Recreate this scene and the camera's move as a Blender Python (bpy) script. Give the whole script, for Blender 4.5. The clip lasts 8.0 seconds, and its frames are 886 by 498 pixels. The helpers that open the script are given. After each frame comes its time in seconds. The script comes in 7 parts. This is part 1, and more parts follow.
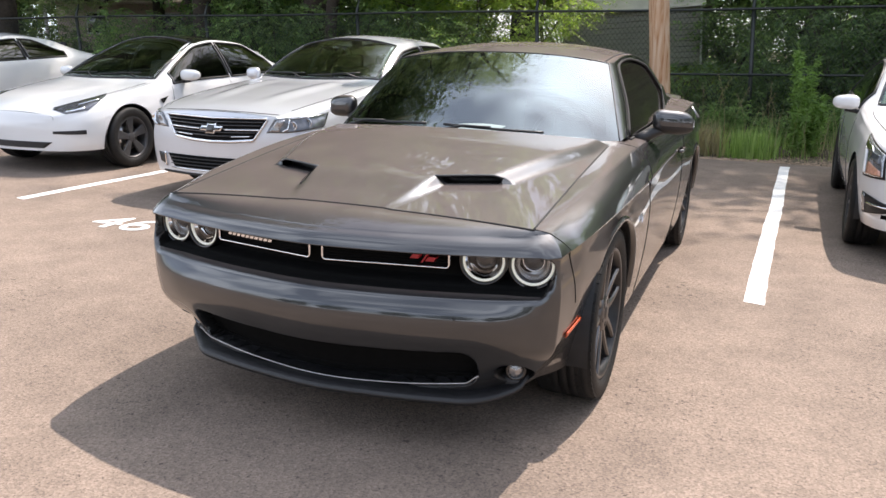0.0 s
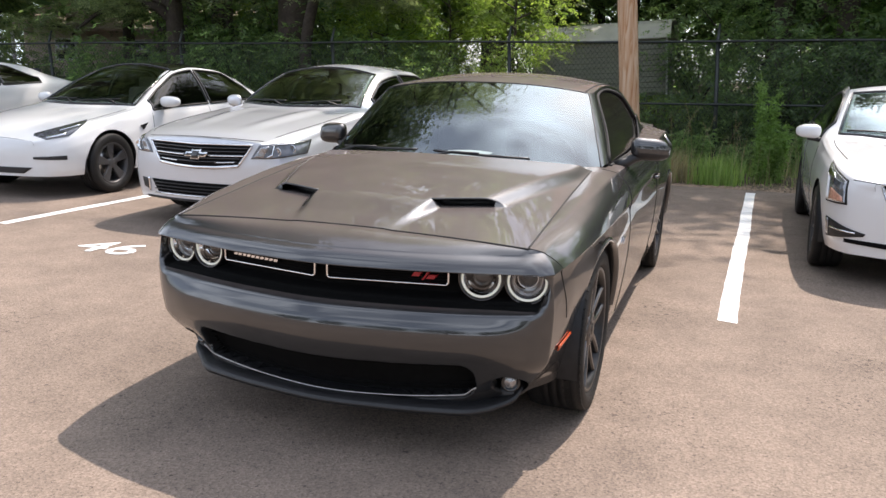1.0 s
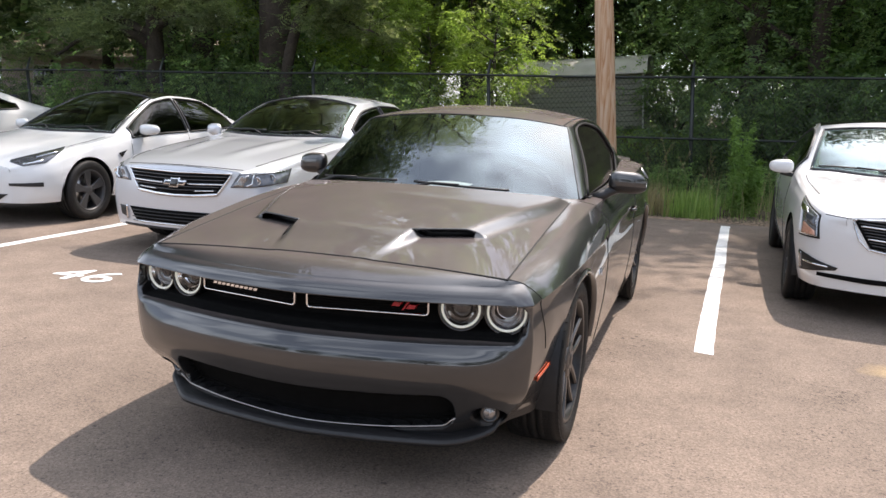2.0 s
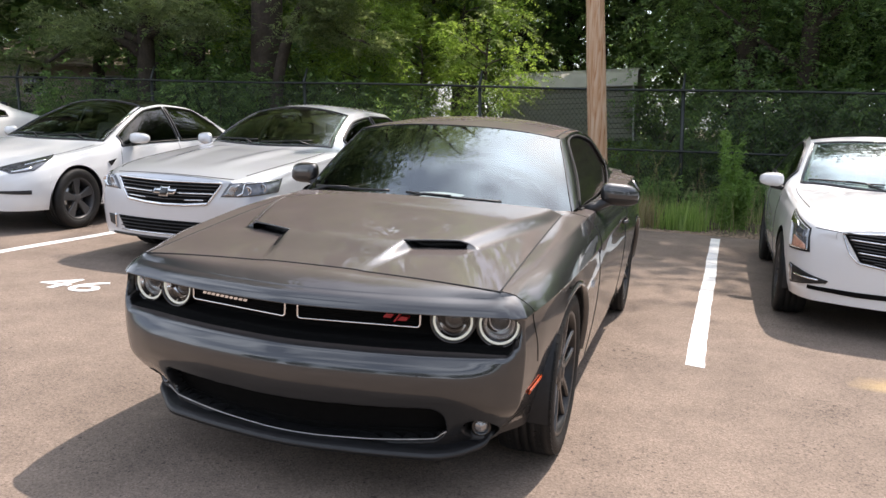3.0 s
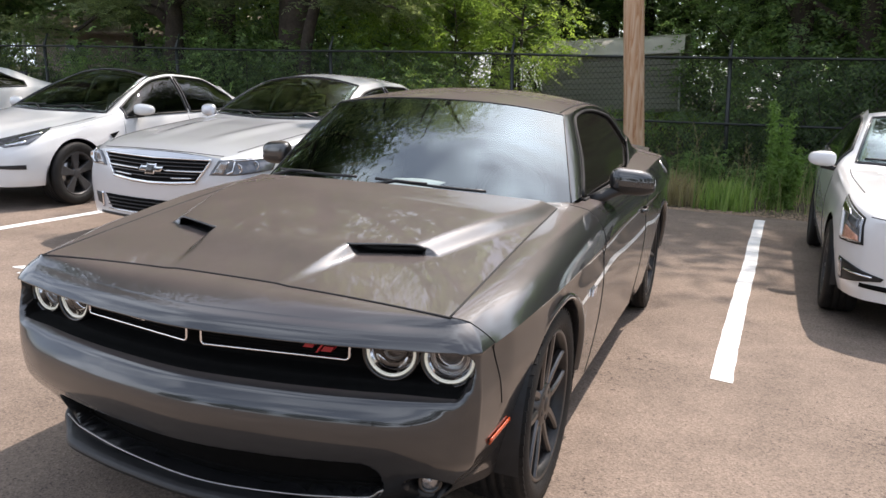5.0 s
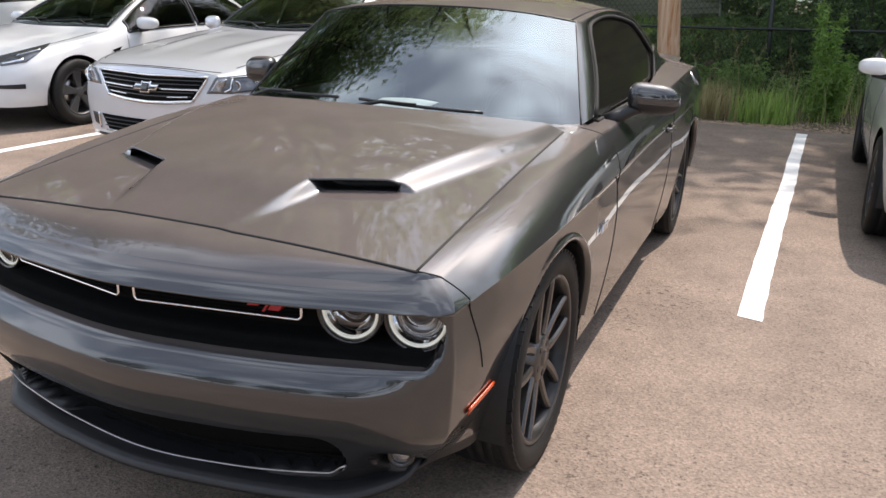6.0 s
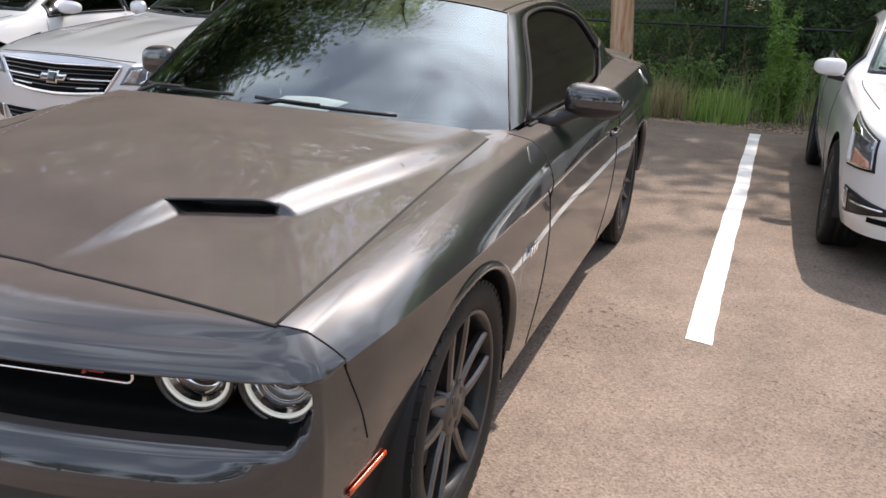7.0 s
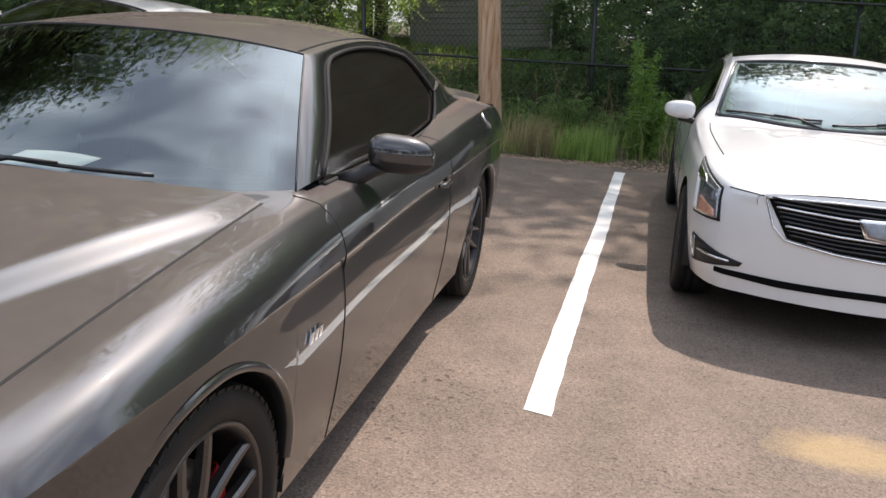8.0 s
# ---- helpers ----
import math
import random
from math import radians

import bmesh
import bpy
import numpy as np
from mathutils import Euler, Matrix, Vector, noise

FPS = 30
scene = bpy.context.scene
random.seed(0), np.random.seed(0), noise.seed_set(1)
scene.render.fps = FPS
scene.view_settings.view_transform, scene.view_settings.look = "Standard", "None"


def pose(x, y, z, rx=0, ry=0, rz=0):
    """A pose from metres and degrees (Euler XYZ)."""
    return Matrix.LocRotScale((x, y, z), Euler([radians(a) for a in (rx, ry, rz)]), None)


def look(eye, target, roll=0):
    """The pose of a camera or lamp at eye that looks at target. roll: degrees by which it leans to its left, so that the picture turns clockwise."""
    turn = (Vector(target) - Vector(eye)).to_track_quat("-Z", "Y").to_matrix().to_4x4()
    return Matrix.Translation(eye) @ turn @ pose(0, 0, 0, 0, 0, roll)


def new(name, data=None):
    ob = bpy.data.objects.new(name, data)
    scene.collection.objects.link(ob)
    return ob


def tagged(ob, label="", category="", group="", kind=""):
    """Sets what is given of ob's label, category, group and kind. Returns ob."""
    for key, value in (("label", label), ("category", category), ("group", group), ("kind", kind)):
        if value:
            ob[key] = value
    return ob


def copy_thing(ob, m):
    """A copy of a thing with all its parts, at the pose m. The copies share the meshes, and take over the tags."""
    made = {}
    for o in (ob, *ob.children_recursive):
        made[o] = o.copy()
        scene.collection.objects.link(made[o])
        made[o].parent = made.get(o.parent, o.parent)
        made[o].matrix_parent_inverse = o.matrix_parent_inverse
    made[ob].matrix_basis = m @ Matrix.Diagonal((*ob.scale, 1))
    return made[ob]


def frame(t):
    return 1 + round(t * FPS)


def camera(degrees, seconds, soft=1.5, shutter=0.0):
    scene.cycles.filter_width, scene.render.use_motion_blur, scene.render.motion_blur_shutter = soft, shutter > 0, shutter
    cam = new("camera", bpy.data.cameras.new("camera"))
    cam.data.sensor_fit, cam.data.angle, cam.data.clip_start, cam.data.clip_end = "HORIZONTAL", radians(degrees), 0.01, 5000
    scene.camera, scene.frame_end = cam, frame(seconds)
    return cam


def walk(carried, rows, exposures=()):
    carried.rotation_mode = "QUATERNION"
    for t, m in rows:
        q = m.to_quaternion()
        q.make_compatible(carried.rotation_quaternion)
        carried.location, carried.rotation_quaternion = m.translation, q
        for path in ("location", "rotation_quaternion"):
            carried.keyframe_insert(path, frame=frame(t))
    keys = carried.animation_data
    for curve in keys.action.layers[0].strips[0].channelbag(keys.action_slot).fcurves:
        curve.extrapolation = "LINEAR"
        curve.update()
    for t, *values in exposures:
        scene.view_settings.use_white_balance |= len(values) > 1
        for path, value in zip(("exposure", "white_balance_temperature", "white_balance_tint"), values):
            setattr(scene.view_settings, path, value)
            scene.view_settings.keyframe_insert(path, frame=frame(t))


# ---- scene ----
cam = camera(58.3, 8.0)
PATH = [
    (0, (0.203, 0.127, 1.435), (-0.526, 1.922, 0.938), 1.0),
    (0.5, (0.165, -0.028, 1.437), (-0.522, 1.789, 0.963), 1.0),
    (1, (0.162, -0.07, 1.444), (-0.501, 1.768, 1.014), 1.4),
    (1.5, (0.165, -0.089, 1.447), (-0.475, 1.768, 1.068), 1.8),
    (3, (0.146, -0.071, 1.446), (-0.451, 1.81, 1.12), 2.6),
    (3.5, (0.169, 0.011, 1.45), (-0.442, 1.891, 1.151), 2.6),
    (3.8, (0.209, 0.107, 1.472), (-0.424, 1.983, 1.193), 3.2),
    (4, (0.222, 0.21, 1.469), (-0.449, 2.078, 1.228), 3.6),
    (4.2, (0.249, 0.259, 1.474), (-0.443, 2.119, 1.225), 3.6),
    (4.5, (0.265, 0.381, 1.464), (-0.449, 2.225, 1.165), 3.4),
    (5, (0.239, 0.642, 1.478), (-0.457, 2.473, 1.072), 2.6),
    (5.2, (0.215, 0.754, 1.483), (-0.458, 2.584, 1.037), 2.3),
    (6.3, (0.271, 1.168, 1.465), (-0.491, 2.901, 0.821), 1.6),
    (6.5, (0.279, 1.256, 1.463), (-0.471, 2.995, 0.82), 1.6),
    (7, (0.246, 1.497, 1.452), (-0.402, 3.28, 0.818), 2.9),
    (7.5, (0.252, 1.728, 1.478), (-0.26, 3.565, 0.876), 4.0),
    (8, (0.428, 1.98, 1.483), (0.02, 3.861, 0.94), 4.0),
]
walk(cam, [(t, look(eye, target, roll)) for t, eye, target, roll in PATH],
     exposures=[(0, 0.64, 6800, 17), (0.8, 0.48, 6800, 17), (3.5, 0.46, 6800, 17), (5.0, 0.38, 6800, 17), (6.5, 0.38, 6800, 17), (8, 0.20, 6800, 17)])

# ---- light ----
SUN_ELEVATION, SUN_AZIMUTH = 57.0, 18.0     # azimuth from +y towards +x
world = bpy.data.worlds.new("sky")
scene.world = world
world.use_nodes = True
wn = world.node_tree.nodes
wl = world.node_tree.links
sky = wn.new("ShaderNodeTexSky")
sky.sky_type = "NISHITA"
sky.sun_disc = False
sky.sun_elevation = radians(SUN_ELEVATION)
sky.sun_rotation = radians(SUN_AZIMUTH)
sky.dust_density = 2.0
sky.ozone_density = 1.5
wn["Background"].inputs["Strength"].default_value = 0.15
# thin white cloud drawn out in streaks over the whole sky
sky_co = wn.new("ShaderNodeTexCoord")
sky_map = wn.new("ShaderNodeMapping")
sky_map.inputs["Scale"].default_value = (1.4, 3.2, 2.0)
sky_map.inputs["Location"].default_value = (0.35, 0.0, 0.0)
sky_map.inputs["Rotation"].default_value = (0.0, 0.0, radians(35))
wl.new(sky_co.outputs["Generated"], sky_map.inputs["Vector"])
cloud = wn.new("ShaderNodeTexNoise")
cloud.inputs["Scale"].default_value = 1.5
cloud.inputs["Detail"].default_value = 1.6
cloud.inputs["Distortion"].default_value = 0.6
wl.new(sky_map.outputs["Vector"], cloud.inputs["Vector"])
cover = wn.new("ShaderNodeMapRange")
cover.inputs["From Min"].default_value = 0.42
cover.inputs["From Max"].default_value = 0.64
cover.inputs["To Min"].default_value = 0.22
cover.inputs["To Max"].default_value = 0.95
wl.new(cloud.outputs["Fac"], cover.inputs["Value"])
sky_mix = wn.new("ShaderNodeMix")
sky_mix.data_type = "RGBA"
# the cloud glows brighter towards the sun behind it
to_sun = wn.new("ShaderNodeVectorMath")
to_sun.operation = "DOT_PRODUCT"
to_sun.inputs[1].default_value = (math.sin(radians(SUN_AZIMUTH)) * math.cos(radians(SUN_ELEVATION)), math.cos(radians(SUN_AZIMUTH)) * math.cos(radians(SUN_ELEVATION)), math.sin(radians(SUN_ELEVATION)))
wl.new(sky_co.outputs["Generated"], to_sun.inputs[0])
glow = wn.new("ShaderNodeMapRange")
glow.interpolation_type = "SMOOTHSTEP"
glow.inputs["From Min"].default_value = 0.84
glow.inputs["From Max"].default_value = 1.0
glow.inputs["To Min"].default_value = 1.0
glow.inputs["To Max"].default_value = 2.2
wl.new(to_sun.outputs["Value"], glow.inputs["Value"])
lit_cloud = wn.new("ShaderNodeVectorMath")
lit_cloud.operation = "SCALE"
lit_cloud.inputs[0].default_value = (8.7, 10.1, 11.6)
wl.new(glow.outputs["Result"], lit_cloud.inputs["Scale"])
wl.new(lit_cloud.outputs["Vector"], sky_mix.inputs["B"])
wl.new(cover.outputs["Result"], sky_mix.inputs["Factor"])
wl.new(sky.outputs["Color"], sky_mix.inputs["A"])
wl.new(sky_mix.outputs["Result"], wn["Background"].inputs["Color"])
sun_data = bpy.data.lights.new("sun", "SUN")
sun_data.energy = 4.6
sun_data.angle = radians(0.6)
sun_data.color = (1.0, 0.94, 0.86)
sun = new("sun", sun_data)
sun_dir = Vector((math.sin(radians(SUN_AZIMUTH)) * math.cos(radians(SUN_ELEVATION)),
                  math.cos(radians(SUN_AZIMUTH)) * math.cos(radians(SUN_ELEVATION)), math.sin(radians(SUN_ELEVATION))))
sun.matrix_world = look(sun_dir * 60, (0, 0, 0))
import functools

# ---- shapes ----
def smooth01(a, b, x):
    t = min(1.0, max(0.0, (x - a) / (b - a)))
    return t * t * (3 - 2 * t)


def lerp(a, b, t):
    return a + (b - a) * t


def curve(*knots):
    """A smooth function through (x, y) knots that never overshoots them."""
    xs = np.array([k[0] for k in knots], float)
    ys = np.array([k[1] for k in knots], float)
    h, d = np.diff(xs), np.diff(ys) / np.diff(xs)
    m = np.zeros(len(xs))
    m[0], m[-1] = d[0], d[-1]
    for i in range(1, len(xs) - 1):
        if d[i - 1] * d[i] > 0:
            w1, w2 = 2 * h[i] + h[i - 1], h[i] + 2 * h[i - 1]
            m[i] = (w1 + w2) / (w1 / d[i - 1] + w2 / d[i])

    def f(x):
        x = min(max(x, xs[0]), xs[-1])
        i = min(int(np.searchsorted(xs, x, side="right")) - 1, len(xs) - 2)
        t = (x - xs[i]) / h[i]
        a, b = ys[i], ys[i + 1]
        return float(a * (1 + 2 * t) * (1 - t) ** 2 + m[i] * h[i] * t * (1 - t) ** 2 + b * t * t * (3 - 2 * t) - m[i + 1] * h[i] * t * t * (1 - t))
    return f


def span(a, b, n):
    return [a + (b - a) * i / n for i in range(n + 1)]


def link(name, me, material, parent=None, label="", smooth=True):
    if material is not None and not me.materials:
        for m in (material if isinstance(material, (list, tuple)) else [material]):
            me.materials.append(m)
    if smooth:
        me.polygons.foreach_set("use_smooth", [True] * len(me.polygons))
    ob = new(name, me)
    if parent is not None:
        ob.parent = parent
    if label:
        ob["label"] = label
    return ob


def part(name, bm, material, parent=None, label="", smooth=True):
    """One bmesh as one mesh object under a thing or a part."""
    me = bpy.data.meshes.new(name)
    bm.to_mesh(me)
    bm.free()
    return link(name, me, material, parent, label, smooth)


def thing(name, m, label, category, group=""):
    """An empty at a thing's base that carries its parts."""
    ob = new(name)
    ob.empty_display_size = 0.1
    ob.matrix_world = m
    return tagged(ob, label, category, group)


def sheet(fn, us, vs, keep=None, bm=None, flip=False):
    """A grid of faces over fn(u, v)."""
    bm = bm or bmesh.new()
    rows = [[bm.verts.new(fn(u, v)) for v in vs] for u in us]
    for i in range(len(us) - 1):
        for j in range(len(vs) - 1):
            if keep is None or keep((us[i] + us[i + 1]) / 2, (vs[j] + vs[j + 1]) / 2):
                q = [rows[i][j], rows[i + 1][j], rows[i + 1][j + 1], rows[i][j + 1]]
                bm.faces.new(q[::-1] if flip else q)
    loose = [v for v in bm.verts if not v.link_faces]
    bmesh.ops.delete(bm, geom=loose, context="VERTS")
    return bm


def thicken(bm, depth):
    """Give a sheet a back and rims, depth metres behind its face."""
    bm.normal_update()
    geom = bmesh.ops.solidify(bm, geom=list(bm.faces), thickness=depth)
    return bm


def tube(points, radius, sides=8, bm=None, closed=False):
    """A round bar along points; radius may be a list."""
    bm = bm or bmesh.new()
    pts = [Vector(p) for p in points]
    n = len(pts)
    rings = []
    side = None
    for i, p in enumerate(pts):
        a = pts[(i - 1) % n] if closed or i else p
        b = pts[(i + 1) % n] if closed or i < n - 1 else p
        d = (b - a).normalized()
        if side is None:
            side = d.orthogonal().normalized()
        side = (side - d * side.dot(d)).normalized()
        up = d.cross(side)
        r = radius[i] if isinstance(radius, (list, tuple)) else radius
        rings.append([bm.verts.new(p + (side * math.cos(k * math.tau / sides) + up * math.sin(k * math.tau / sides)) * r) for k in range(sides)])
    for i in range(n if closed else n - 1):
        p, q = rings[i], rings[(i + 1) % n]
        for k in range(sides):
            bm.faces.new((p[k], p[(k + 1) % sides], q[(k + 1) % sides], q[k]))
    if not closed:
        bm.faces.new(rings[0][::-1])
        bm.faces.new(rings[-1])
    return bm


def block(size, at=(0, 0, 0), bevel=0.0, bm=None, turn=None, segments=2):
    """A box with rounded edges."""
    own = bmesh.new()
    bmesh.ops.create_cube(own, size=1.0, matrix=Matrix.Diagonal((*size, 1)))
    if bevel:
        bmesh.ops.bevel(own, geom=list(own.edges), offset=bevel, segments=segments, affect="EDGES", profile=0.5)
    bmesh.ops.transform(own, verts=own.verts, matrix=Matrix.Translation(at) @ (turn or Matrix.Identity(4)))
    if bm is None:
        return own
    join(bm, own)
    return bm


def join(bm, other):
    me = bpy.data.meshes.new("scratch")
    other.to_mesh(me)
    other.free()
    bm.from_mesh(me)
    bpy.data.meshes.remove(me)
    return bm


def turned(profile, axis="x", sides=48, bm=None, close=False):
    """A body of revolution about x: profile of (along, radius)."""
    bm = bm or bmesh.new()
    rings = []
    for a, r in profile:
        rings.append([bm.verts.new((a, r * math.cos(k * math.tau / sides), r * math.sin(k * math.tau / sides))) for k in range(sides)])
    for p, q in zip(rings, rings[1:]):
        for k in range(sides):
            bm.faces.new((p[k], q[k], q[(k + 1) % sides], p[(k + 1) % sides]))
    if close:
        bm.faces.new(rings[0])
        bm.faces.new(rings[-1][::-1])
    return bm


def mirrored(bm):
    """Add the mirror image across x = 0."""
    me = bpy.data.meshes.new("scratch")
    bm.to_mesh(me)
    other = bmesh.new()
    other.from_mesh(me)
    bpy.data.meshes.remove(me)
    bmesh.ops.scale(other, vec=(-1, 1, 1), verts=other.verts)
    bmesh.ops.reverse_faces(other, faces=other.faces)
    return join(bm, other)


def flipped(bm):
    """The mirror image across x = 0, as a new bmesh."""
    other = bm.copy()
    bmesh.ops.scale(other, vec=(-1, 1, 1), verts=other.verts)
    bmesh.ops.reverse_faces(other, faces=other.faces)
    return other


# ---- materials ----
def material(name, color, rough=0.6, metal=0.0, coat=0.0, vary=0.12, scale=8.0, bump=0.0, bump_scale=60.0, spec=0.5, fine=0.0, dirt=None):
    """A principled surface with broad and fine variation of its colour, roughness and relief."""
    m = bpy.data.materials.new(name)
    m.use_nodes = True
    nt = m.node_tree
    b = nt.nodes["Principled BSDF"]
    b.inputs["Roughness"].default_value = rough
    b.inputs["Metallic"].default_value = metal
    b.inputs["Coat Weight"].default_value = coat
    b.inputs["Coat Roughness"].default_value = 0.02
    b.inputs["Specular IOR Level"].default_value = spec
    co = nt.nodes.new("ShaderNodeTexCoord")
    n1 = nt.nodes.new("ShaderNodeTexNoise")
    n1.inputs["Scale"].default_value = scale
    n1.inputs["Detail"].default_value = 5.0
    nt.links.new(co.outputs["Object"], n1.inputs["Vector"])
    ramp = nt.nodes.new("ShaderNodeMapRange")
    ramp.inputs["From Min"].default_value = 0.3
    ramp.inputs["From Max"].default_value = 0.7
    ramp.inputs["To Min"].default_value = 1.0 - vary
    ramp.inputs["To Max"].default_value = 1.0 + vary
    nt.links.new(n1.outputs["Fac"], ramp.inputs["Value"])
    mul = nt.nodes.new("ShaderNodeVectorMath")
    mul.operation = "SCALE"
    mul.inputs[0].default_value = color
    nt.links.new(ramp.outputs["Result"], mul.inputs["Scale"])
    out = mul.outputs["Vector"]
    if fine:
        n2 = nt.nodes.new("ShaderNodeTexNoise")
        n2.inputs["Scale"].default_value = bump_scale
        n2.inputs["Detail"].default_value = 3.0
        nt.links.new(co.outputs["Object"], n2.inputs["Vector"])
        r2 = nt.nodes.new("ShaderNodeMapRange")
        r2.inputs["From Min"].default_value = 0.3
        r2.inputs["From Max"].default_value = 0.7
        r2.inputs["To Min"].default_value = 1.0 - fine
        r2.inputs["To Max"].default_value = 1.0 + fine
        nt.links.new(n2.outputs["Fac"], r2.inputs["Value"])
        mul2 = nt.nodes.new("ShaderNodeVectorMath")
        mul2.operation = "SCALE"
        nt.links.new(out, mul2.inputs[0])
        nt.links.new(r2.outputs["Result"], mul2.inputs["Scale"])
        out = mul2.outputs["Vector"]
    nt.links.new(out, b.inputs["Base Color"])
    if bump:
        n3 = nt.nodes.new("ShaderNodeTexNoise")
        n3.inputs["Scale"].default_value = bump_scale
        n3.inputs["Detail"].default_value = 4.0
        nt.links.new(co.outputs["Object"], n3.inputs["Vector"])
        bp = nt.nodes.new("ShaderNodeBump")
        bp.inputs["Strength"].default_value = bump
        bp.inputs["Distance"].default_value = 0.01
        nt.links.new(n3.outputs["Fac"], bp.inputs["Height"])
        nt.links.new(bp.outputs["Normal"], b.inputs["Normal"])
    return m


def glass(name, tint, gloss_tint=(1, 1, 1), rough=0.0, ior=1.52):
    """Thin tinted glass: light passes with a tint, the surface mirrors by Fresnel."""
    m = bpy.data.materials.new(name)
    m.use_nodes = True
    nt = m.node_tree
    nt.nodes.remove(nt.nodes["Principled BSDF"])
    clear = nt.nodes.new("ShaderNodeBsdfTransparent")
    clear.inputs["Color"].default_value = (*tint, 1)
    gloss = nt.nodes.new("ShaderNodeBsdfGlossy")
    gloss.inputs["Color"].default_value = (*gloss_tint, 1)
    gloss.inputs["Roughness"].default_value = rough
    lw = nt.nodes.new("ShaderNodeLayerWeight")
    lw.inputs["Blend"].default_value = 0.5
    power = nt.nodes.new("ShaderNodeMath")
    power.operation = "POWER"
    power.inputs[1].default_value = 5.0
    nt.links.new(lw.outputs["Facing"], power.inputs[0])
    fr = nt.nodes.new("ShaderNodeMapRange")
    fr.inputs["To Min"].default_value = ((ior - 1) / (ior + 1)) ** 2
    fr.inputs["To Max"].default_value = 1.0
    nt.links.new(power.outputs["Value"], fr.inputs["Value"])
    mix = nt.nodes.new("ShaderNodeMixShader")
    nt.links.new(fr.outputs["Result"], mix.inputs["Fac"])
    nt.links.new(clear.outputs["BSDF"], mix.inputs[1])
    nt.links.new(gloss.outputs["BSDF"], mix.inputs[2])
    nt.links.new(mix.outputs["Shader"], nt.nodes["Material Output"].inputs["Surface"])
    return m


PAINT_GREY = material("granite_metallic_paint", (0.020, 0.0203, 0.0215), rough=0.40, metal=0.30, coat=1.0, spec=0.3, vary=0.04, scale=3.0, fine=0.10, bump_scale=900.0)
PAINT_GREY.node_tree.nodes["Principled BSDF"].inputs["Coat IOR"].default_value = 1.75
def add_pale_top(m, color, amount):
    """Mixes a pale warm diffuse colour into surfaces that face upwards."""
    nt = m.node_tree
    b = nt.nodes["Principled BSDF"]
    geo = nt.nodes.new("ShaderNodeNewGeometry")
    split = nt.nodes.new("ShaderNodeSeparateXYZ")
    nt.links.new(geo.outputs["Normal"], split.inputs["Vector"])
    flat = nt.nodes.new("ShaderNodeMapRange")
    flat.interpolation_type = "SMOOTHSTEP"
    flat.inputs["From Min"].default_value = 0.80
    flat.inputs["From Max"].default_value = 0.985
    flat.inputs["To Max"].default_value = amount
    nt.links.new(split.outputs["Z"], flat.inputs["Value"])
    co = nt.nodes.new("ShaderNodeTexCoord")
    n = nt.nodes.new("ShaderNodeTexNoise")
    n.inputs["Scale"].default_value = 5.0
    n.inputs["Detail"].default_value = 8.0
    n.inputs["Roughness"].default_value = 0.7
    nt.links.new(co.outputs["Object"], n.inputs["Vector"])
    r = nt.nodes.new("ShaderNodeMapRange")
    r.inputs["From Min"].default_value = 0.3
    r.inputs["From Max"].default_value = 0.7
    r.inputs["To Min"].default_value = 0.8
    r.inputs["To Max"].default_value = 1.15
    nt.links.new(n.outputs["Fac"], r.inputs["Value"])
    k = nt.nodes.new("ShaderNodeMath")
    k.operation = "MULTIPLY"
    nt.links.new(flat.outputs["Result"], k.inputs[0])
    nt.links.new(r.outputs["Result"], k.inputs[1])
    pale_top = nt.nodes.new("ShaderNodeBsdfDiffuse")
    pale_top.inputs["Color"].default_value = (*color, 1)
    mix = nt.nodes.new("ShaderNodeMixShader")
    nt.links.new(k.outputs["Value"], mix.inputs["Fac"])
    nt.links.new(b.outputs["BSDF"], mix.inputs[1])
    nt.links.new(pale_top.outputs["BSDF"], mix.inputs[2])
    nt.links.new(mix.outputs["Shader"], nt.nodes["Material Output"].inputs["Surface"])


add_pale_top(PAINT_GREY, (0.27, 0.217, 0.195), 0.27)
PAINT_WHITE = material("white_paint", (0.70, 0.71, 0.71), rough=0.35, coat=1.0, vary=0.02, scale=2.0)
PAINT_PEARL = material("pearl_white_paint", (0.72, 0.71, 0.70), rough=0.35, coat=1.0, vary=0.02, scale=2.0)
PAINT_SILVER = material("silver_metallic_paint", (0.62, 0.635, 0.665), rough=0.38, metal=0.5, coat=1.0, vary=0.03, scale=3.0, fine=0.05, bump_scale=900.0)
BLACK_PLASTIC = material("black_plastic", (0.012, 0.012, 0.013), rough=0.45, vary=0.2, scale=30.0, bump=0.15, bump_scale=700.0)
GLOSS_BLACK = material("gloss_black", (0.008, 0.008, 0.009), rough=0.12, coat=0.6, vary=0.1)
RUBBER = material("tyre_rubber", (0.011, 0.0107, 0.0105), rough=0.62, spec=0.32, vary=0.25, scale=12.0, bump=0.2, bump_scale=300.0, fine=0.15)
RIM_BARREL = material("dark_wheel_barrel", (0.035, 0.034, 0.034), rough=0.4, metal=0.7, vary=0.2, scale=20.0)
RIM_DARK = material("graphite_wheel", (0.105, 0.10, 0.098), rough=0.30, metal=0.85, vary=0.12, scale=20.0, fine=0.1, bump_scale=200.0)
RIM_GREY = material("grey_wheel_cover", (0.055, 0.055, 0.057), rough=0.45, metal=0.3, vary=0.1)
CHROME = material("chrome", (0.82, 0.82, 0.83), rough=0.07, metal=1.0, vary=0.02)
STEEL = material("brake_steel", (0.42, 0.41, 0.40), rough=0.35, metal=1.0, vary=0.15, scale=25.0)
CALIPER_RED = material("red_caliper_paint", (0.45, 0.012, 0.015), rough=0.35, vary=0.08)
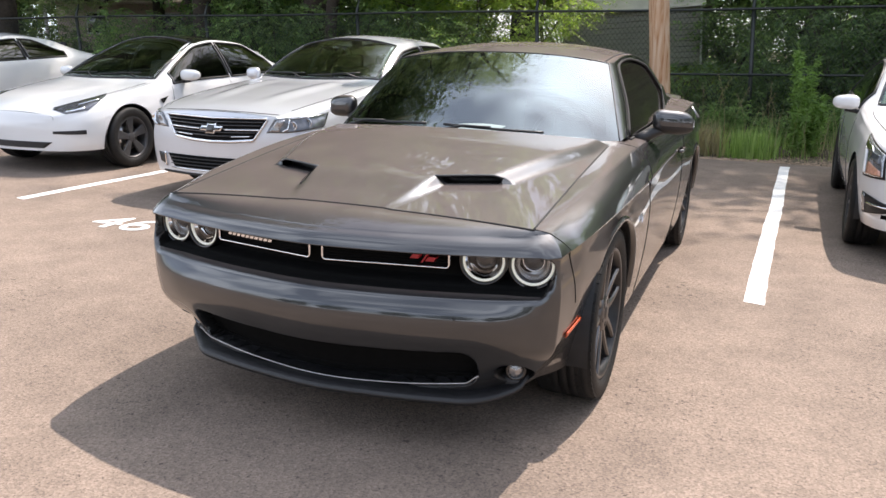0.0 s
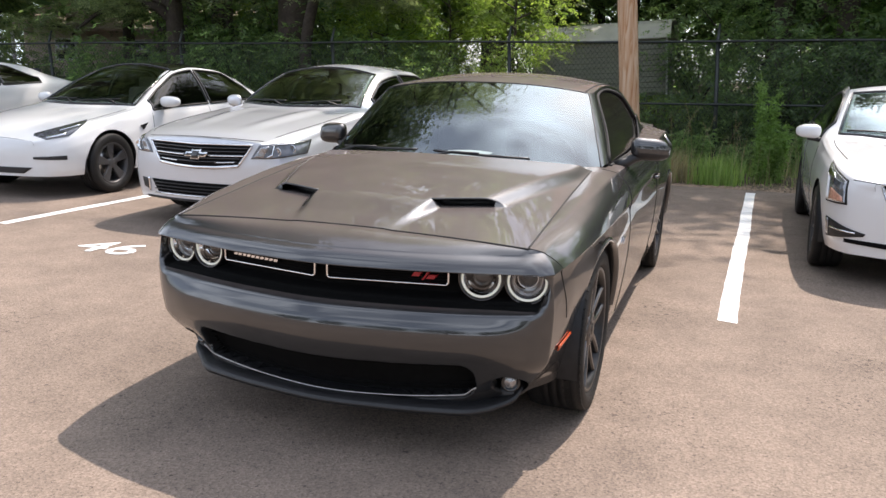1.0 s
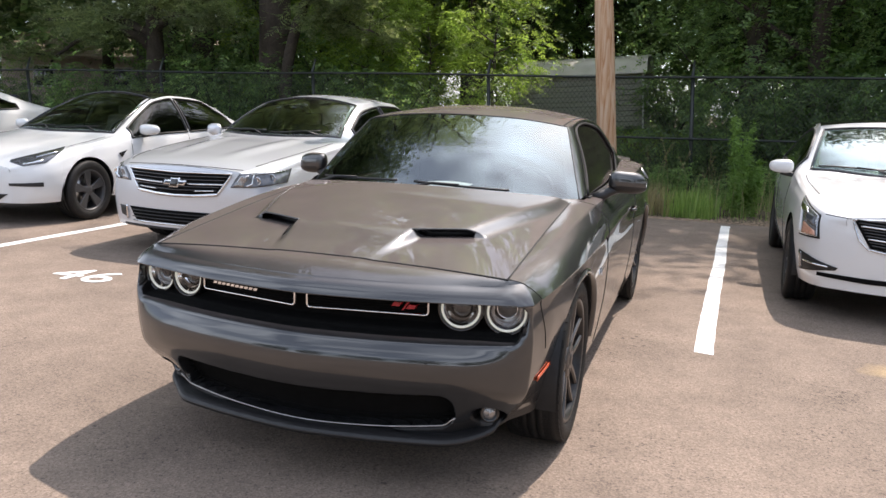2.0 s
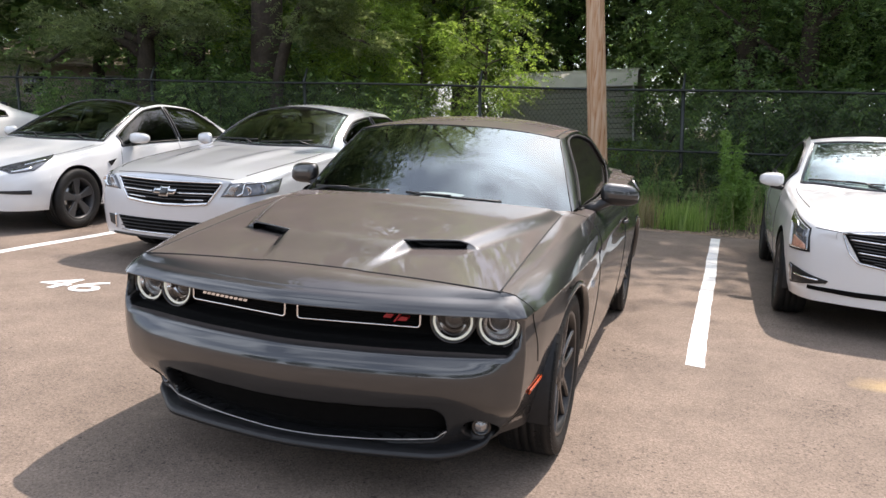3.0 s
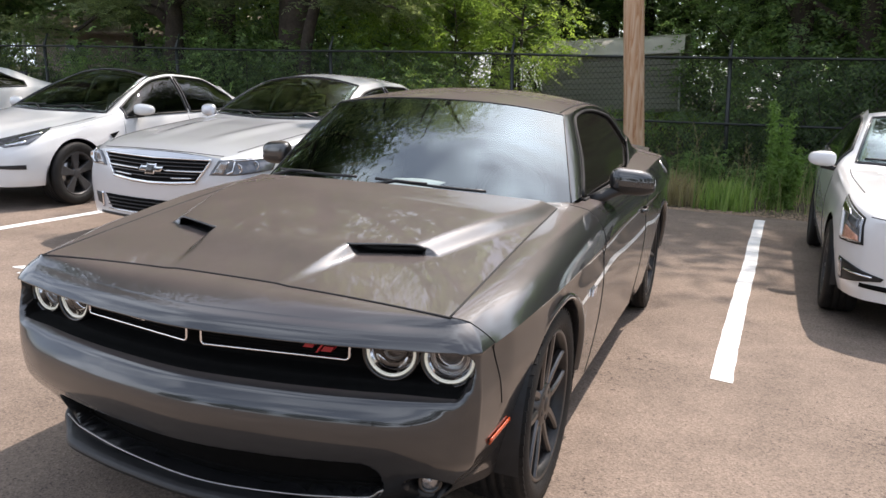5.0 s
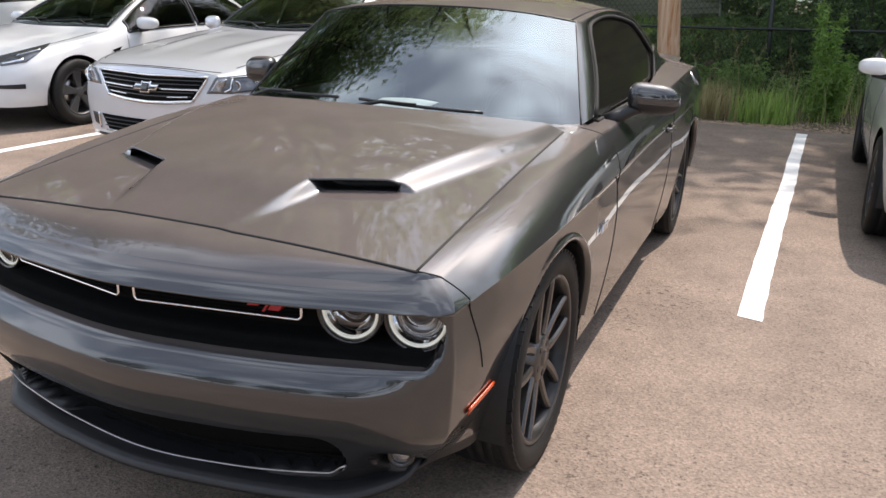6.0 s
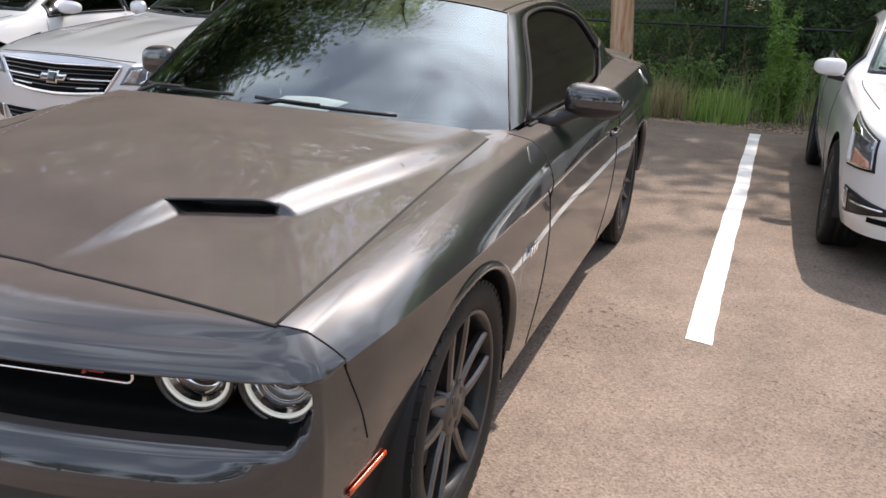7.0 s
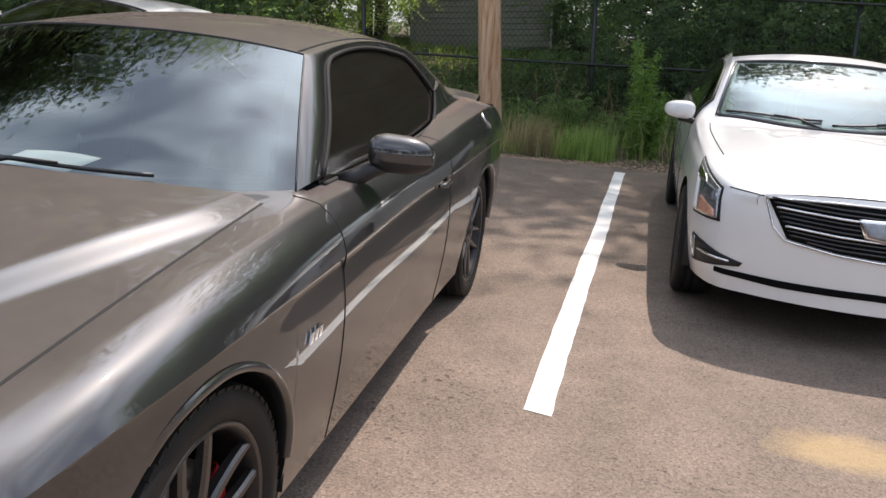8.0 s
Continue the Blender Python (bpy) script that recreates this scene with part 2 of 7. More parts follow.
RED_EMBLEM = material("red_emblem", (0.38, 0.012, 0.02), rough=0.3, vary=0.05)
AMBER = material("amber_reflector", (0.55, 0.07, 0.012), rough=0.2, coat=1.0, vary=0.15, scale=90.0)
LAMP_SILVER = material("lamp_reflector", (0.75, 0.76, 0.78), rough=0.15, metal=1.0, vary=0.1, scale=40.0)
LAMP_DARK = material("lamp_housing", (0.05, 0.05, 0.055), rough=0.25, metal=0.4, vary=0.15, scale=40.0)
INTERIOR = material("interior_black", (0.02, 0.02, 0.022), rough=0.7, vary=0.2, scale=15.0)
INTERIOR_LIGHT = material("interior_grey", (0.35, 0.33, 0.31), rough=0.8, vary=0.1)
PAPER = material("white_paper", (0.85, 0.85, 0.84), rough=0.8, vary=0.02)
INTAKE_BLACK = material("matt_intake_black", (0.005, 0.005, 0.005), rough=0.85, vary=0.2, scale=30.0, spec=0.1)
LAMP_CLEAR = material("silvered_lamp", (0.36, 0.36, 0.37), rough=0.22, metal=0.7, coat=1.0, vary=0.25, scale=25.0)
AMBER_PALE = material("pale_amber_lens", (0.60, 0.30, 0.20), rough=0.25, coat=1.0, vary=0.25, scale=80.0)
LAMP_SMOKE = material("smoked_lamp_lens", (0.10, 0.105, 0.118), rough=0.16, metal=0.3, coat=1.0, vary=0.45, scale=16.0)
LAMP_GREY = material("grey_lamp_lens", (0.20, 0.21, 0.23), rough=0.25, metal=0.5, coat=1.0, vary=0.35, scale=18.0)
SEAM = material("dark_seam", (0.006, 0.006, 0.006), rough=0.8, vary=0.1)
GLASS_DARK = glass("dark_tinted_glass", (0.07, 0.063, 0.056), ior=1.8)
GLASS_SHIELD = glass("windshield_glass", (0.60, 0.67, 0.65), (0.92, 1.0, 1.0), ior=2.75)
GLASS_CAR = glass("green_tinted_windshield", (0.62, 0.68, 0.64), ior=1.62)
GLASS_LAMP = glass("clear_lens", (0.92, 0.93, 0.94))
TINT_FILM = material("smoked_window_film", (0.016, 0.014, 0.012), rough=0.10, vary=0.10, scale=3.0)
GLASS_SIDE = glass("tinted_window_glass", (0.14, 0.155, 0.15))

# ---- ground, paint and verge ----
def asphalt_material():
    m = bpy.data.materials.new("worn_asphalt")
    m.use_nodes = True
    nt = m.node_tree
    b = nt.nodes["Principled BSDF"]
    b.inputs["Roughness"].default_value = 0.9
    b.inputs["Specular IOR Level"].default_value = 0.25
    co = nt.nodes.new("ShaderNodeTexCoord")

    def tex(scale, detail=4.0, rough=0.55):
        n = nt.nodes.new("ShaderNodeTexNoise")
        n.inputs["Scale"].default_value = scale
        n.inputs["Detail"].default_value = detail
        n.inputs["Roughness"].default_value = rough
        nt.links.new(co.outputs["Object"], n.inputs["Vector"])
        return n

    broad, mid = tex(0.45, 5.0), tex(3.0, 6.0, 0.65)
    stones = nt.nodes.new("ShaderNodeTexVoronoi")
    stones.inputs["Scale"].default_value = 105.0
    nt.links.new(co.outputs["Object"], stones.inputs["Vector"])
    grit = tex(95.0, 4.0, 0.75)
    base = nt.nodes.new("ShaderNodeValToRGB")
    base.color_ramp.elements[0].position = 0.3
    base.color_ramp.elements[0].color = (0.183, 0.1425, 0.114, 1)
    base.color_ramp.elements[1].position = 0.72
    base.color_ramp.elements[1].color = (0.266, 0.206, 0.164, 1)
    nt.links.new(broad.outputs["Fac"], base.inputs["Fac"])
    # single stones lighter and darker than the binder
    tone = nt.nodes.new("ShaderNodeMapRange")
    tone.inputs["From Min"].default_value = 0.0
    tone.inputs["From Max"].default_value = 1.0
    tone.inputs["To Min"].default_value = 0.74
    tone.inputs["To Max"].default_value = 1.30
    nt.links.new(stones.outputs["Color"], tone.inputs["Value"])
    patch = nt.nodes.new("ShaderNodeMapRange")
    patch.inputs["From Min"].default_value = 0.3
    patch.inputs["From Max"].default_value = 0.7
    patch.inputs["To Min"].default_value = 0.80
    patch.inputs["To Max"].default_value = 1.12
    nt.links.new(mid.outputs["Fac"], patch.inputs["Value"])
    pits = nt.nodes.new("ShaderNodeMapRange")
    pits.inputs["From Min"].default_value = 0.33
    pits.inputs["From Max"].default_value = 0.5
    pits.inputs["To Min"].default_value = 0.5
    pits.inputs["To Max"].default_value = 1.0
    nt.links.new(grit.outputs["Fac"], pits.inputs["Value"])
    k1 = nt.nodes.new("ShaderNodeMath")
    k1.operation = "MULTIPLY"
    nt.links.new(tone.outputs["Result"], k1.inputs[0])
    nt.links.new(patch.outputs["Result"], k1.inputs[1])
    k2 = nt.nodes.new("ShaderNodeMath")
    k2.operation = "MULTIPLY"
    nt.links.new(k1.outputs["Value"], k2.inputs[0])
    nt.links.new(pits.outputs["Result"], k2.inputs[1])
    specks = nt.nodes.new("ShaderNodeMapRange")
    specks.inputs["From Min"].default_value = 0.50
    specks.inputs["From Max"].default_value = 0.57
    specks.inputs["To Min"].default_value = 0.42
    specks.inputs["To Max"].default_value = 1.0
    # dark hollows gather where the surface has lost its fines
    ravel = nt.nodes.new("ShaderNodeMath")
    ravel.operation = "MULTIPLY_ADD"
    ravel.inputs[1].default_value = 0.34
    nt.links.new(tex(1.7, 5.0, 0.6).outputs["Fac"], ravel.inputs[0])
    nt.links.new(tex(34.0, 5.0, 0.72).outputs["Fac"], ravel.inputs[2])
    nt.links.new(ravel.outputs["Value"], specks.inputs["Value"])
    k3 = nt.nodes.new("ShaderNodeMath")
    k3.operation = "MULTIPLY"
    nt.links.new(k2.outputs["Value"], k3.inputs[0])
    nt.links.new(specks.outputs["Result"], k3.inputs[1])
    k2 = k3
    col = nt.nodes.new("ShaderNodeVectorMath")
    col.operation = "SCALE"
    nt.links.new(base.outputs["Color"], col.inputs[0])
    nt.links.new(k2.outputs["Value"], col.inputs["Scale"])
    # a tan stain of spilled sand on the lane
    sep = nt.nodes.new("ShaderNodeVectorMath")
    sep.operation = "SUBTRACT"
    sep.inputs[1].default_value = (1.42, 5.02, 0.0)
    nt.links.new(co.outputs["Object"], sep.inputs[0])
    squash = nt.nodes.new("ShaderNodeVectorMath")
    squash.operation = "MULTIPLY"
    squash.inputs[1].default_value = (3.0, 5.5, 0.0)
    nt.links.new(sep.outputs["Vector"], squash.inputs[0])
    wob = nt.nodes.new("ShaderNodeVectorMath")
    wob.operation = "LENGTH"
    nt.links.new(squash.outputs["Vector"], wob.inputs[0])
    ragged = nt.nodes.new("ShaderNodeMath")
    ragged.operation = "ADD"
    nt.links.new(wob.outputs["Value"], ragged.inputs[0])
    nt.links.new(tex(9.0, 4.0).outputs["Fac"], ragged.inputs[1])
    spot = nt.nodes.new("ShaderNodeMapRange")
    spot.inputs["From Min"].default_value = 0.9
    spot.inputs["From Max"].default_value = 1.55
    spot.inputs["To Min"].default_value = 0.55
    spot.inputs["To Max"].default_value = 0.0
    nt.links.new(ragged.outputs["Value"], spot.inputs["Value"])
    mix = nt.nodes.new("ShaderNodeMix")
    mix.data_type = "RGBA"
    nt.links.new(spot.outputs["Result"], mix.inputs["Factor"])
    nt.links.new(col.outputs["Vector"], mix.inputs["A"])
    mix.inputs["B"].default_value = (0.46, 0.33, 0.16, 1)
    nt.links.new(mix.outputs["Result"], b.inputs["Base Color"])
    add = nt.nodes.new("ShaderNodeMath")
    add.operation = "ADD"
    nt.links.new(stones.outputs["Distance"], add.inputs[0])
    nt.links.new(grit.outputs["Fac"], add.inputs[1])
    bp = nt.nodes.new("ShaderNodeBump")
    bp.inputs["Strength"].default_value = 0.55
    bp.inputs["Distance"].default_value = 0.004
    nt.links.new(add.outputs["Value"], bp.inputs["Height"])
    nt.links.new(bp.outputs["Normal"], b.inputs["Normal"])
    return m


def paint_material():
    """White road paint, worn through to the stones in small spots."""
    m = material("worn_white_road_paint", (0.80, 0.79, 0.76), rough=0.8, vary=0.08, scale=4.0, bump=0.4, bump_scale=120.0, fine=0.06)
    return m


ASPHALT = asphalt_material()
ROAD_PAINT = paint_material()
SOIL = material("dry_soil", (0.10, 0.082, 0.055), rough=1.0, vary=0.35, scale=1.3, bump=0.6, bump_scale=25.0, fine=0.3, spec=0.1)
LAWN = material("lawn_ground", (0.075, 0.115, 0.025), rough=1.0, vary=0.3, scale=0.8, bump=0.5, bump_scale=18.0, fine=0.25, spec=0.1)
LITTER = material("leaf_litter", (0.27, 0.19, 0.13), rough=0.95, vary=0.3, scale=14.0, bump=0.3, bump_scale=80.0, fine=0.25)

EDGE_Y = 11.45          # where the asphalt ends
FENCE_Y = 15.0


def rise(y):
    """The land climbs a little behind the fence."""
    return 0.85 * smooth01(15.6, 25.0, y) + 0.02


def land(u, v):
    z = -0.03 + rise(v) + 0.03 * noise.noise((u * 0.4, v * 0.4, 0.0)) * smooth01(11.5, 12.5, v)
    return (u, v, z if v > EDGE_Y + 0.3 else -0.012)


xs = [-900, -300, -90] + span(-40, 40, 60) + [90, 300, 900]
ys = [-900, -300, -90, -30, 0, 8, 11] + span(11.5, 30, 34) + [40, 60, 90, 300, 900]
tagged(part("ground", sheet(land, xs, ys), SOIL), "dry brown soil with thin grass behind the lot", "ground", kind="structure")


def lot_edge(x):
    return EDGE_Y + 0.06 * noise.noise((x * 0.9, 3.1, 0.0)) + 0.03 * noise.noise((x * 4.0, 1.7, 0.0))


bm = bmesh.new()
us = span(-60, 40, 500)
far_row = [bm.verts.new((x, lot_edge(x), 0.0)) for x in us]
near_row = [bm.verts.new((x, -60.0, 0.0)) for x in us]
low_row = [bm.verts.new((x, lot_edge(x) + 0.03, -0.06)) for x in us]
for i in range(len(us) - 1):
    bm.faces.new((near_row[i], near_row[i + 1], far_row[i + 1], far_row[i]))
    bm.faces.new((far_row[i], far_row[i + 1], low_row[i + 1], low_row[i]))
tagged(part("pavement", bm, ASPHALT, smooth=False), "sun-bleached brownish asphalt of a parking lot", "pavement", kind="structure")


def stripe(x0, y0, x1, y1, width=0.115):
    """A painted stall line with slightly wavering edges, 3 mm proud."""
    bm = bmesh.new()
    n = 90
    d = Vector((x1 - x0, y1 - y0, 0)).normalized()
    s = Vector((d.y, -d.x, 0))
    rows = []
    for i in range(n + 1):
        c = Vector((lerp(x0, x1, i / n), lerp(y0, y1, i / n), 0.003))
        w = c + s * (0.018 * noise.noise((c.y * 0.7, x0, 2.0)))
        l = width / 2 + 0.006 * noise.noise((c.y * 5.0, 1.0, x0)) + 0.004 * noise.noise((c.y * 19.0, 1.0, x0))
        r = width / 2 + 0.006 * noise.noise((c.y * 5.0, 7.0, x0)) + 0.004 * noise.noise((c.y * 19.0, 7.0, x0))
        skew = d * (0.02 if i == 0 else 0)
        rows.append((bm.verts.new(w - s * l + skew), bm.verts.new(w + s * r), bm.verts.new(w - s * l - Vector((0, 0, 0.003)) + skew), bm.verts.new(w + s * r - Vector((0, 0, 0.003)))))
    for a, b in zip(rows, rows[1:]):
        bm.faces.new((a[0], a[1], b[1], b[0]))
        bm.faces.new((a[2], a[0], b[0], b[2]))
        bm.faces.new((a[1], a[3], b[3], b[1]))
    return tagged(part("stall_line", bm, ROAD_PAINT, smooth=False), "worn white painted parking stall line on asphalt", "road marking", "stall lines", "structure")


stripe(0.215, 4.91, 0.435, 11.15)
stripe(-6.12, 5.30, -6.02, 11.2)


def lettering(text, m, size, mat, name, parent=None, depth=0.002):
    data = bpy.data.curves.new(name, "FONT")
    data.body = text
    data.size = size
    data.extrude = depth
    data.align_x = "CENTER"
    me_ob = bpy.data.objects.new(name, data)
    scene.collection.objects.link(me_ob)
    bpy.context.view_layer.update()
    me = bpy.data.meshes.new_from_object(me_ob)
    bpy.data.objects.remove(me_ob)
    ob = link(name, me, mat, parent, smooth=False)
    ob.matrix_world = m
    return ob


stall_number = lettering("46", pose(-4.50, 4.76, 0.003, 0, 0, 2) @ Matrix.Diagonal((1.12, 1.0, 1, 1)), 0.52, ROAD_PAINT, "stall_number")
tagged(stall_number, "white painted stall number 46 on asphalt", "road marking", kind="structure")

# ---- the grey coupe ----
CAR = thing("coupe", pose(-1.25, 3.31, 0), "granite grey two-door muscle coupe parked nose out in a stall", "car")
ARCH_R, AXLE_Z, WB = 0.392, 0.362, 2.95

# long lines of the body, by distance behind the front axle
crest_x = curve((-0.66, 0.805), (-0.3, 0.817), (0.0, 0.838), (0.6, 0.862), (1.2, 0.868), (2.0, 0.875), (2.6, 0.90), (3.2, 0.895), (3.7, 0.86), (4.05, 0.80))
crest_z = curve((-0.66, 0.818), (-0.3, 0.882), (0.0, 0.922), (0.3, 0.95), (0.7, 0.97), (1.3, 0.972), (2.0, 0.982), (2.6, 1.025), (3.2, 1.04), (3.7, 1.0), (4.05, 0.95))
waist_x = curve((-0.66, 0.862), (-0.59, 0.876), (-0.46, 0.905), (-0.24, 0.932), (0.0, 0.945), (0.6, 0.95), (1.3, 0.945), (2.2, 0.955), (2.9, 0.965), (3.5, 0.94), (4.05, 0.86))
waist_z = curve((-0.66, 0.755), (-0.46, 0.788), (-0.2, 0.812), (0.1, 0.822), (0.6, 0.832), (1.5, 0.845), (2.2, 0.85), (2.9, 0.86), (4.05, 0.80))
sill_x = curve((-0.66, 0.815), (-0.42, 0.82), (-0.25, 0.845), (0.0, 0.895), (0.5, 0.90), (2.2, 0.90), (3.0, 0.92), (4.05, 0.84))
SILL_Z = 0.235


def side_x(y, z):
    """Half-width of the body side: a rounded shoulder over a creased waist, a slightly full flank below."""
    zc, zw = crest_z(y), waist_z(y)
    if z >= zw:
        t = min((z - zw) / max(zc - zw, 1e-4), 1.0)
        return lerp(waist_x(y), crest_x(y), t) + 0.008 * math.sin(math.pi * t)
    t = max(0.0, (z - SILL_Z) / (zw - SILL_Z))
    tuck = 0.10 * smooth01(0.44, 0.22, z) * smooth01(-0.40, -0.64, y) if y < -0.4 else 0.0
    return lerp(sill_x(y), waist_x(y), t) - tuck + 0.020 * math.sin(math.pi * t) - 0.009 * smooth01(0.72, 0.96, t) * smooth01(1.0, 0.985, t)


def arch_low(y, bottom=SILL_Z):
    for c in (0.0, WB):
        d = abs(y - c)
        if d < ARCH_R:
            return max(bottom, AXLE_Z + math.sqrt(ARCH_R ** 2 - d * d))
    return bottom


HOOD_X = 0.757
hood_edge_z = curve((-0.66, 0.838), (-0.3, 0.885), (0.1, 0.935), (0.6, 0.988))


def top_in(y):
    """Inner edge of the shoulder: the hood cut, then the foot of the side windows, then the boot lid."""
    x = curve((-0.7, HOOD_X), (0.6, HOOD_X), (0.8, 0.79), (2.0, 0.795), (2.6, 0.76), (3.3, 0.72), (4.05, 0.68))(y)
    z = hood_edge_z(y) if y < 0.6 else curve((0.6, 0.988), (0.8, 0.985), (2.0, 0.995), (2.6, 1.055), (3.3, 1.075), (4.05, 1.0))(y)
    return x, z


def panel_side(y0, y1):
    ys = set(span(y0, y1, max(4, int((y1 - y0) / 0.03))))
    for c in (0.0, WB):
        for k in range(41):
            y = c + ARCH_R * math.cos(math.pi * k / 40)
            if y0 <= y <= y1:
                ys.add(y)
    ys = sorted(ys)

    def fn(y, v):
        z = lerp(arch_low(y), waist_z(y), v)
        return (side_x(y, z), y, z)
    return sheet(fn, ys, span(0, 0.93, 16) + [0.955, 0.975, 0.99, 1.0])


def shoulder(y, v):
    """The body's upper side from the waist's crease (v = 0) over the rounded crest to its inner edge (v = 1)."""
    x1, z1 = top_in(y)
    front = smooth01(-0.45, -0.655, y)
    yc = y + (0.028 + 0.027 * (1 - min(1.0, 2 * v))) * front
    cx, cz, wx, wz = crest_x(yc), crest_z(yc), waist_x(yc), waist_z(yc)
    if v <= 0.5:
        flat = Vector((side_x(yc, lerp(wz, cz, 2 * v)) + 0.0015, yc, lerp(wz, cz, 2 * v)))
    else:
        t = 2 * v - 1
        flat = Vector((lerp(cx, x1, t), lerp(yc, y, t), lerp(cz, z1, t) + 0.002 * math.sin(math.pi * t)))
    if v > 0.5:
        return flat
    way = Vector((cz - wz, 0, wx - cx)).normalized()
    full = Vector((wx, y, wz)).lerp(Vector((cx, y, cz)), 2 * v) + way * 0.019 * math.sin(math.tau * v)
    return flat.lerp(full, smooth01(-0.60, -0.22, y))


def panel_top(y0, y1):
    return sheet(shoulder, span(y0, y1, int((y1 - y0) / 0.02)), span(0, 1, 24))


def both(name, make, mat, label="", **kw):
    bm = make()
    other = flipped(bm)
    a = part(name, bm, mat, CAR, label, **kw)
    b = part(name, other, mat, CAR, label, **kw)
    return a, b


def side_panel(y0, y1, top0=None):
    bm = panel_side(y0, y1)
    if top0 is not None:
        y0 = top0
    join(bm, panel_top(y0, y1))
    return bm


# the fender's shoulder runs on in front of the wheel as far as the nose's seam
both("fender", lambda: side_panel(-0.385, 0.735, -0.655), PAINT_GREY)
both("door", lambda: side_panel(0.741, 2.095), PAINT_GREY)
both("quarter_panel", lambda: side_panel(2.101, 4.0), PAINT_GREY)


# hood with a raised centre that widens in a step at two scoops
LIP = -0.352
dome_inner = curve((-0.70, 0.17), (-0.36, 0.262), (0.3, 0.35), (0.6, 0.40))
dome_outer = curve((-0.40, 0.44), (-0.25, 0.485), (0.2, 0.63), (0.45, 0.69), (0.6, 0.70))
dome_high = curve((-0.70, 0.0), (-0.55, 0.012), (-0.35, 0.034), (0.1, 0.036), (0.6, 0.026))


def dome(x, y, behind=False):
    ax = abs(x)
    a = smooth01(dome_inner(y) + 0.05, dome_inner(y) - 0.005, ax)
    b = smooth01(dome_outer(y) + 0.075, dome_outer(y) - 0.01, ax) if behind else 0.0
    return dome_high(y) * max(a, b)


hood_blend = curve((-0.66, 0.022), (-0.2, 0.04), (0.2, 0.05), (0.6, 0.036))


def hood_z(x, y, behind=False):
    t = abs(x) / HOOD_X
    return hood_edge_z(y) + hood_blend(y) * (1 - t ** 2.2) + dome(x, y, behind)


def hood_rear(x):
    return 0.595 - 0.145 * (1 - (x / HOOD_X) ** 2)


def hood_y(x, v):
    """Rows run from the nose (v = -1) over the scoops' lip (v = 0) to the windshield (v = 1)."""
    lip = LIP + 0.085 * min(max((abs(x) - 0.265) / 0.205, 0.0), 1.3)
    return lerp(lip, -0.652, -v) if v < 0 else lerp(lip, hood_rear(x), v)


def hood_fn(x, v):
    y = hood_y(x, v)
    return (x * 0.993, y, hood_z(x, y, v >= 0.004))


hood_us = sorted(set(span(-HOOD_X, HOOD_X, 150)) | {0.272, 0.505, -0.272, -0.505})
hood_vs = span(-1, 0, 40) + [0.005] + span(0.02, 1, 80)
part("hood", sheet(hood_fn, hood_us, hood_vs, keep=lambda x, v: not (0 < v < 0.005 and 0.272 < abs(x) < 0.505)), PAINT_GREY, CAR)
for sgn in (1, -1):
    xs_ = span(0.272, 0.505, 14)

    def pocket(x, v):
        y = hood_y(x, 0.0)
        lowz, highz = hood_z(x, y), hood_z(x, y + 0.005, True)
        k = int(v)
        o, dz = [(0.0, 0.0), (0.04, -0.006), (0.08, -0.004), (0.08, 0.016), (0.004, 0.0)][k]
        return (sgn * x * 0.995, y + o, (highz - 0.001 if k > 3 else lowz) + dz)
    ins = part("scoop_insert", sheet(pocket, xs_, [0, 1, 2, 3, 4], flip=sgn < 0), BLACK_PLASTIC, CAR, "black recessed hood scoop opening")
    part("scoop_lip", tube([(sgn * x * 0.995, hood_y(x, 0.0) + 0.003, hood_z(x, hood_y(x, 0.0) + 0.005, True) - 0.003) for x in span(0.265, 0.512, 14)], 0.0045, 8), PAINT_GREY, ins)

# ---- nose ----
plan_x = curve((-0.25, -0.27), (0, 0.0), (0.25, 0.27), (0.47, 0.50), (0.66, 0.70), (0.76, 0.795), (0.84, 0.855), (0.91, 0.893), (0.96, 0.912), (1.0, 0.925))
plan_y = curve((-0.25, -0.858), (0, -0.885), (0.25, -0.858), (0.47, -0.812), (0.66, -0.75), (0.76, -0.705), (0.84, -0.640), (0.91, -0.555), (0.96, -0.47), (1.0, -0.385))


def plan(s):
    """A point of the nose's outline and its outward direction."""
    a = abs(s)
    x, y = plan_x(a), plan_y(a)
    e = 0.004
    dx, dy = plan_x(min(a + e, 1)) - plan_x(max(a - e, 0)), plan_y(min(a + e, 1)) - plan_y(max(a - e, 0))
    if a < 0.01:
        dx, dy = 1.0, 0.0
    l = math.hypot(dx, dy)
    sg = 1 if s >= 0 else -1
    return sg * x, y, sg * dy / l, -dx / l


nose_knots = curve((0.18, -0.10), (0.215, -0.092), (0.26, -0.078), (0.33, -0.048), (0.40, -0.012), (0.455, 0.022), (0.50, 0.033), (0.53, 0.035), (0.55, 0.032), (0.575, 0.022), (0.595, 0.006), (0.62, -0.008), (0.68, 0.0),
                 (0.745, 0.006), (0.758, 0.004), (0.775, -0.006), (0.795, -0.026), (0.815, -0.060))


NOSE_Z = np.linspace(0.10, 0.90, 401)
nose_table = np.array([nose_knots(z) for z in NOSE_Z])
for _ in range(3):
    # ease the knots into one flowing section
    soft = np.convolve(np.pad(nose_table, 6, mode="edge"), np.ones(13) / 13, mode="valid")
    keep_lip = np.array([smooth01(0.70, 0.74, z) for z in NOSE_Z])
    nose_table = soft * (1 - keep_lip) + nose_table * keep_lip


def nose_out(z):
    return float(np.interp(z, NOSE_Z, nose_table))


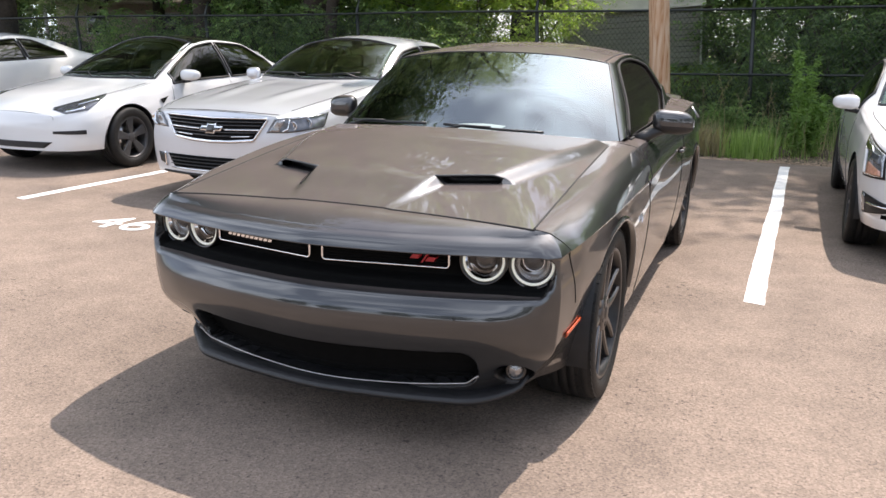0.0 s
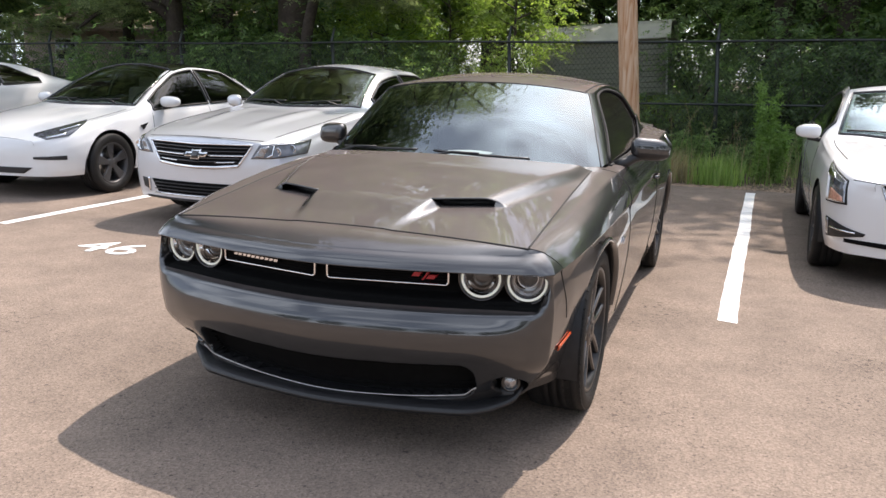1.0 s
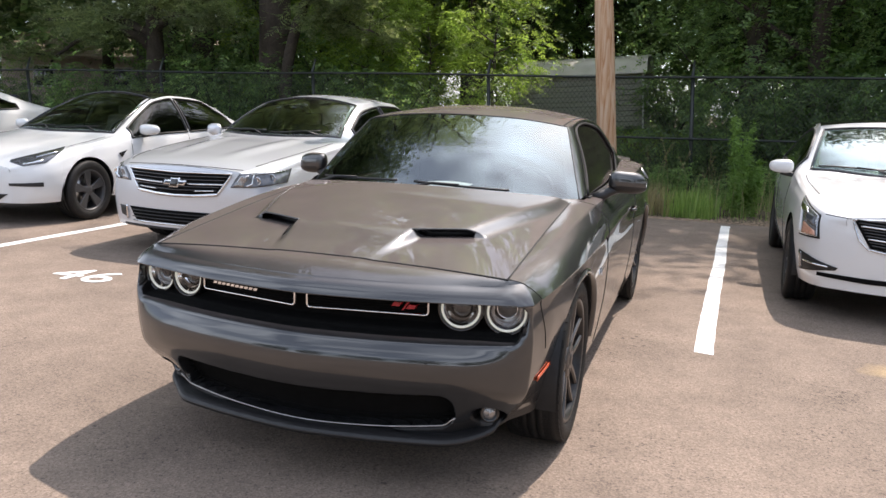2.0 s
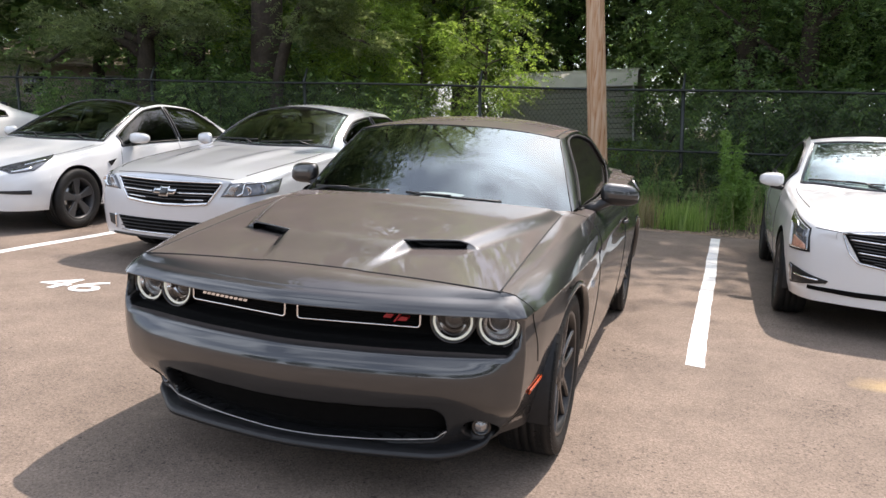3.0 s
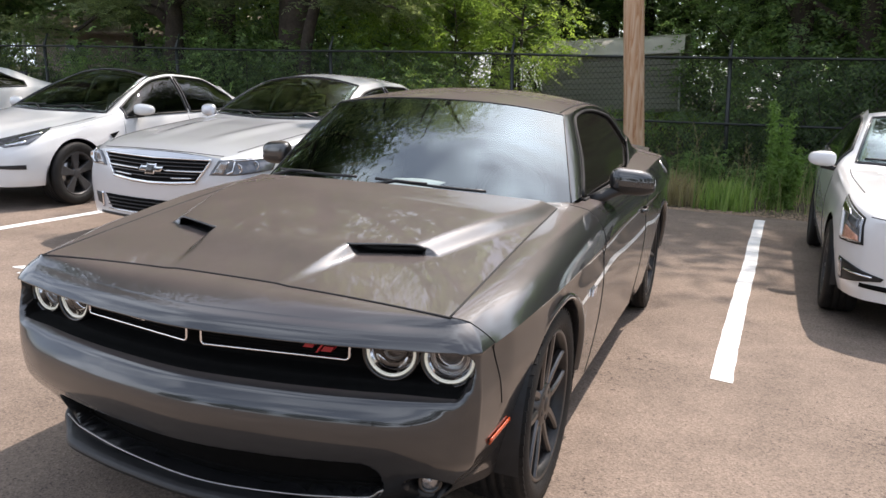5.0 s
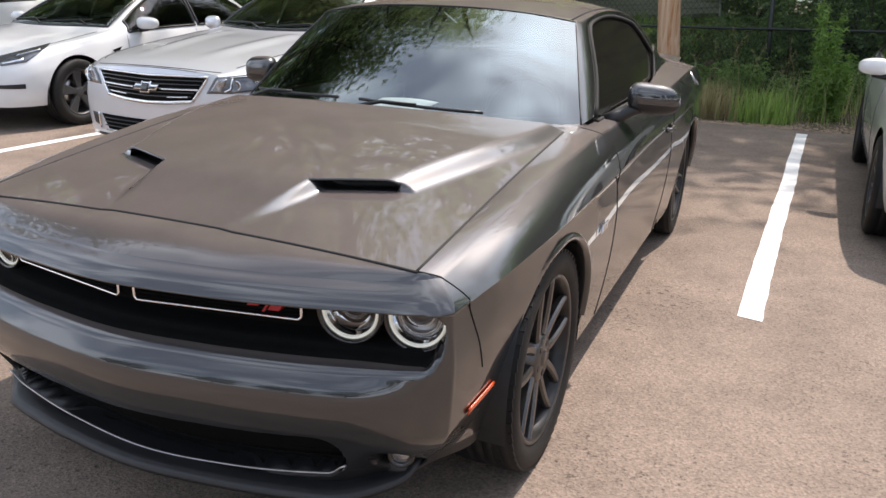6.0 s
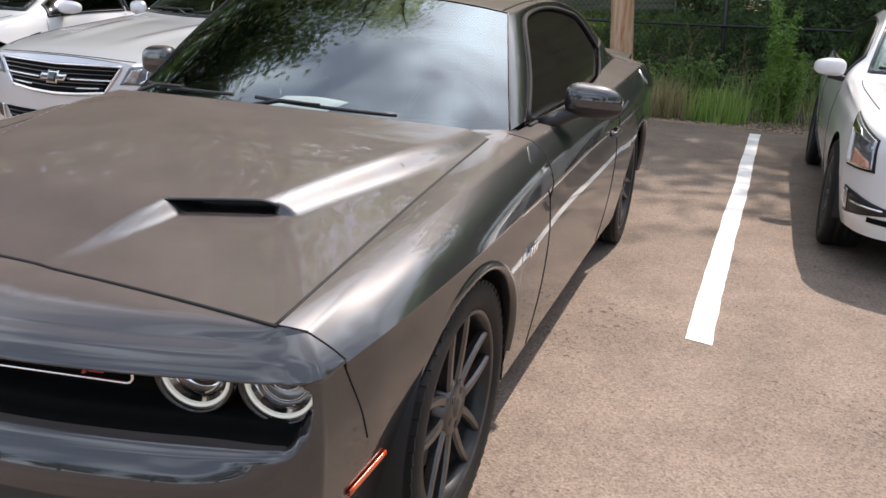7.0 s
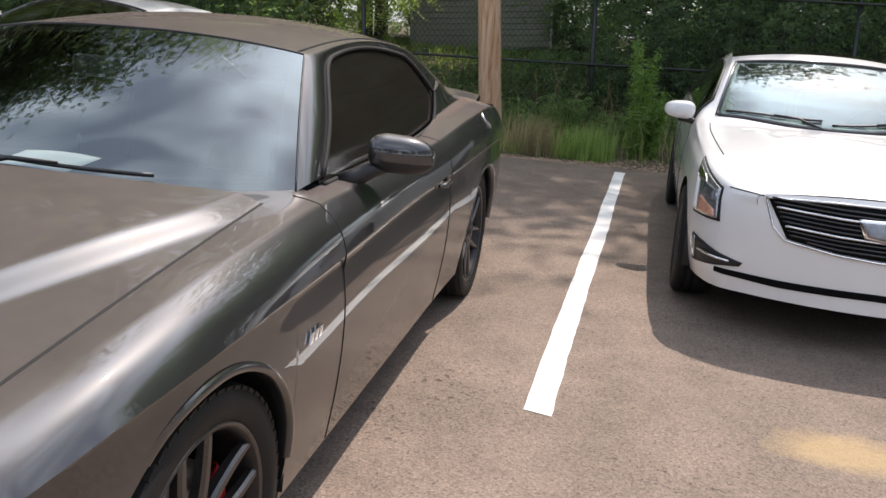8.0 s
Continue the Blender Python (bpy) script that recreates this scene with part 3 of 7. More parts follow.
def box_distance(x, z, cx, cz, hx, hz, r):
    qx, qz = abs(x - cx) - hx + r, abs(z - cz) - hz + r
    return math.hypot(max(qx, 0), max(qz, 0)) + min(max(qx, qz), 0) - r


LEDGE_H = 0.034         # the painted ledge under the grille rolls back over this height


def cavity(x, z):
    return box_distance(x, z, 0, 0.676, 0.838, 0.077, 0.045)


def intake(x, z):
    return box_distance(x, z, 0, 0.312 + 0.03 * (x / 0.6) ** 2, 0.592, 0.082 - 0.012 * (x / 0.6) ** 2, 0.055)


def fog_pocket(x, z):
    return math.hypot((abs(x) - 0.705) * 0.80, z - 0.306) - 0.044


S_END = next(k / 1000 for k in range(1001) if plan_y(k / 1000) >= -0.656)


def on_side(s, z):
    """How far the fender's side lies from the plan line, along its outward direction."""
    x, y, nx, ny = plan(abs(s))
    o = 0.0
    for k in range(6):
        o = (side_x(y + ny * o, z) - x) / max(nx, 0.3)
    return o


end_off = functools.lru_cache(maxsize=None)(lambda z: on_side(S_END, z))


def nose_skin(s, z):
    """The closed outer skin: the front's profile, turning at the corners into the fender's side."""
    x, y, nx, ny = plan(s)
    if abs(s) > S_END:
        o = on_side(s, z)
        return x + nx * o, y + ny * o
    out = nose_out(z) - 0.07 * smooth01(0.42, 0.22, z) * smooth01(0.52, 0.72, abs(s))
    out = lerp(out, end_off(z), smooth01(0.58, S_END, abs(s)))
    return x + nx * out, y + ny * out


@functools.lru_cache(maxsize=None)
def nose_top(a):
    """Upper edge of the skin: level in front, the fender's crest at the sides."""
    z = 0.815
    for k in range(4):
        x, y, nx, ny = plan(max(a, S_END))
        z = crest_z(y + ny * on_side(max(a, S_END), z))
    return z if a >= S_END else lerp(0.815, z, smooth01(0.58, S_END, a))


@functools.lru_cache(maxsize=None)
def nose_point(s, z):
    x, y = nose_skin(s, z)
    c = -cavity(x, z)
    sharp = 0.14 * smooth01(-0.006, 0.007, c)
    t = min(max((c + 0.004) / LEDGE_H, 0.0), 1.0)
    ledge = 0.078 * (1 - math.sqrt(1 - t * t)) + 0.062 * smooth01(LEDGE_H, LEDGE_H + 0.02, c)
    deep = lerp(ledge, sharp, smooth01(0.635, 0.715, z))
    deep += 0.075 * smooth01(0.005, -0.005, intake(x, z))
    deep += 0.10 * smooth01(0.006, -0.006, fog_pocket(x, z))
    return x, y + deep, z


def nose_z(s, v):
    """Rows climb to the header panel in front and to the crest at the corners."""
    if v <= 0.1:
        return lerp(0.215 + 0.05 * smooth01(0.66, 0.90, abs(s)), 0.30, v / 0.1)
    if v <= 0.93:
        return lerp(0.30, 0.785, (v - 0.1) / 0.83)
    return lerp(0.785, nose_top(round(abs(s), 6)), (v - 0.93) / 0.07)


nose_us, nose_vs = span(-1, 1, 460), span(0, 0.1, 12) + span(0.1, 0.93, 150)[1:] + span(0.93, 1, 10)[1:]


def nose_fn(s, v):
    return nose_point(s, nose_z(s, v))


def nose_kind(s, v):
    z = nose_z(s, v)
    x = nose_skin(s, z)[0]
    # The ledge's inner part goes black too: shade put into its colour.
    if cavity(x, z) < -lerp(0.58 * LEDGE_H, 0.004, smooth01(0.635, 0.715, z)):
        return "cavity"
    if intake(x, z) < -0.003:
        return "intake"
    if fog_pocket(x, z) < -0.003:
        return "fog"
    # Past the intake's ends the lip's black stands for shade mirrored in the paint.
    if z < 0.236 + 0.042 * min(abs(x) / 0.6, 1.3) ** 2:
        return "lip"
    return "paint"


kinds = {}


def kept(kind):
    def test(s, v):
        key = (round(s, 5), round(v, 5))
        if key not in kinds:
            kinds[key] = nose_kind(s, v)
        return kinds[key] == kind
    return test


part("front_bumper", sheet(nose_fn, nose_us, nose_vs, keep=kept("paint")), PAINT_GREY, CAR)
surround = part("grille_surround", sheet(nose_fn, nose_us, nose_vs, keep=kept("cavity")), INTAKE_BLACK, CAR, "matte black recessed grille panel with the ledge's shaded inner part coloured black")
lower = part("lower_intake", sheet(nose_fn, nose_us, nose_vs, keep=kept("intake")), INTAKE_BLACK, CAR, "black lower air intake")
part("lower_lip", sheet(nose_fn, nose_us, nose_vs, keep=kept("lip")), BLACK_PLASTIC, CAR, "black lower bumper lip, outer ends black for shade mirrored in the paint")
for sgn in (1, -1):
    part("fog_pocket", sheet(nose_fn, nose_us, nose_vs, keep=lambda s, v: s * sgn > 0 and kept("fog")(s, v)), BLACK_PLASTIC, CAR)


# header panel from the bumper's upper lip back to the hood edge


def header_fn(s, v):
    px, py, pz = nose_point(s, nose_z(s, 1.0))
    a = min(abs(px) * 0.99, HOOD_X)
    tx, ty, tz = math.copysign(a, px), -0.657, hood_z(a, -0.655) - 0.002
    return (lerp(px, tx, v), lerp(py, ty, v), lerp(pz, tz, v) + 0.085 * math.hypot(px - tx, py - ty) * math.sin(math.pi * v))


part("header_panel", sheet(header_fn, span(-S_END, S_END, 140), span(0, 1, 14)), PAINT_GREY, CAR)

# chin splitter
def splitter():
    prof = [(-0.05, 0.242), (0.036, 0.236), (0.054, 0.227), (0.060, 0.215), (0.052, 0.203), (-0.11, 0.200)]

    def fn(s, v):
        i = min(int(v), len(prof) - 2)
        o, z = [lerp(prof[i][k], prof[i + 1][k], v - i) for k in (0, 1)]
        x, y = nose_skin(s, 0.24)
        nx, ny = plan(s)[2:]
        o -= 0.056 * smooth01(0.64, 0.86, abs(s)) * (o > 0)
        return (x + nx * o, y + ny * o, z + 0.060 * smooth01(0.60, 0.88, abs(s)))
    return sheet(fn, span(-0.88, 0.88, 160), span(0, len(prof) - 1, 15))


part("splitter", splitter(), BLACK_PLASTIC, CAR, "black chin splitter")

# ---- cabin of the coupe ----
def shield_low(u):
    return Vector((0.775 * u, 0.475 + 0.30 * abs(u) ** 2.2, 0.99))


def shield_top(u):
    return Vector((0.615 * u, 1.10 + 0.10 * u * u, 1.405 - 0.048 * abs(u) ** 2.5))


def back_top(u):
    return Vector((0.60 * u, 2.60 - 0.10 * u * u, 1.40 - 0.05 * abs(u) ** 2.5))


def back_low(u):
    return Vector((0.66 * u, 3.36 - 0.10 * u * u, 1.10 - 0.02 * u * u))


def shield_fn(u, v):
    p = shield_low(u).lerp(shield_top(u), v)
    return p + Vector((0, -0.55, 0.85)) * (0.022 * math.sin(math.pi * v) * (1 - 0.5 * u * u))


def back_fn(u, v):
    p = back_top(u).lerp(back_low(u), v)
    return p + Vector((0, 0.3, 0.95)) * 0.025 * math.sin(math.pi * v)


def roof_fn(u, v):
    p = shield_top(u).lerp(back_top(u), v)
    return p + Vector((0, 0, 4 * v * (1 - v) * lerp(0.062, 0.045, u * u)))


us = span(-1, 1, 48)
part("windshield", sheet(lambda u, v: shield_fn(u * 0.997, lerp(0.004, 0.995, v)), us, span(0, 1, 20)), GLASS_SHIELD, CAR, "curved windshield mirroring sky and trees")
part("rear_window", thicken(sheet(lambda u, v: back_fn(u * 0.97, v), us, span(0, 1, 12)), -0.005), GLASS_DARK, CAR)
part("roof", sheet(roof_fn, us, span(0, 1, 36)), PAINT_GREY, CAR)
# dark ceramic band behind the glass, and the seal round it
bm = bmesh.new()


def band(u, v):
    return shield_fn(u, v) + Vector((0, 0.5, -0.85)) * 0.006


for u0, u1 in ((-0.992, -0.93), (0.93, 0.992)):
    sheet(lambda u, v: band(u, v), span(u0, u1, 3), span(0.01, 0.985, 16), bm=bm)
sheet(lambda u, v: band(u, v), span(-0.93, 0.93, 30), span(0.01, 0.075, 3), bm=bm)
sheet(lambda u, v: band(u, v), span(-0.93, 0.93, 30), span(0.945, 0.985, 3), bm=bm)
part("ceramic_band", bm, INTAKE_BLACK, CAR, "black ceramic border of the windshield")
bm = bmesh.new()
edge = [shield_fn(-1 + 0.0, v) for v in span(0.0, 1, 14)] + [shield_fn(u, 1.0) for u in span(-1, 1, 30)][1:] + [shield_fn(1, v) for v in span(1, 0.0, 14)][1:]
tube([e + Vector((0, -0.001, 0.0)) for e in edge], 0.0035, 6, bm)
part("windshield_seal", bm, BLACK_PLASTIC, CAR)


# cowl under the wipers, and the painted corners beside it
def cowl(u, v):
    x = HOOD_X * 0.99 * u
    a = Vector((x, hood_rear(x) - 0.01, hood_z(x, hood_rear(x), True) - 0.016))
    return a.lerp(shield_fn(u, 0.0) + Vector((0, 0.01, -0.004)), v)


part("cowl", sheet(cowl, span(-1, 1, 40), span(0, 1, 3)), BLACK_PLASTIC, CAR, "black plastic cowl below the windshield")


def cowl_corner():
    def fn(y, v):
        xo, zo = top_in(y)
        u = min(1.0, ((y - 0.475) / 0.30) ** (1 / 2.2))
        p = shield_fn(u, 0.0)
        return Vector((xo + 0.001, y, zo)).lerp(Vector((min(p.x, xo) - 0.004, y, p.z + 0.004)), v)
    return sheet(fn, span(0.60, 0.82, 12), span(0, 1, 4))


both("cowl_corner", cowl_corner, PAINT_GREY)


def glass_x(y, z):
    """Half-width of the side glass."""
    t = (z - 0.985) / 0.39
    return 0.795 - 0.185 * max(t, 0) ** 1.12 + 0.012 * math.sin(math.pi * min(max(t, 0), 1)) - 0.02 * smooth01(1.6, 2.6, y) * (1 - t)


win_low = curve((0.0, 0.985), (0.45, 0.985), (0.9, 1.02), (1.0, 1.125))
win_low_y = curve((0.0, 0.93), (0.5, 1.62), (0.86, 2.33), (1.0, 2.565))
win_top = curve((0.0, 1.005), (0.10, 1.12), (0.30, 1.325), (0.36, 1.345), (0.6, 1.372), (0.85, 1.335), (1.0, 1.155))
win_top_y = curve((0.0, 0.935), (0.10, 1.085), (0.30, 1.345), (0.36, 1.41), (0.6, 1.79), (0.85, 2.29), (1.0, 2.585))


def side_glass():
    def fn(u, v):
        y, z = lerp(win_low_y(u), win_top_y(u), v), lerp(win_low(u), win_top(u), v)
        return (glass_x(y, z) - 0.012, y, z)
    return thicken(sheet(fn, span(0, 1, 60), span(0, 1, 16)), -0.004)


both("side_window", side_glass, TINT_FILM, "dark tinted side window")


def window_rim():
    pts = []
    for u in span(0, 1, 40):
        y, z = win_top_y(u), win_top(u)
        pts.append((glass_x(y, z) + 0.002, y, z))
    for u in span(1, 0, 40)[1:]:
        y, z = win_low_y(u), win_low(u)
        pts.append((glass_x(y, z) + 0.004, y, z))
    return tube(pts, 0.009, 6)


both("window_seal", window_rim, SEAM, "black rubber window seal")


# pillars and roof rail: one band that follows the window's upper edge outwards to glass and roof
def rail():
    def outer(u):
        if u <= 0.30:
            return shield_fn(1.0, u / 0.30)
        if u <= 0.85:
            return roof_fn(1.0, (u - 0.30) / 0.55)
        return back_fn(1.0, (u - 0.85) / 0.15 * 0.55)

    def fn(u, v):
        y, z = win_top_y(u), win_top(u)
        a = Vector((glass_x(y, z), y, z))
        b = outer(u)
        if u <= 0.02:
            b = shield_fn(1.0, 0.0)
        p = a.lerp(b, v)
        return p + Vector((0.011, 0, 0.009)) * math.sin(math.pi * v)
    return sheet(fn, span(0, 1, 90), span(0, 1, 10), flip=True)


both("pillar", rail, PAINT_GREY)


def sail():
    """The panel behind the side window, down to the haunch."""
    def fn(u, v):
        a = Vector((0, 0, 0))
        y0, z0 = lerp(2.33, 2.565, smooth01(0, 0.45, v)), lerp(0.99, 1.15, smooth01(0, 0.6, v))
        if v > 0.6:
            y0, z0 = lerp(2.565, 2.585, (v - 0.6) / 0.4), lerp(1.15, 1.155, (v - 0.6) / 0.4)
        a = Vector((glass_x(y0, z0), y0, z0))
        t = back_fn(1.0, lerp(1.0, 0.55, v))
        x1, z1 = top_in(lerp(3.12, 2.9, v))
        b = t
        p = a.lerp(b, u)
        foot = top_in(p.y)
        if v < 0.5:
            w = smooth01(0.5, 0.0, v)
            p = p.lerp(Vector((foot[0], p.y, foot[1])), w)
        return p + Vector((0.02, 0, 0.02)) * math.sin(math.pi * u) * math.sin(math.pi * v)
    return sheet(fn, span(0, 1, 30), span(0, 1, 16))


both("sail_panel", sail, PAINT_GREY)


def quarter_trim():
    """Dark inner lining behind the side windows, up to the roof and the rear glass."""
    def fn(u, v):
        y = lerp(2.1, 3.3, u)
        top = roof_fn(0.95, (y - 1.2) / 1.3) if y < 2.5 else back_fn(0.95, (y - 2.5) / 0.80)
        return Vector((0.69, y, 0.93)).lerp(Vector((top.x, y, top.z - 0.02)), v)
    return sheet(fn, span(0, 1, 16), span(0, 1, 4))


both("quarter_trim", quarter_trim, INTERIOR, "black inner quarter lining")


def deck():
    def fn(u, v):
        y = lerp(3.12, 4.02, v)
        x, z = top_in(y)
        return (x * u, y, z + 0.03 * (1 - u * u))
    return sheet(fn, span(-1, 1, 24), span(0, 1, 12))


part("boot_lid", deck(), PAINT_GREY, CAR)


def spoiler():
    bm = bmesh.new()
    prof = [(3.62, 1.02), (3.75, 1.045), (3.90, 1.072), (4.00, 1.09), (4.03, 1.082), (4.0, 1.05), (3.98, 0.98)]

    def fn(u, v):
        i = min(int(v), len(prof) - 2)
        y, z = [lerp(prof[i][k], prof[i + 1][k], v - i) for k in (0, 1)]
        return (0.74 * u, y - 0.22 * abs(u) ** 3, z - 0.03 * abs(u) ** 3)
    sheet(fn, span(-1, 1, 40), span(0, len(prof) - 1, 18), bm=bm)
    return bm


part("spoiler", spoiler(), PAINT_GREY, CAR)


def tail():
    """Rear panel and bumper."""
    def fn(u, v):
        z = lerp(0.25, 1.0, v)
        y = 4.02 + 0.07 * math.sin(math.pi * min(1, v * 1.1)) - 0.10 * abs(u) ** 4
        return (u * side_x(4.0, min(z, 0.95)), y - 0.02, z)
    return sheet(fn, span(-1, 1, 30), span(0, 1, 14))


part("rear_bumper", tail(), PAINT_GREY, CAR)


# floor pan and wheel tubs
def floor_pan(x, z, y0, y1):
    return block((x * 2, y1 - y0, 0.06), (0, (y0 + y1) / 2, z), 0.02)


part("underbody", floor_pan(0.72, 0.25, -0.62, 4.0), BLACK_PLASTIC, CAR)


def tub(yc, r=ARCH_R + 0.012, x0=0.56, x1=0.915, z0=0.16):
    bm = bmesh.new()
    angs = span(-0.25, math.pi + 0.25, 30)
    sheet(lambda a, v: (lerp(x0, x1, v), yc + r * math.cos(a), max(z0, AXLE_Z + r * math.sin(a))), angs, span(0, 1, 3), bm=bm)
    sheet(lambda a, v: (x0, yc + r * v * math.cos(a), max(z0, AXLE_Z + r * v * math.sin(a))), angs, span(0, 1, 4), bm=bm)
    return bm


both("wheel_liner", lambda: tub(0.0), BLACK_PLASTIC)
both("wheel_liner", lambda: tub(WB), BLACK_PLASTIC)


def arch_lip(yc):
    bm = bmesh.new()
    angs = span(0.02, 2.15, 40)
    prof = [(0.003, 0.020), (0.010, 0.012), (0.009, 0.0), (-0.004, -0.006), (-0.03, -0.006)]

    def fn(a, v):
        i = min(int(v), 3)
        o, dr = [lerp(prof[i][k], prof[i + 1][k], v - i) for k in (0, 1)]
        y, z = yc + (ARCH_R + dr) * math.cos(a), AXLE_Z + (ARCH_R + dr) * math.sin(a)
        return (side_x(y, max(z, 0.25)) + (o if o < 0 else o * smooth01(2.15, 1.6, a)), y, z)
    return sheet(fn, angs, span(0, 4, 8), bm=bm)


both("arch_lip", lambda: arch_lip(0.0), PAINT_GREY)
both("arch_lip", lambda: arch_lip(WB), PAINT_GREY)


# ---- wheels ----
def tyre_mesh(r, rim_r, w, grooves=4, sides=72):
    h = w / 2
    prof = [(h * 0.80, rim_r - 0.004), (h * 0.90, rim_r + 0.006), (h * 0.985, lerp(rim_r, r, 0.30)), (h, lerp(rim_r, r, 0.5)), (h * 0.97, lerp(rim_r, r, 0.75)), (h * 0.90, r - 0.012), (h * 0.80, r - 0.003)]
    step = 1.5 * h / (grooves + 1)
    for i in range(grooves):
        c = h * 0.75 - step * (i + 1)
        prof += [(c + 0.006, r), (c + 0.004, r - 0.008), (c - 0.004, r - 0.008), (c - 0.006, r)]
    prof += [(-a, b) for a, b in [(h * 0.80, r - 0.003), (h * 0.90, r - 0.012), (h * 0.97, lerp(rim_r, r, 0.75)), (h, lerp(rim_r, r, 0.5)), (h * 0.9, rim_r + 0.006), (h * 0.8, rim_r - 0.004)]]
    bm = turned(prof, sides=sides)
    bmesh.ops.reverse_faces(bm, faces=bm.faces)
    return bm


def tread_blocks(r, w, n=58):
    """Lugs over both shoulders and the tread's bands, parted by cross grooves."""
    bm = bmesh.new()
    for k in range(n):
        a = k * math.tau / n
        for off, wide, tilt, drop in ((0.40, 0.14, 0.14, 0.0075), (0.235, 0.12, 0.0, 0.003), (-0.235, 0.12, 0.0, 0.003), (-0.40, 0.14, -0.14, 0.0075)):
            sg = 1 if off > 0 else -1
            block((w * wide, 0.0355, 0.009), (off * w, 0, r - drop - 0.002), 0.0, bm, Matrix.Rotation(sg * 0.10, 4, "Z") @ Matrix.Rotation(tilt, 4, "Y"))
            vs = list(bm.verts)[-8:]
            bmesh.ops.rotate(bm, verts=vs, cent=(0, 0, 0), matrix=Matrix.Rotation(a, 3, "X"))
    return bm


def barrel(rim_r, w):
    h = w / 2
    bm = turned([(h * 0.86, rim_r + 0.004), (h * 0.90, rim_r - 0.004), (h * 0.86, rim_r - 0.014), (h * 0.55, rim_r - 0.024), (-h * 0.4, rim_r - 0.03), (-h * 0.85, rim_r - 0.012), (-h * 0.9, rim_r)], sides=72)
    bmesh.ops.reverse_faces(bm, faces=bm.faces)
    return bm


def spoke(r0, r1, x0, x1, a0, a1, w0, w1, d0=0.035, d1=0.022, bm=None):
    """A tapered bar from the hub out to the rim, bevelled on its face."""
    bm = bm or bmesh.new()
    rows = []
    for t in span(0, 1, 8):
        r, a, w, d = lerp(r0, r1, t), lerp(a0, a1, t), lerp(w0, w1, t), lerp(d0, d1, t)
        x = lerp(x0, x1, t)
        c = Vector((0, math.cos(a), math.sin(a)))
        s = Vector((0, -math.sin(a), math.cos(a)))
        rows.append([bm.verts.new(c * r + s * o + Vector((x - dx, 0, 0))) for o, dx in ((-w / 2, d), (-w / 2, 0.008), (-w / 2 + 0.006, 0), (w / 2 - 0.006, 0), (w / 2, 0.008), (w / 2, d))])
    for p, q in zip(rows, rows[1:]):
        for k in range(6):
            bm.faces.new((p[k], p[(k + 1) % 6], q[(k + 1) % 6], q[k]))
    bm.faces.new(rows[0])
    bm.faces.new(rows[-1][::-1])
    bmesh.ops.recalc_face_normals(bm, faces=bm.faces)
    return bm


def coupe_wheel(at, sgn, spin, steer=0.0):
    w = new("wheel")
    w.parent = CAR
    w.matrix_local = Matrix.Translation(at) @ Matrix.Rotation(radians(steer), 4, "Z") @ Matrix.Diagonal((sgn, 1, 1, 1)) @ Matrix.Rotation(spin, 4, "X")
    t = part("tyre", tyre_mesh(0.362, 0.273, 0.245), RUBBER, w)
    tagged(part("tread", tread_blocks(0.362, 0.245), RUBBER, w, smooth=False), kind="stuff")
    part("rim_lip", turned([(0.108, 0.275), (0.112, 0.271), (0.108, 0.263), (0.09, 0.259)], sides=72), RIM_DARK, w)
    part("rim", barrel(0.273, 0.245), RIM_BARREL, w, "dark graphite alloy rim")
    for k in range(5):
        a = k * math.tau / 5
        for o in (-1, 1):
            part("spoke", spoke(0.05, 0.267, 0.088, 0.104, a + o * 0.40, a + o * 0.19, 0.034, 0.024), RIM_DARK, w, smooth=False)
    hub = turned([(0.103, 0.0), (0.103, 0.024), (0.098, 0.028), (0.0975, 0.032), (0.0965, 0.068), (0.088, 0.080), (0.03, 0.085)], sides=32)
    bmesh.ops.reverse_faces(hub, faces=hub.faces)
    part("hub", hub, RIM_DARK, w)
    for k in range(5):
        a = (k + 0.5) * math.tau / 5
        bm = turned([(0.0985, 0.0), (0.0985, 0.011), (0.07, 0.012)], sides=12)
        bmesh.ops.translate(bm, vec=(0, 0.050 * math.cos(a), 0.050 * math.sin(a)), verts=bm.verts)
        part("lug_nut", bm, BLACK_PLASTIC, w, smooth=False)
    part("brake_disc", turned([(0.0, 0.05), (0.03, 0.06), (0.03, 0.178), (0.005, 0.178), (0.005, 0.05)], sides=48), STEEL, w)
    return w


def caliper(at, sgn):
    bm = bmesh.new()
    angs = span(-0.42, 0.42, 10)
    prof = [(0.0, 0.115), (0.055, 0.118), (0.062, 0.135), (0.062, 0.178), (0.052, 0.192), (0.0, 0.194)]

    def fn(a, v):
        i = min(int(v), len(prof) - 2)
        x, r = [lerp(prof[i][k], prof[i + 1][k], v - i) for k in (0, 1)]
        return (sgn * x, r * math.cos(a), r * math.sin(a))
    sheet(fn, angs, span(0, 5, 10), bm=bm)
    bmesh.ops.holes_fill(bm, edges=list(bm.edges), sides=40)
    ob = part("caliper", bm, CALIPER_RED, CAR, "red painted brake caliper")
    ob.matrix_local = Matrix.Translation(at) @ Matrix.Rotation(math.pi, 4, "X")
    return ob


for sgn in (1, -1):
    coupe_wheel((sgn * 0.803, 0, AXLE_Z), sgn, 0.35, -0.3)
    coupe_wheel((sgn * 0.803, WB, AXLE_Z), sgn, 0.9)
    for y in (0, WB):
        ob = caliper((sgn * 0.803, y, AXLE_Z), sgn)
        ob.matrix_local = Matrix.Translation((sgn * 0.805, y, AXLE_Z)) @ Matrix.Rotation(math.pi * (1.0 if y else 0.0) + 0.25, 4, "X")


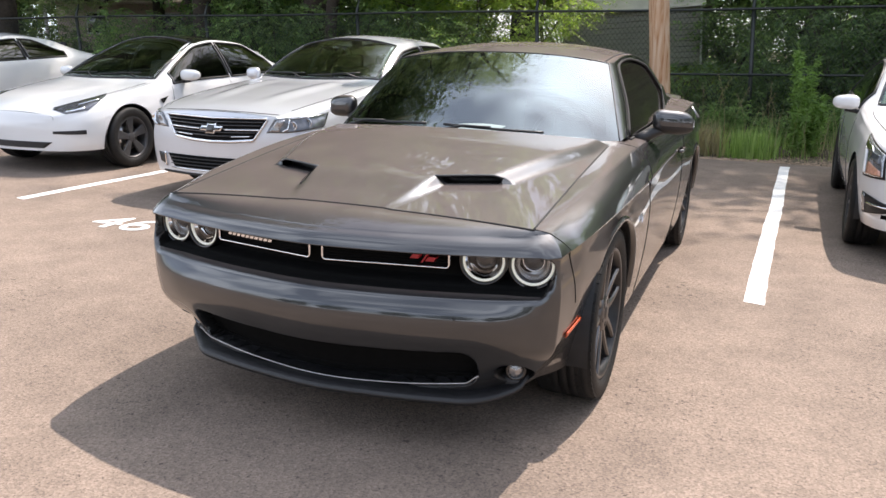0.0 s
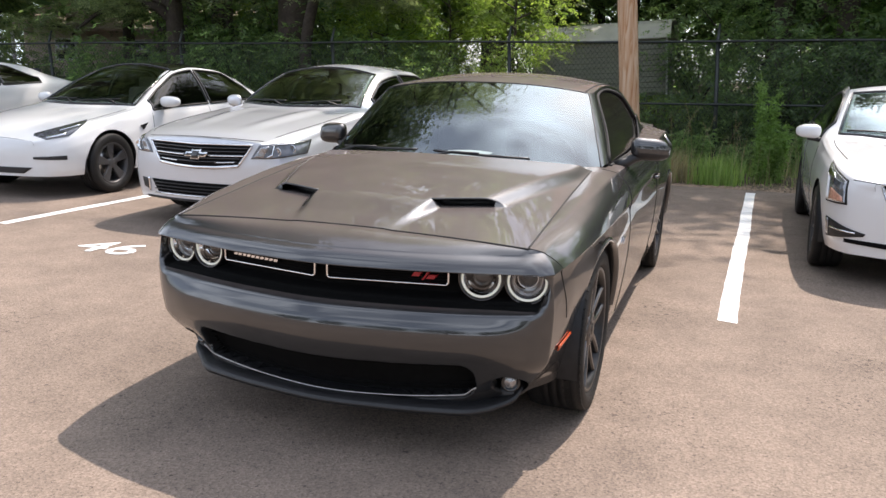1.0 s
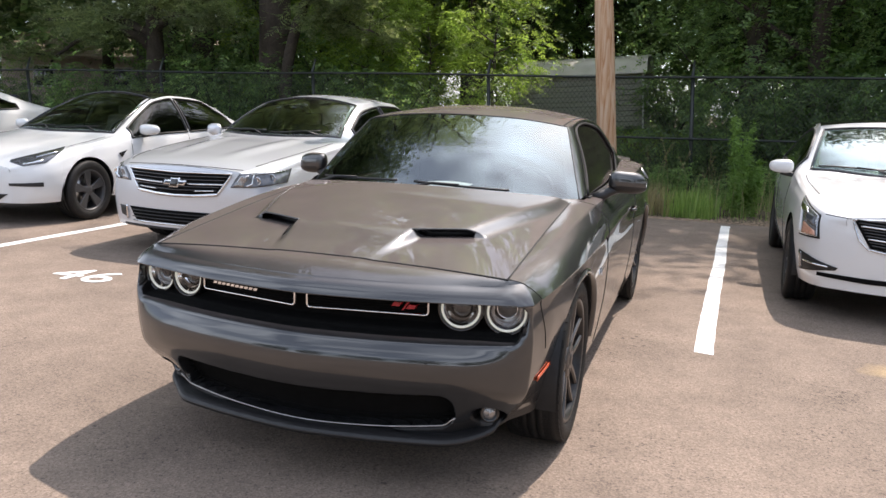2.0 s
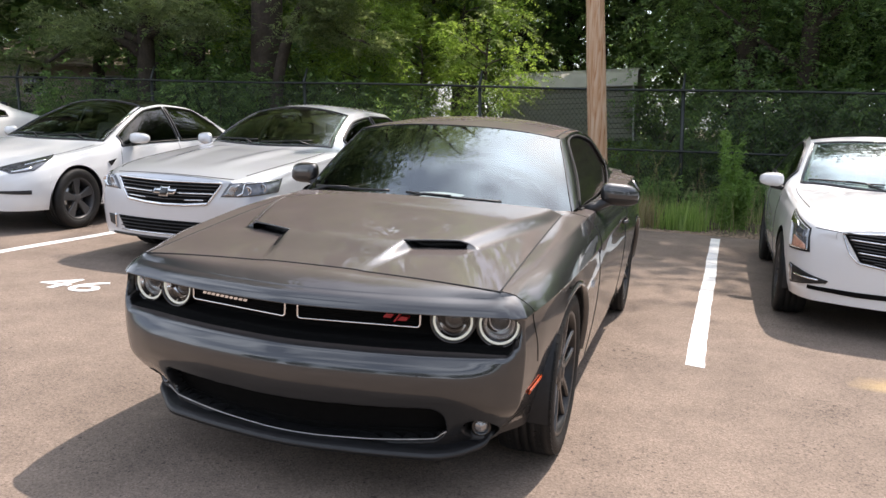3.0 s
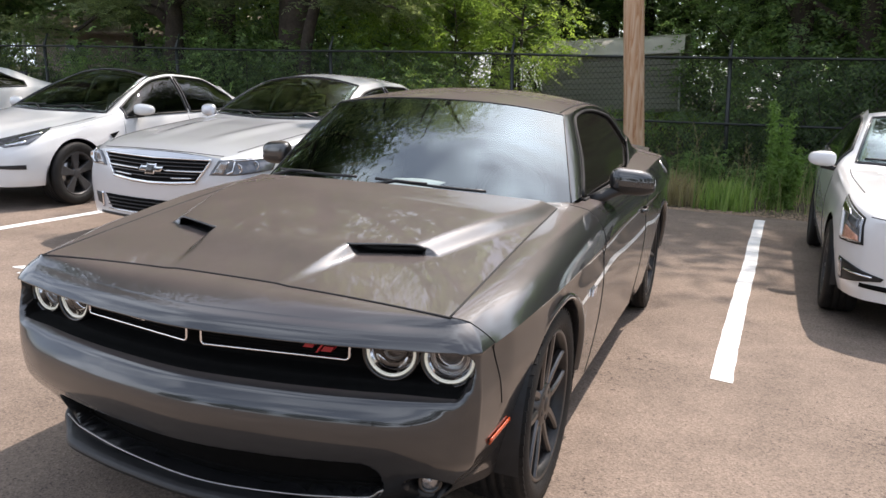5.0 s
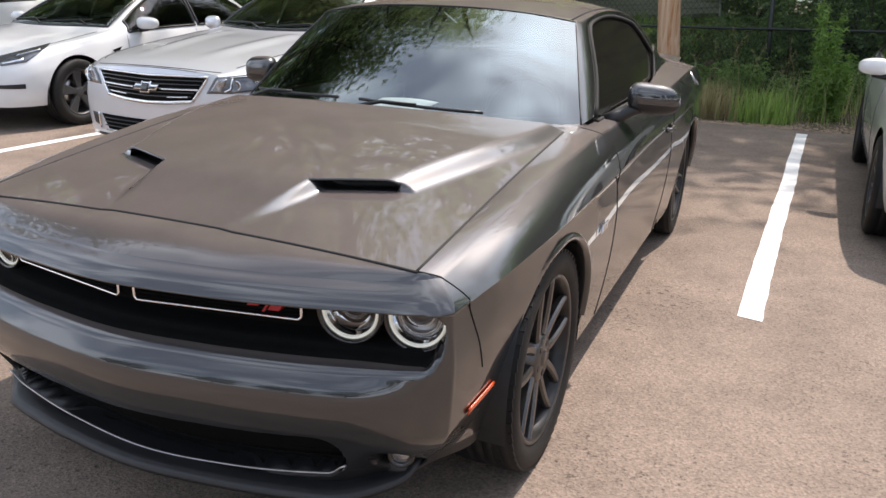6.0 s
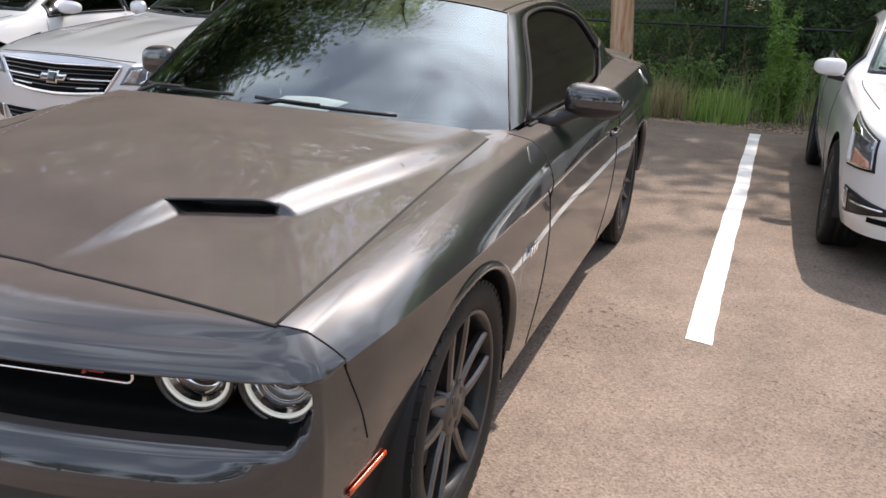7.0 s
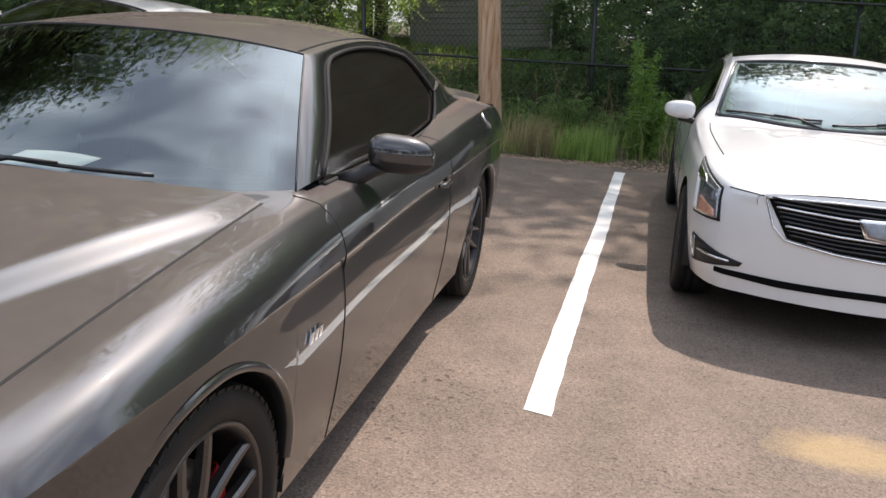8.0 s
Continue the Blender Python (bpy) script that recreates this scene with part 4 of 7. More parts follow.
# ---- lamps and trim of the nose ----
def ring(r, tube_r, sides=40, n=10):
    """A torus about the y axis, facing forwards."""
    return tube([(r * math.cos(a), 0, r * math.sin(a)) for a in span(0, math.tau, sides)[:-1]], tube_r, n, closed=True)


def facing(profile, sides=40):
    """Revolution about y: (depth behind the face, radius)."""
    bm = turned(profile, sides=sides)
    bmesh.ops.rotate(bm, verts=bm.verts, cent=(0, 0, 0), matrix=Matrix.Rotation(math.pi / 2, 3, "Z"))
    return bm


def grille_y(x):
    return curve((0, -0.795), (0.25, -0.757), (0.49, -0.708), (0.60, -0.685), (0.757, -0.645), (0.84, -0.60))(abs(x))


HALO = material("lit_halo_ring", (0.85, 0.85, 0.80), rough=0.2, coat=1.0, vary=0.03)
HALO.node_tree.nodes["Principled BSDF"].inputs["Emission Color"].default_value = (0.97, 1.0, 0.84, 1)
HALO.node_tree.nodes["Principled BSDF"].inputs["Emission Strength"].default_value = 0.20
LAMP_BOWL = material("satin_lamp_bowl", (0.42, 0.42, 0.41), rough=0.32, metal=0.8, vary=0.15, scale=30.0)


def lamp_half(profile, a0, a1, sides=28):
    """Part of a ring about y, between two angles."""
    bm = bmesh.new()

    def fn(a, v):
        i = min(int(v), len(profile) - 2)
        d, r = [lerp(profile[i][k], profile[i + 1][k], v - i) for k in (0, 1)]
        return (r * math.cos(a), d, r * math.sin(a))
    return sheet(fn, span(a0, a1, sides), span(0, len(profile) - 1, len(profile) - 1), bm=bm)


def headlamp(x, z, inner):
    lamp = new("headlamp")
    lamp.parent = CAR
    lamp["label"] = "round headlamp with a white halo ring"
    lamp.matrix_local = pose(x, grille_y(x) + 0.018, z, 0, 0, math.copysign(9, x))
    part("bezel", facing([(0.02, 0.090), (-0.022, 0.086), (-0.028, 0.081), (-0.02, 0.075), (0.05, 0.072)]), GLOSS_BLACK, lamp)
    part("halo", facing([(-0.006, 0.0745), (-0.018, 0.073), (-0.019, 0.068), (-0.011, 0.065)]), HALO, lamp)
    part("trim_ring", facing([(-0.011, 0.065), (-0.004, 0.0605), (0.002, 0.056), (0.004, 0.0555)]), CHROME, lamp)
    if inner:
        bowl = part("reflector", facing([(0.004, 0.0555), (0.016, 0.053), (0.030, 0.046), (0.036, 0.040)]), GLOSS_BLACK, lamp)
        part("lower_reflector", lamp_half([(0.003, 0.0565), (0.012, 0.051), (0.016, 0.044)], math.radians(200), math.radians(335)), CHROME, bowl)
        part("projector", facing([(0.036, 0.041), (0.022, 0.040), (0.012, 0.032), (0.006, 0.018), (0.004, 0.0)]), GLOSS_BLACK, lamp)
    else:
        bowl = part("reflector", facing([(0.004, 0.0555), (0.012, 0.052), (0.022, 0.049), (0.027, 0.040), (0.03, 0.0)]), LAMP_BOWL, lamp)
        for r in (0.0535, 0.0485):
            part("reflector_rib", ring(r, 0.0014, 36, 6), CHROME, bowl).location.y = 0.010
        lens = facing([(0.03, 0.040), (0.012, 0.037), (0.002, 0.030), (-0.005, 0.017), (-0.008, 0.0)])
        bmesh.ops.translate(lens, vec=(0.0, 0.0, 0.010), verts=lens.verts)
        part("projector", lens, LAMP_DARK, lamp)
        part("projector_collar", ring(0.037, 0.0028, 36, 6), LAMP_SILVER, lamp).location = (0.0, 0.012, 0.010)
    part("lens", facing([(-0.014, 0.076), (-0.022, 0.055), (-0.027, 0.03), (-0.029, 0.0)]), GLASS_LAMP, lamp)
    return lamp


for sgn in (1, -1):
    headlamp(sgn * 0.752, 0.712, False)
    headlamp(sgn * 0.588, 0.718, True)


def grille_frame(sgn):
    x0, x1, zc, hz = 0.026, 0.480, 0.723, 0.033
    pts = []
    for cx, cz, a0 in ((x1 - 0.012, zc + hz - 0.012, 0), (x0 + 0.012, zc + hz - 0.012, 90), (x0 + 0.012, zc - hz + 0.012, 180), (x1 - 0.012, zc - hz + 0.012, 270)):
        for a in span(a0, a0 + 90, 4):
            px, pz = cx + 0.012 * math.cos(radians(a)), cz + 0.012 * math.sin(radians(a))
            pts.append((sgn * px, grille_y(px) - 0.020, pz))
    frame_ob = part("grille_frame", tube(pts, 0.0042, 8, closed=True), CHROME, CAR, "slim bright grille frame")
    bm = bmesh.new()
    sheet(lambda u, v: (sgn * u, grille_y(u) - 0.004 + 0.0 * v, lerp(zc - hz, zc + hz, v)), span(x0, x1, 14), [0, 1], bm=bm, flip=sgn > 0)
    part("mesh_panel", bm, INTAKE_BLACK, frame_ob)
    for i in range(6):
        z = zc - hz + 0.008 + i * 0.0100
        part("slat", tube([(sgn * u, grille_y(u) - 0.009, z) for u in span(x0 + 0.004, x1 - 0.004, 8)], 0.0024, 6), INTAKE_BLACK, frame_ob)
    return frame_ob


frames = [grille_frame(1), grille_frame(-1)]


def bars(n, x0, x1, z, h, mat, parent, slant, gap=0.35, proud=0.022):
    """Script badge as plain slanted bars."""
    step = (x1 - x0) / n
    for i in range(n):
        xa = x0 + i * step
        xb = xa + step * (1 - gap)
        bm = bmesh.new()
        ps = [(xa, z - h / 2), (xb, z - h / 2), (xb + slant, z + h / 2), (xa + slant, z + h / 2)]
        f = [bm.verts.new((x, grille_y(x) - proud, zz)) for x, zz in ps]
        bk = [bm.verts.new((x, grille_y(x) - 0.012, zz)) for x, zz in ps]
        bm.faces.new(f)
        bm.faces.new(bk[::-1])
        for k in range(4):
            bm.faces.new((f[k], bk[k], bk[(k + 1) % 4], f[(k + 1) % 4]))
        bmesh.ops.recalc_face_normals(bm, faces=bm.faces)
        part("badge_bar", bm, mat, parent, smooth=False)


bars(10, -0.43, -0.20, 0.724, 0.010, CHROME, frames[1], 0.005, 0.25)
bars(1, 0.352, 0.383, 0.730, 0.015, RED_EMBLEM, frames[0], 0.010, 0.1, 0.038)
bars(1, 0.389, 0.396, 0.724, 0.030, RED_EMBLEM, frames[0], 0.020, 0.1, 0.038)
bars(1, 0.405, 0.437, 0.722, 0.015, RED_EMBLEM, frames[0], 0.010, 0.1, 0.038)

# bright line along the lower edge of the intake, and its slats
line = []
for i in range(81):
    x = lerp(-0.60, 0.60, i / 80)
    ax = abs(x)
    z = 0.239 + 0.042 * (ax / 0.6) ** 2 + (0.03 * smooth01(0.545, 0.60, ax) ** 1.5)
    s = ax / 0.70 * 0.66
    for k in range(4):
        s -= (plan_x(min(s, 1)) - ax) / 1.06
    px, py, nx, ny = plan(math.copysign(s, x))
    o = nose_out(z) + 0.001
    line.append((x, py + ny * o, z))
part("intake_trim", tube(line, 0.0032, 8), STEEL, lower, "thin bright trim line")
for i in range(7):
    z = 0.262 + i * 0.019
    part("slat", tube([(x, line[int((x + 0.60) / 1.20 * 80)][1] + 0.068, z + 0.03 * (x / 0.6) ** 2) for x in span(-0.56, 0.56, 24)], 0.0035, 6), INTAKE_BLACK, lower)

for sgn in (1, -1):
    fog = new("fog_lamp")
    fog.parent = CAR
    fog.matrix_local = pose(sgn * 0.705, -0.625, 0.306, 0, 0, sgn * 22)
    part("bezel", facing([(0.03, 0.040), (0.006, 0.037), (0.002, 0.032), (0.014, 0.025)]), GLOSS_BLACK, fog)
    part("lens", facing([(0.014, 0.026), (0.008, 0.02), (0.005, 0.0)]), LAMP_CLEAR, fog)

# side markers just ahead of the front wheels
def marker():
    def fn(u, v):
        y, z = lerp(-0.568, -0.43, u), lerp(0.450, 0.470, u) + lerp(-0.0065, 0.0065, v)
        return (side_x(y, z) + 0.001 + 0.003 * math.sin(math.pi * v), y, z)
    return thicken(sheet(fn, span(0, 1, 10), span(0, 1, 6)), -0.006)


both("side_marker", marker, AMBER, "amber side marker reflector")


# ---- mirrors, wipers, handles ----
def mirror_shell():
    bm = bmesh.new()
    bmesh.ops.create_uvsphere(bm, u_segments=32, v_segments=18, radius=1.0)
    for v in bm.verts:
        x, y, z = v.co
        k = 1 - 0.18 * x
        v.co = Vector((0.982 + 0.104 * math.copysign(abs(x) ** 0.68, x), 1.15 + 0.06 * y * k + 0.03 * x, 1.066 + 0.063 * math.copysign(abs(z) ** 0.70, z) * (1 - 0.10 * x) - 0.010 * x))
    return bm


def mirror_arm():
    return tube([(0.80, 1.06, 0.965), (0.85, 1.085, 0.99), (0.90, 1.115, 1.015), (0.95, 1.14, 1.035)], [0.034, 0.030, 0.026, 0.028], 10)


for sgn, mat in ((1, PAINT_GREY), (-1, GLOSS_BLACK)):
    m = new("mirror")
    m.parent = CAR
    m["label"] = "rounded door mirror"
    a, b = mirror_shell(), mirror_arm()
    if sgn < 0:
        a, b = flipped(a), flipped(b)
    under = a.copy()
    for b_, low in ((a, False), (under, True)):
        bmesh.ops.delete(b_, geom=[f for f in b_.faces if (f.calc_center_median().z < 1.045) != low], context="FACES")
    part("shell", a, PAINT_GREY, m)
    part("lower_shell", under, BLACK_PLASTIC, m, "black lower mirror shell")
    part("arm", b, BLACK_PLASTIC, m)


def wiper(x0, x1, v0, v1):
    w = new("wiper")
    w.parent = CAR
    pts = []
    for t in span(0, 1, 14):
        x, v = lerp(x0, x1, t), lerp(v0, v1, t)
        p = shield_fn(x / 0.765, v)
        pts.append(p + Vector((0, -0.013, 0.016)))
    part("blade", tube(pts, 0.007, 6), BLACK_PLASTIC, w)
    c = pts[7]
    part("arm", tube([c + Vector((0, -0.004, 0.008)), pts[3] + Vector((0, -0.012, 0.004)), pts[0] + Vector((-0.02, -0.03, -0.03))], [0.005, 0.007, 0.009], 8), BLACK_PLASTIC, w)
    return w


wiper(-0.06, 0.44, 0.10, 0.06)
wiper(-0.68, -0.16, 0.065, 0.10)


def handle():
    return tube([(0.952, 1.86, 0.83), (0.972, 1.885, 0.832), (0.972, 1.985, 0.834), (0.950, 2.01, 0.834)], 0.011, 8)


both("door_handle", handle, PAINT_GREY)

# round bright fuel cap on the left haunch
bm = turned([(0.0, 0.052), (0.006, 0.050), (0.008, 0.042), (0.005, 0.038), (0.005, 0.0)], sides=32)
cap = part("fuel_cap", bm, STEEL, CAR, "round bright fuel filler cap")
cap.matrix_local = pose(0.925, 3.02, 0.99, 0, -36, 6)

# cabin furniture
bm = sheet(lambda u, v: Vector((0.72 * u, lerp(0.56 + 0.22 * u * u, 1.25, v), lerp(0.985, 0.93, v * v) - 0.02 * u * u)), span(-1, 1, 16), span(0, 1, 8))
part("dashboard", bm, INTERIOR, CAR)


def seat(x, y):
    s = new("seat")
    s.parent = CAR
    part("cushion", block((0.50, 0.52, 0.16), (x, y, 0.55), 0.05), INTERIOR, s)
    part("backrest", block((0.50, 0.14, 0.62), (x, y + 0.30, 0.86), 0.05, turn=Matrix.Rotation(-0.28, 4, "X")), INTERIOR, s)
    part("headrest", block((0.26, 0.10, 0.18), (x, y + 0.42, 1.20), 0.04), INTERIOR, s)
    return s


for x in (0.36, -0.36):
    seat(x, 1.75)
part("rear_bench", block((1.2, 0.14, 0.55), (0, 2.72, 0.85), 0.05, turn=Matrix.Rotation(-0.3, 4, "X")), INTERIOR, CAR)
part("steering_wheel", tube([(0.36 + 0.18 * math.cos(a), 1.30 + 0.07 * math.sin(a), 0.93 + 0.165 * math.sin(a)) for a in span(0, math.tau, 32)[:-1]], 0.014, 8, closed=True), INTERIOR, CAR)
inner = part("rear_view_mirror", block((0.25, 0.03, 0.07), (0.0, 1.02, 1.275), 0.012), INTERIOR, CAR)
part("mirror_stem", tube([(0, 1.02, 1.30), (0, 1.06, 1.35)], 0.008, 6), INTERIOR, inner)
sheet_paper = sheet(lambda u, v: Vector((lerp(-0.08, 0.17, u) + 0.05 * v, lerp(0.565, 0.665, v), 1.012 + 0.032 * v + 0.008 * math.sin(3 * u))), span(0, 1, 6), span(0, 1, 4))
paper = part("paper", thicken(sheet_paper, -0.001), PAPER, None)
paper.matrix_world = Matrix.Translation((-1.25, 3.31, 0))
tagged(paper, "white paper sheet lying on the dashboard", "paper")


# panel gaps that show as fine dark lines
def gap(name, pts, r=0.0026):
    for sgn in (1, -1):
        part(name, tube([(sgn * p[0], p[1], p[2]) for p in pts], r, 5), SEAM, CAR)


seam = [(HOOD_X, -0.655, hood_edge_z(-0.655) + 0.001), (0.785, -0.641, 0.833), (crest_x(-0.627), -0.627, crest_z(-0.627) + 0.001)]
for t in span(0, 1, 6):
    y, z = lerp(-0.627, -0.60, t), lerp(crest_z(-0.627), 0.771, t)
    seam.append((side_x(y, z) + 0.0005, y, z))
for t in span(0, 1, 8)[1:]:
    y, z = lerp(-0.60, -0.52, t), lerp(0.771, 0.56, t)
    seam.append((side_x(y, z) + 0.0005, y, z))
gap("panel_gap", seam, 0.002)
for y in (0.738, 2.098):
    gap("panel_gap", [(side_x(y, z), y, z) for z in span(0.24, waist_z(y), 12)] + [tuple(shoulder(y, v)) for v in span(0, 1, 10)][1:])
gap("hood_gap", [(HOOD_X - 0.003, y, hood_edge_z(y) - 0.0015) for y in span(-0.655, 0.595, 30)], 0.0048)
part("hood_gap", tube([(x, -0.6555, hood_z(x, -0.655) - 0.002) for x in span(-HOOD_X, HOOD_X, 40)], 0.0048, 6), SEAM, CAR)

# roof ditches beside the panel, from the windshield's corners back
gap("roof_ditch", [tuple(roof_fn(0.965, v) + Vector((0, 0, 0.001))) for v in span(0, 1, 24)], 0.0042)

# small plain badge behind the front wheel
for i in range(3):
    for sgn in (1, -1):
        y = 0.455 + i * 0.03
        bm = sheet(lambda u, v: (sgn * (side_x(y, 0.66) + 0.004), y + 0.020 * u + 0.012 * v, 0.665 + 0.028 * v), [0, 1], [0, 1], flip=sgn < 0)
        part("badge_bar", thicken(bm, -0.004), CHROME, CAR, smooth=False)

# ---- the other parked cars ----
from mathutils.bvhtree import BVHTree


class Saloon:
    """A car body lofted from its long lines; y runs back from the front axle."""

    def __init__(self, thing_ob, paint, wb, r_arch, axle_z, width, belt, top, edge_x, edge_z, nose, tail, sill=0.24, bulge=0.10, waist=0.60, ridge=None):
        self.ridge = ridge
        self.ob, self.paint, self.wb, self.r, self.az = thing_ob, paint, wb, r_arch, axle_z
        self.width, self.belt, self.top, self.edge_x, self.edge_z = width, belt, top, edge_x, edge_z
        self.nose, self.tail, self.sill, self.bulge, self.waist = nose, tail, sill, bulge, waist

    def low(self, y):
        for c in (0.0, self.wb):
            d = abs(y - c)
            if d < self.r:
                return max(self.sill, self.az + math.sqrt(self.r ** 2 - d * d))
        return self.sill

    def side(self, y, v):
        """v from 0 at the sill to 1 at the belt."""
        lo, hi, w = self.low(y), self.belt(y), self.width(y)
        z = lerp(lo, hi, v)
        k = (z - self.sill) / max(hi - self.sill, 0.01)
        f = curve((0, 0.945), (0.15, 0.975), (0.5, 1.0), (0.68, 0.998), (0.80, 0.985), (0.93, 0.965), (1.0, 0.94))(k)
        return Vector((w * f, y, z))

    def cabin(self, y, v):
        """v from 0 at the belt to 1 at the roof's edge."""
        a = self.side(y, 1.0)
        b = Vector((self.edge_x(y), y, self.edge_z(y)))
        p = a.lerp(b, v)
        return p + Vector((0.020, 0, 0.012)) * math.sin(math.pi * v)

    def crown(self, y, u):
        """u from -1 to 1 across the top."""
        x, z0, z1 = self.edge_x(y), self.edge_z(y), self.top(y)
        z = z0 + (z1 - z0) * (1 - abs(u) ** 2.1)
        if self.ridge and y < 0.6:
            rx, high = self.ridge
            at = lerp(rx, rx * 1.25, smooth01(-0.7, 0.5, y))
            d = abs(abs(x * u) - at)
            z += high * max(0.0, 1 - d / 0.13) * smooth01(-0.75, -0.3, y) * smooth01(0.6, 0.4, y)
        return Vector((x * u, y, z))

    def stations(self):
        ys = set(span(self.nose, self.nose + 0.25, 12)) | set(span(self.nose + 0.25, self.tail, 110))
        for c in (0.0, self.wb):
            ys |= {c + self.r * math.cos(math.pi * k / 28) for k in range(29)}
        return sorted(ys)

    def build(self, side_hole, top_hole, roof_mat=None, roof_from=9.0, roof_to=9.0):
        ys = self.stations()
        all_bm = bmesh.new()
        lower, cab, top, roof, cap = [bmesh.new() for _ in range(5)]
        vs = span(0, 1, 16)
        sheet(lambda y, v: self.side(y, v), ys, vs, bm=lower)
        sheet(lambda y, v: self.cabin(y, v), ys, span(0, 1, 24), keep=lambda y, v: not side_hole(y, v), bm=lower)
        mirrored(lower)
        sheet(lambda y, u: self.crown(y, u), ys, span(-1, 1, 40), keep=lambda y, u: not top_hole(y, u) and not roof_from < y < roof_to, bm=top, flip=True)
        half = [self.side(self.nose, v) for v in vs] + [self.cabin(self.nose, v) for v in (0.33, 0.67, 1.0)] + [self.crown(self.nose, u) for u in (0.75, 0.5, 0.25, 0.0)]
        for end, d in ((self.nose, -1), (self.tail, 1)):
            half = [self.side(end, v) for v in vs] + [self.cabin(end, v) for v in (0.5, 1.0)]
            zt = self.top(end)

            def cap_fn(i, u):
                p = half[int(i)]
                z = p.z + (zt - self.edge_z(end)) * (1 - u * u) * (i / (len(half) - 1)) ** 3
                roll = 1 - (2 * max(0.0, i / (len(half) - 1) - 0.5)) ** 3 * 0.6
                return Vector((p.x * u, end + d * self.bulge * (1 - u * u) * roll, z))
            sheet(cap_fn, list(range(len(half))), span(-1, 1, 40), bm=cap, flip=d > 0)
        for b in (lower, top, cap):
            bmesh.ops.remove_doubles(b, verts=b.verts, dist=0.0005)
        join(lower, cap)
        self.body = part("body", lower, self.paint, self.ob)
        me = self.body.data
        tmp = bmesh.new()
        tmp.from_mesh(me)
        me2 = bpy.data.meshes.new("scratch")
        top.to_mesh(me2)
        tmp.from_mesh(me2)
        self.bvh = BVHTree.FromBMesh(tmp)
        tmp.free()
        bpy.data.meshes.remove(me2)
        split = roof_from if roof_mat else 1.5
        for bit, name in ((0, "hood"), (1, "roof")):
            piece = top.copy()
            gone = [f for f in piece.faces if (f.calc_center_median().y > split) != bool(bit)]
            bmesh.ops.delete(piece, geom=gone, context="FACES")
            part(name, piece, self.paint, self.ob)
        top.free()
        if roof_mat:
            sheet(lambda y, u: self.crown(y, u) + Vector((0, 0, 0.002)), span(roof_from, roof_to, 30), span(-1, 1, 30), bm=roof, flip=True)
            part("glass_roof", roof, roof_mat, self.ob, "black glass roof")
        part("underbody", block((1.45, self.tail - self.nose - 0.5, 0.08), (0, (self.tail + self.nose) / 2, 0.26), 0.02), BLACK_PLASTIC, self.ob)
        for c in (0.0, self.wb):
            for sg in (1, -1):
                bm = bmesh.new()
                angs = span(-0.2, math.pi + 0.2, 24)
                r, x1 = self.r + 0.01, self.width(c) * 0.97
                sheet(lambda a, v: (sg * lerp(0.55, x1, v), c + r * math.cos(a), max(0.17, self.az + r * math.sin(a))), angs, span(0, 1, 2), bm=bm)
                sheet(lambda a, v: (sg * 0.55, c + r * v * math.cos(a), max(0.17, self.az + r * v * math.sin(a))), angs, span(0, 1, 3), bm=bm)
                part("wheel_liner", bm, BLACK_PLASTIC, self.ob)

    def shield(self, y_low, y_top, u_max=0.94, name="windshield", mat=None, seal=True):
        def fn(u, v):
            a, b = self.crown(y_low(u), u * u_max), self.crown(y_top(u), u * u_max)
            return a.lerp(b, v) + Vector((0, -0.5, 0.86)) * (0.004 + 0.028 * math.sin(math.pi * v))
        bm = thicken(sheet(fn, span(-1, 1, 30), span(0, 1, 18), flip=True), -0.004)
        ob = part(name, bm, mat or GLASS_CAR, self.ob)
        if seal:
            pts = [fn(u, 0) for u in span(-1, 1, 24)] + [fn(1, v) for v in span(0, 1, 12)][1:] + [fn(u, 1) for u in span(1, -1, 24)][1:] + [fn(-1, v) for v in span(1, 0, 12)][1:-1]
            part("seal", tube(pts, 0.011, 6, closed=True), GLOSS_BLACK, ob)
        return ob

    def wipers(self, y_low, y_top, u_max=0.95):
        """Two blades resting low on the windshield, and the dark cowl below it."""
        def fn(u, v, out=0.016):
            a, b = self.crown(y_low(u), u * u_max), self.crown(y_top(u), u * u_max)
            return a.lerp(b, v) + Vector((0, -0.5, 0.86)) * (out + 0.028 * math.sin(math.pi * v))
        for u0, u1, v0, v1 in ((-0.92, -0.10, 0.05, 0.09), (-0.02, 0.72, 0.045, 0.10)):
            w = new("wiper")
            w.parent = self.ob
            pts = [fn(lerp(u0, u1, t), lerp(v0, v1, t)) for t in span(0, 1, 12)]
            part("blade", tube(pts, 0.008, 6), BLACK_PLASTIC, w)
            part("arm", tube([pts[6] + Vector((0, -0.004, 0.008)), pts[9] + Vector((0, -0.01, 0.004)), fn(u1 * 1.02, 0.0, 0.006)], [0.005, 0.007, 0.010], 6), BLACK_PLASTIC, w)
        bm = sheet(lambda u, v: fn(u, lerp(-0.055, 0.02, v), lerp(0.004, 0.008, v)), span(-0.98, 0.98, 24), span(0, 1, 3))
        bmesh.ops.recalc_face_normals(bm, faces=bm.faces)
        part("cowl", bm, BLACK_PLASTIC, self.ob)

    def hood_seams(self, y0, y1, u=0.965, front=None):
        """Dark gaps along the hood's sides and, where given, above the grille."""
        for sg in (1, -1):
            part("hood_gap", tube([self.crown(y, sg * u) + Vector((0, 0, 0.0005)) for y in span(y0, y1, 24)], 0.0035, 5), SEAM, self.ob)
        if front:
            self.strip("hood_gap", front, 0.0035, SEAM, out=0.001)

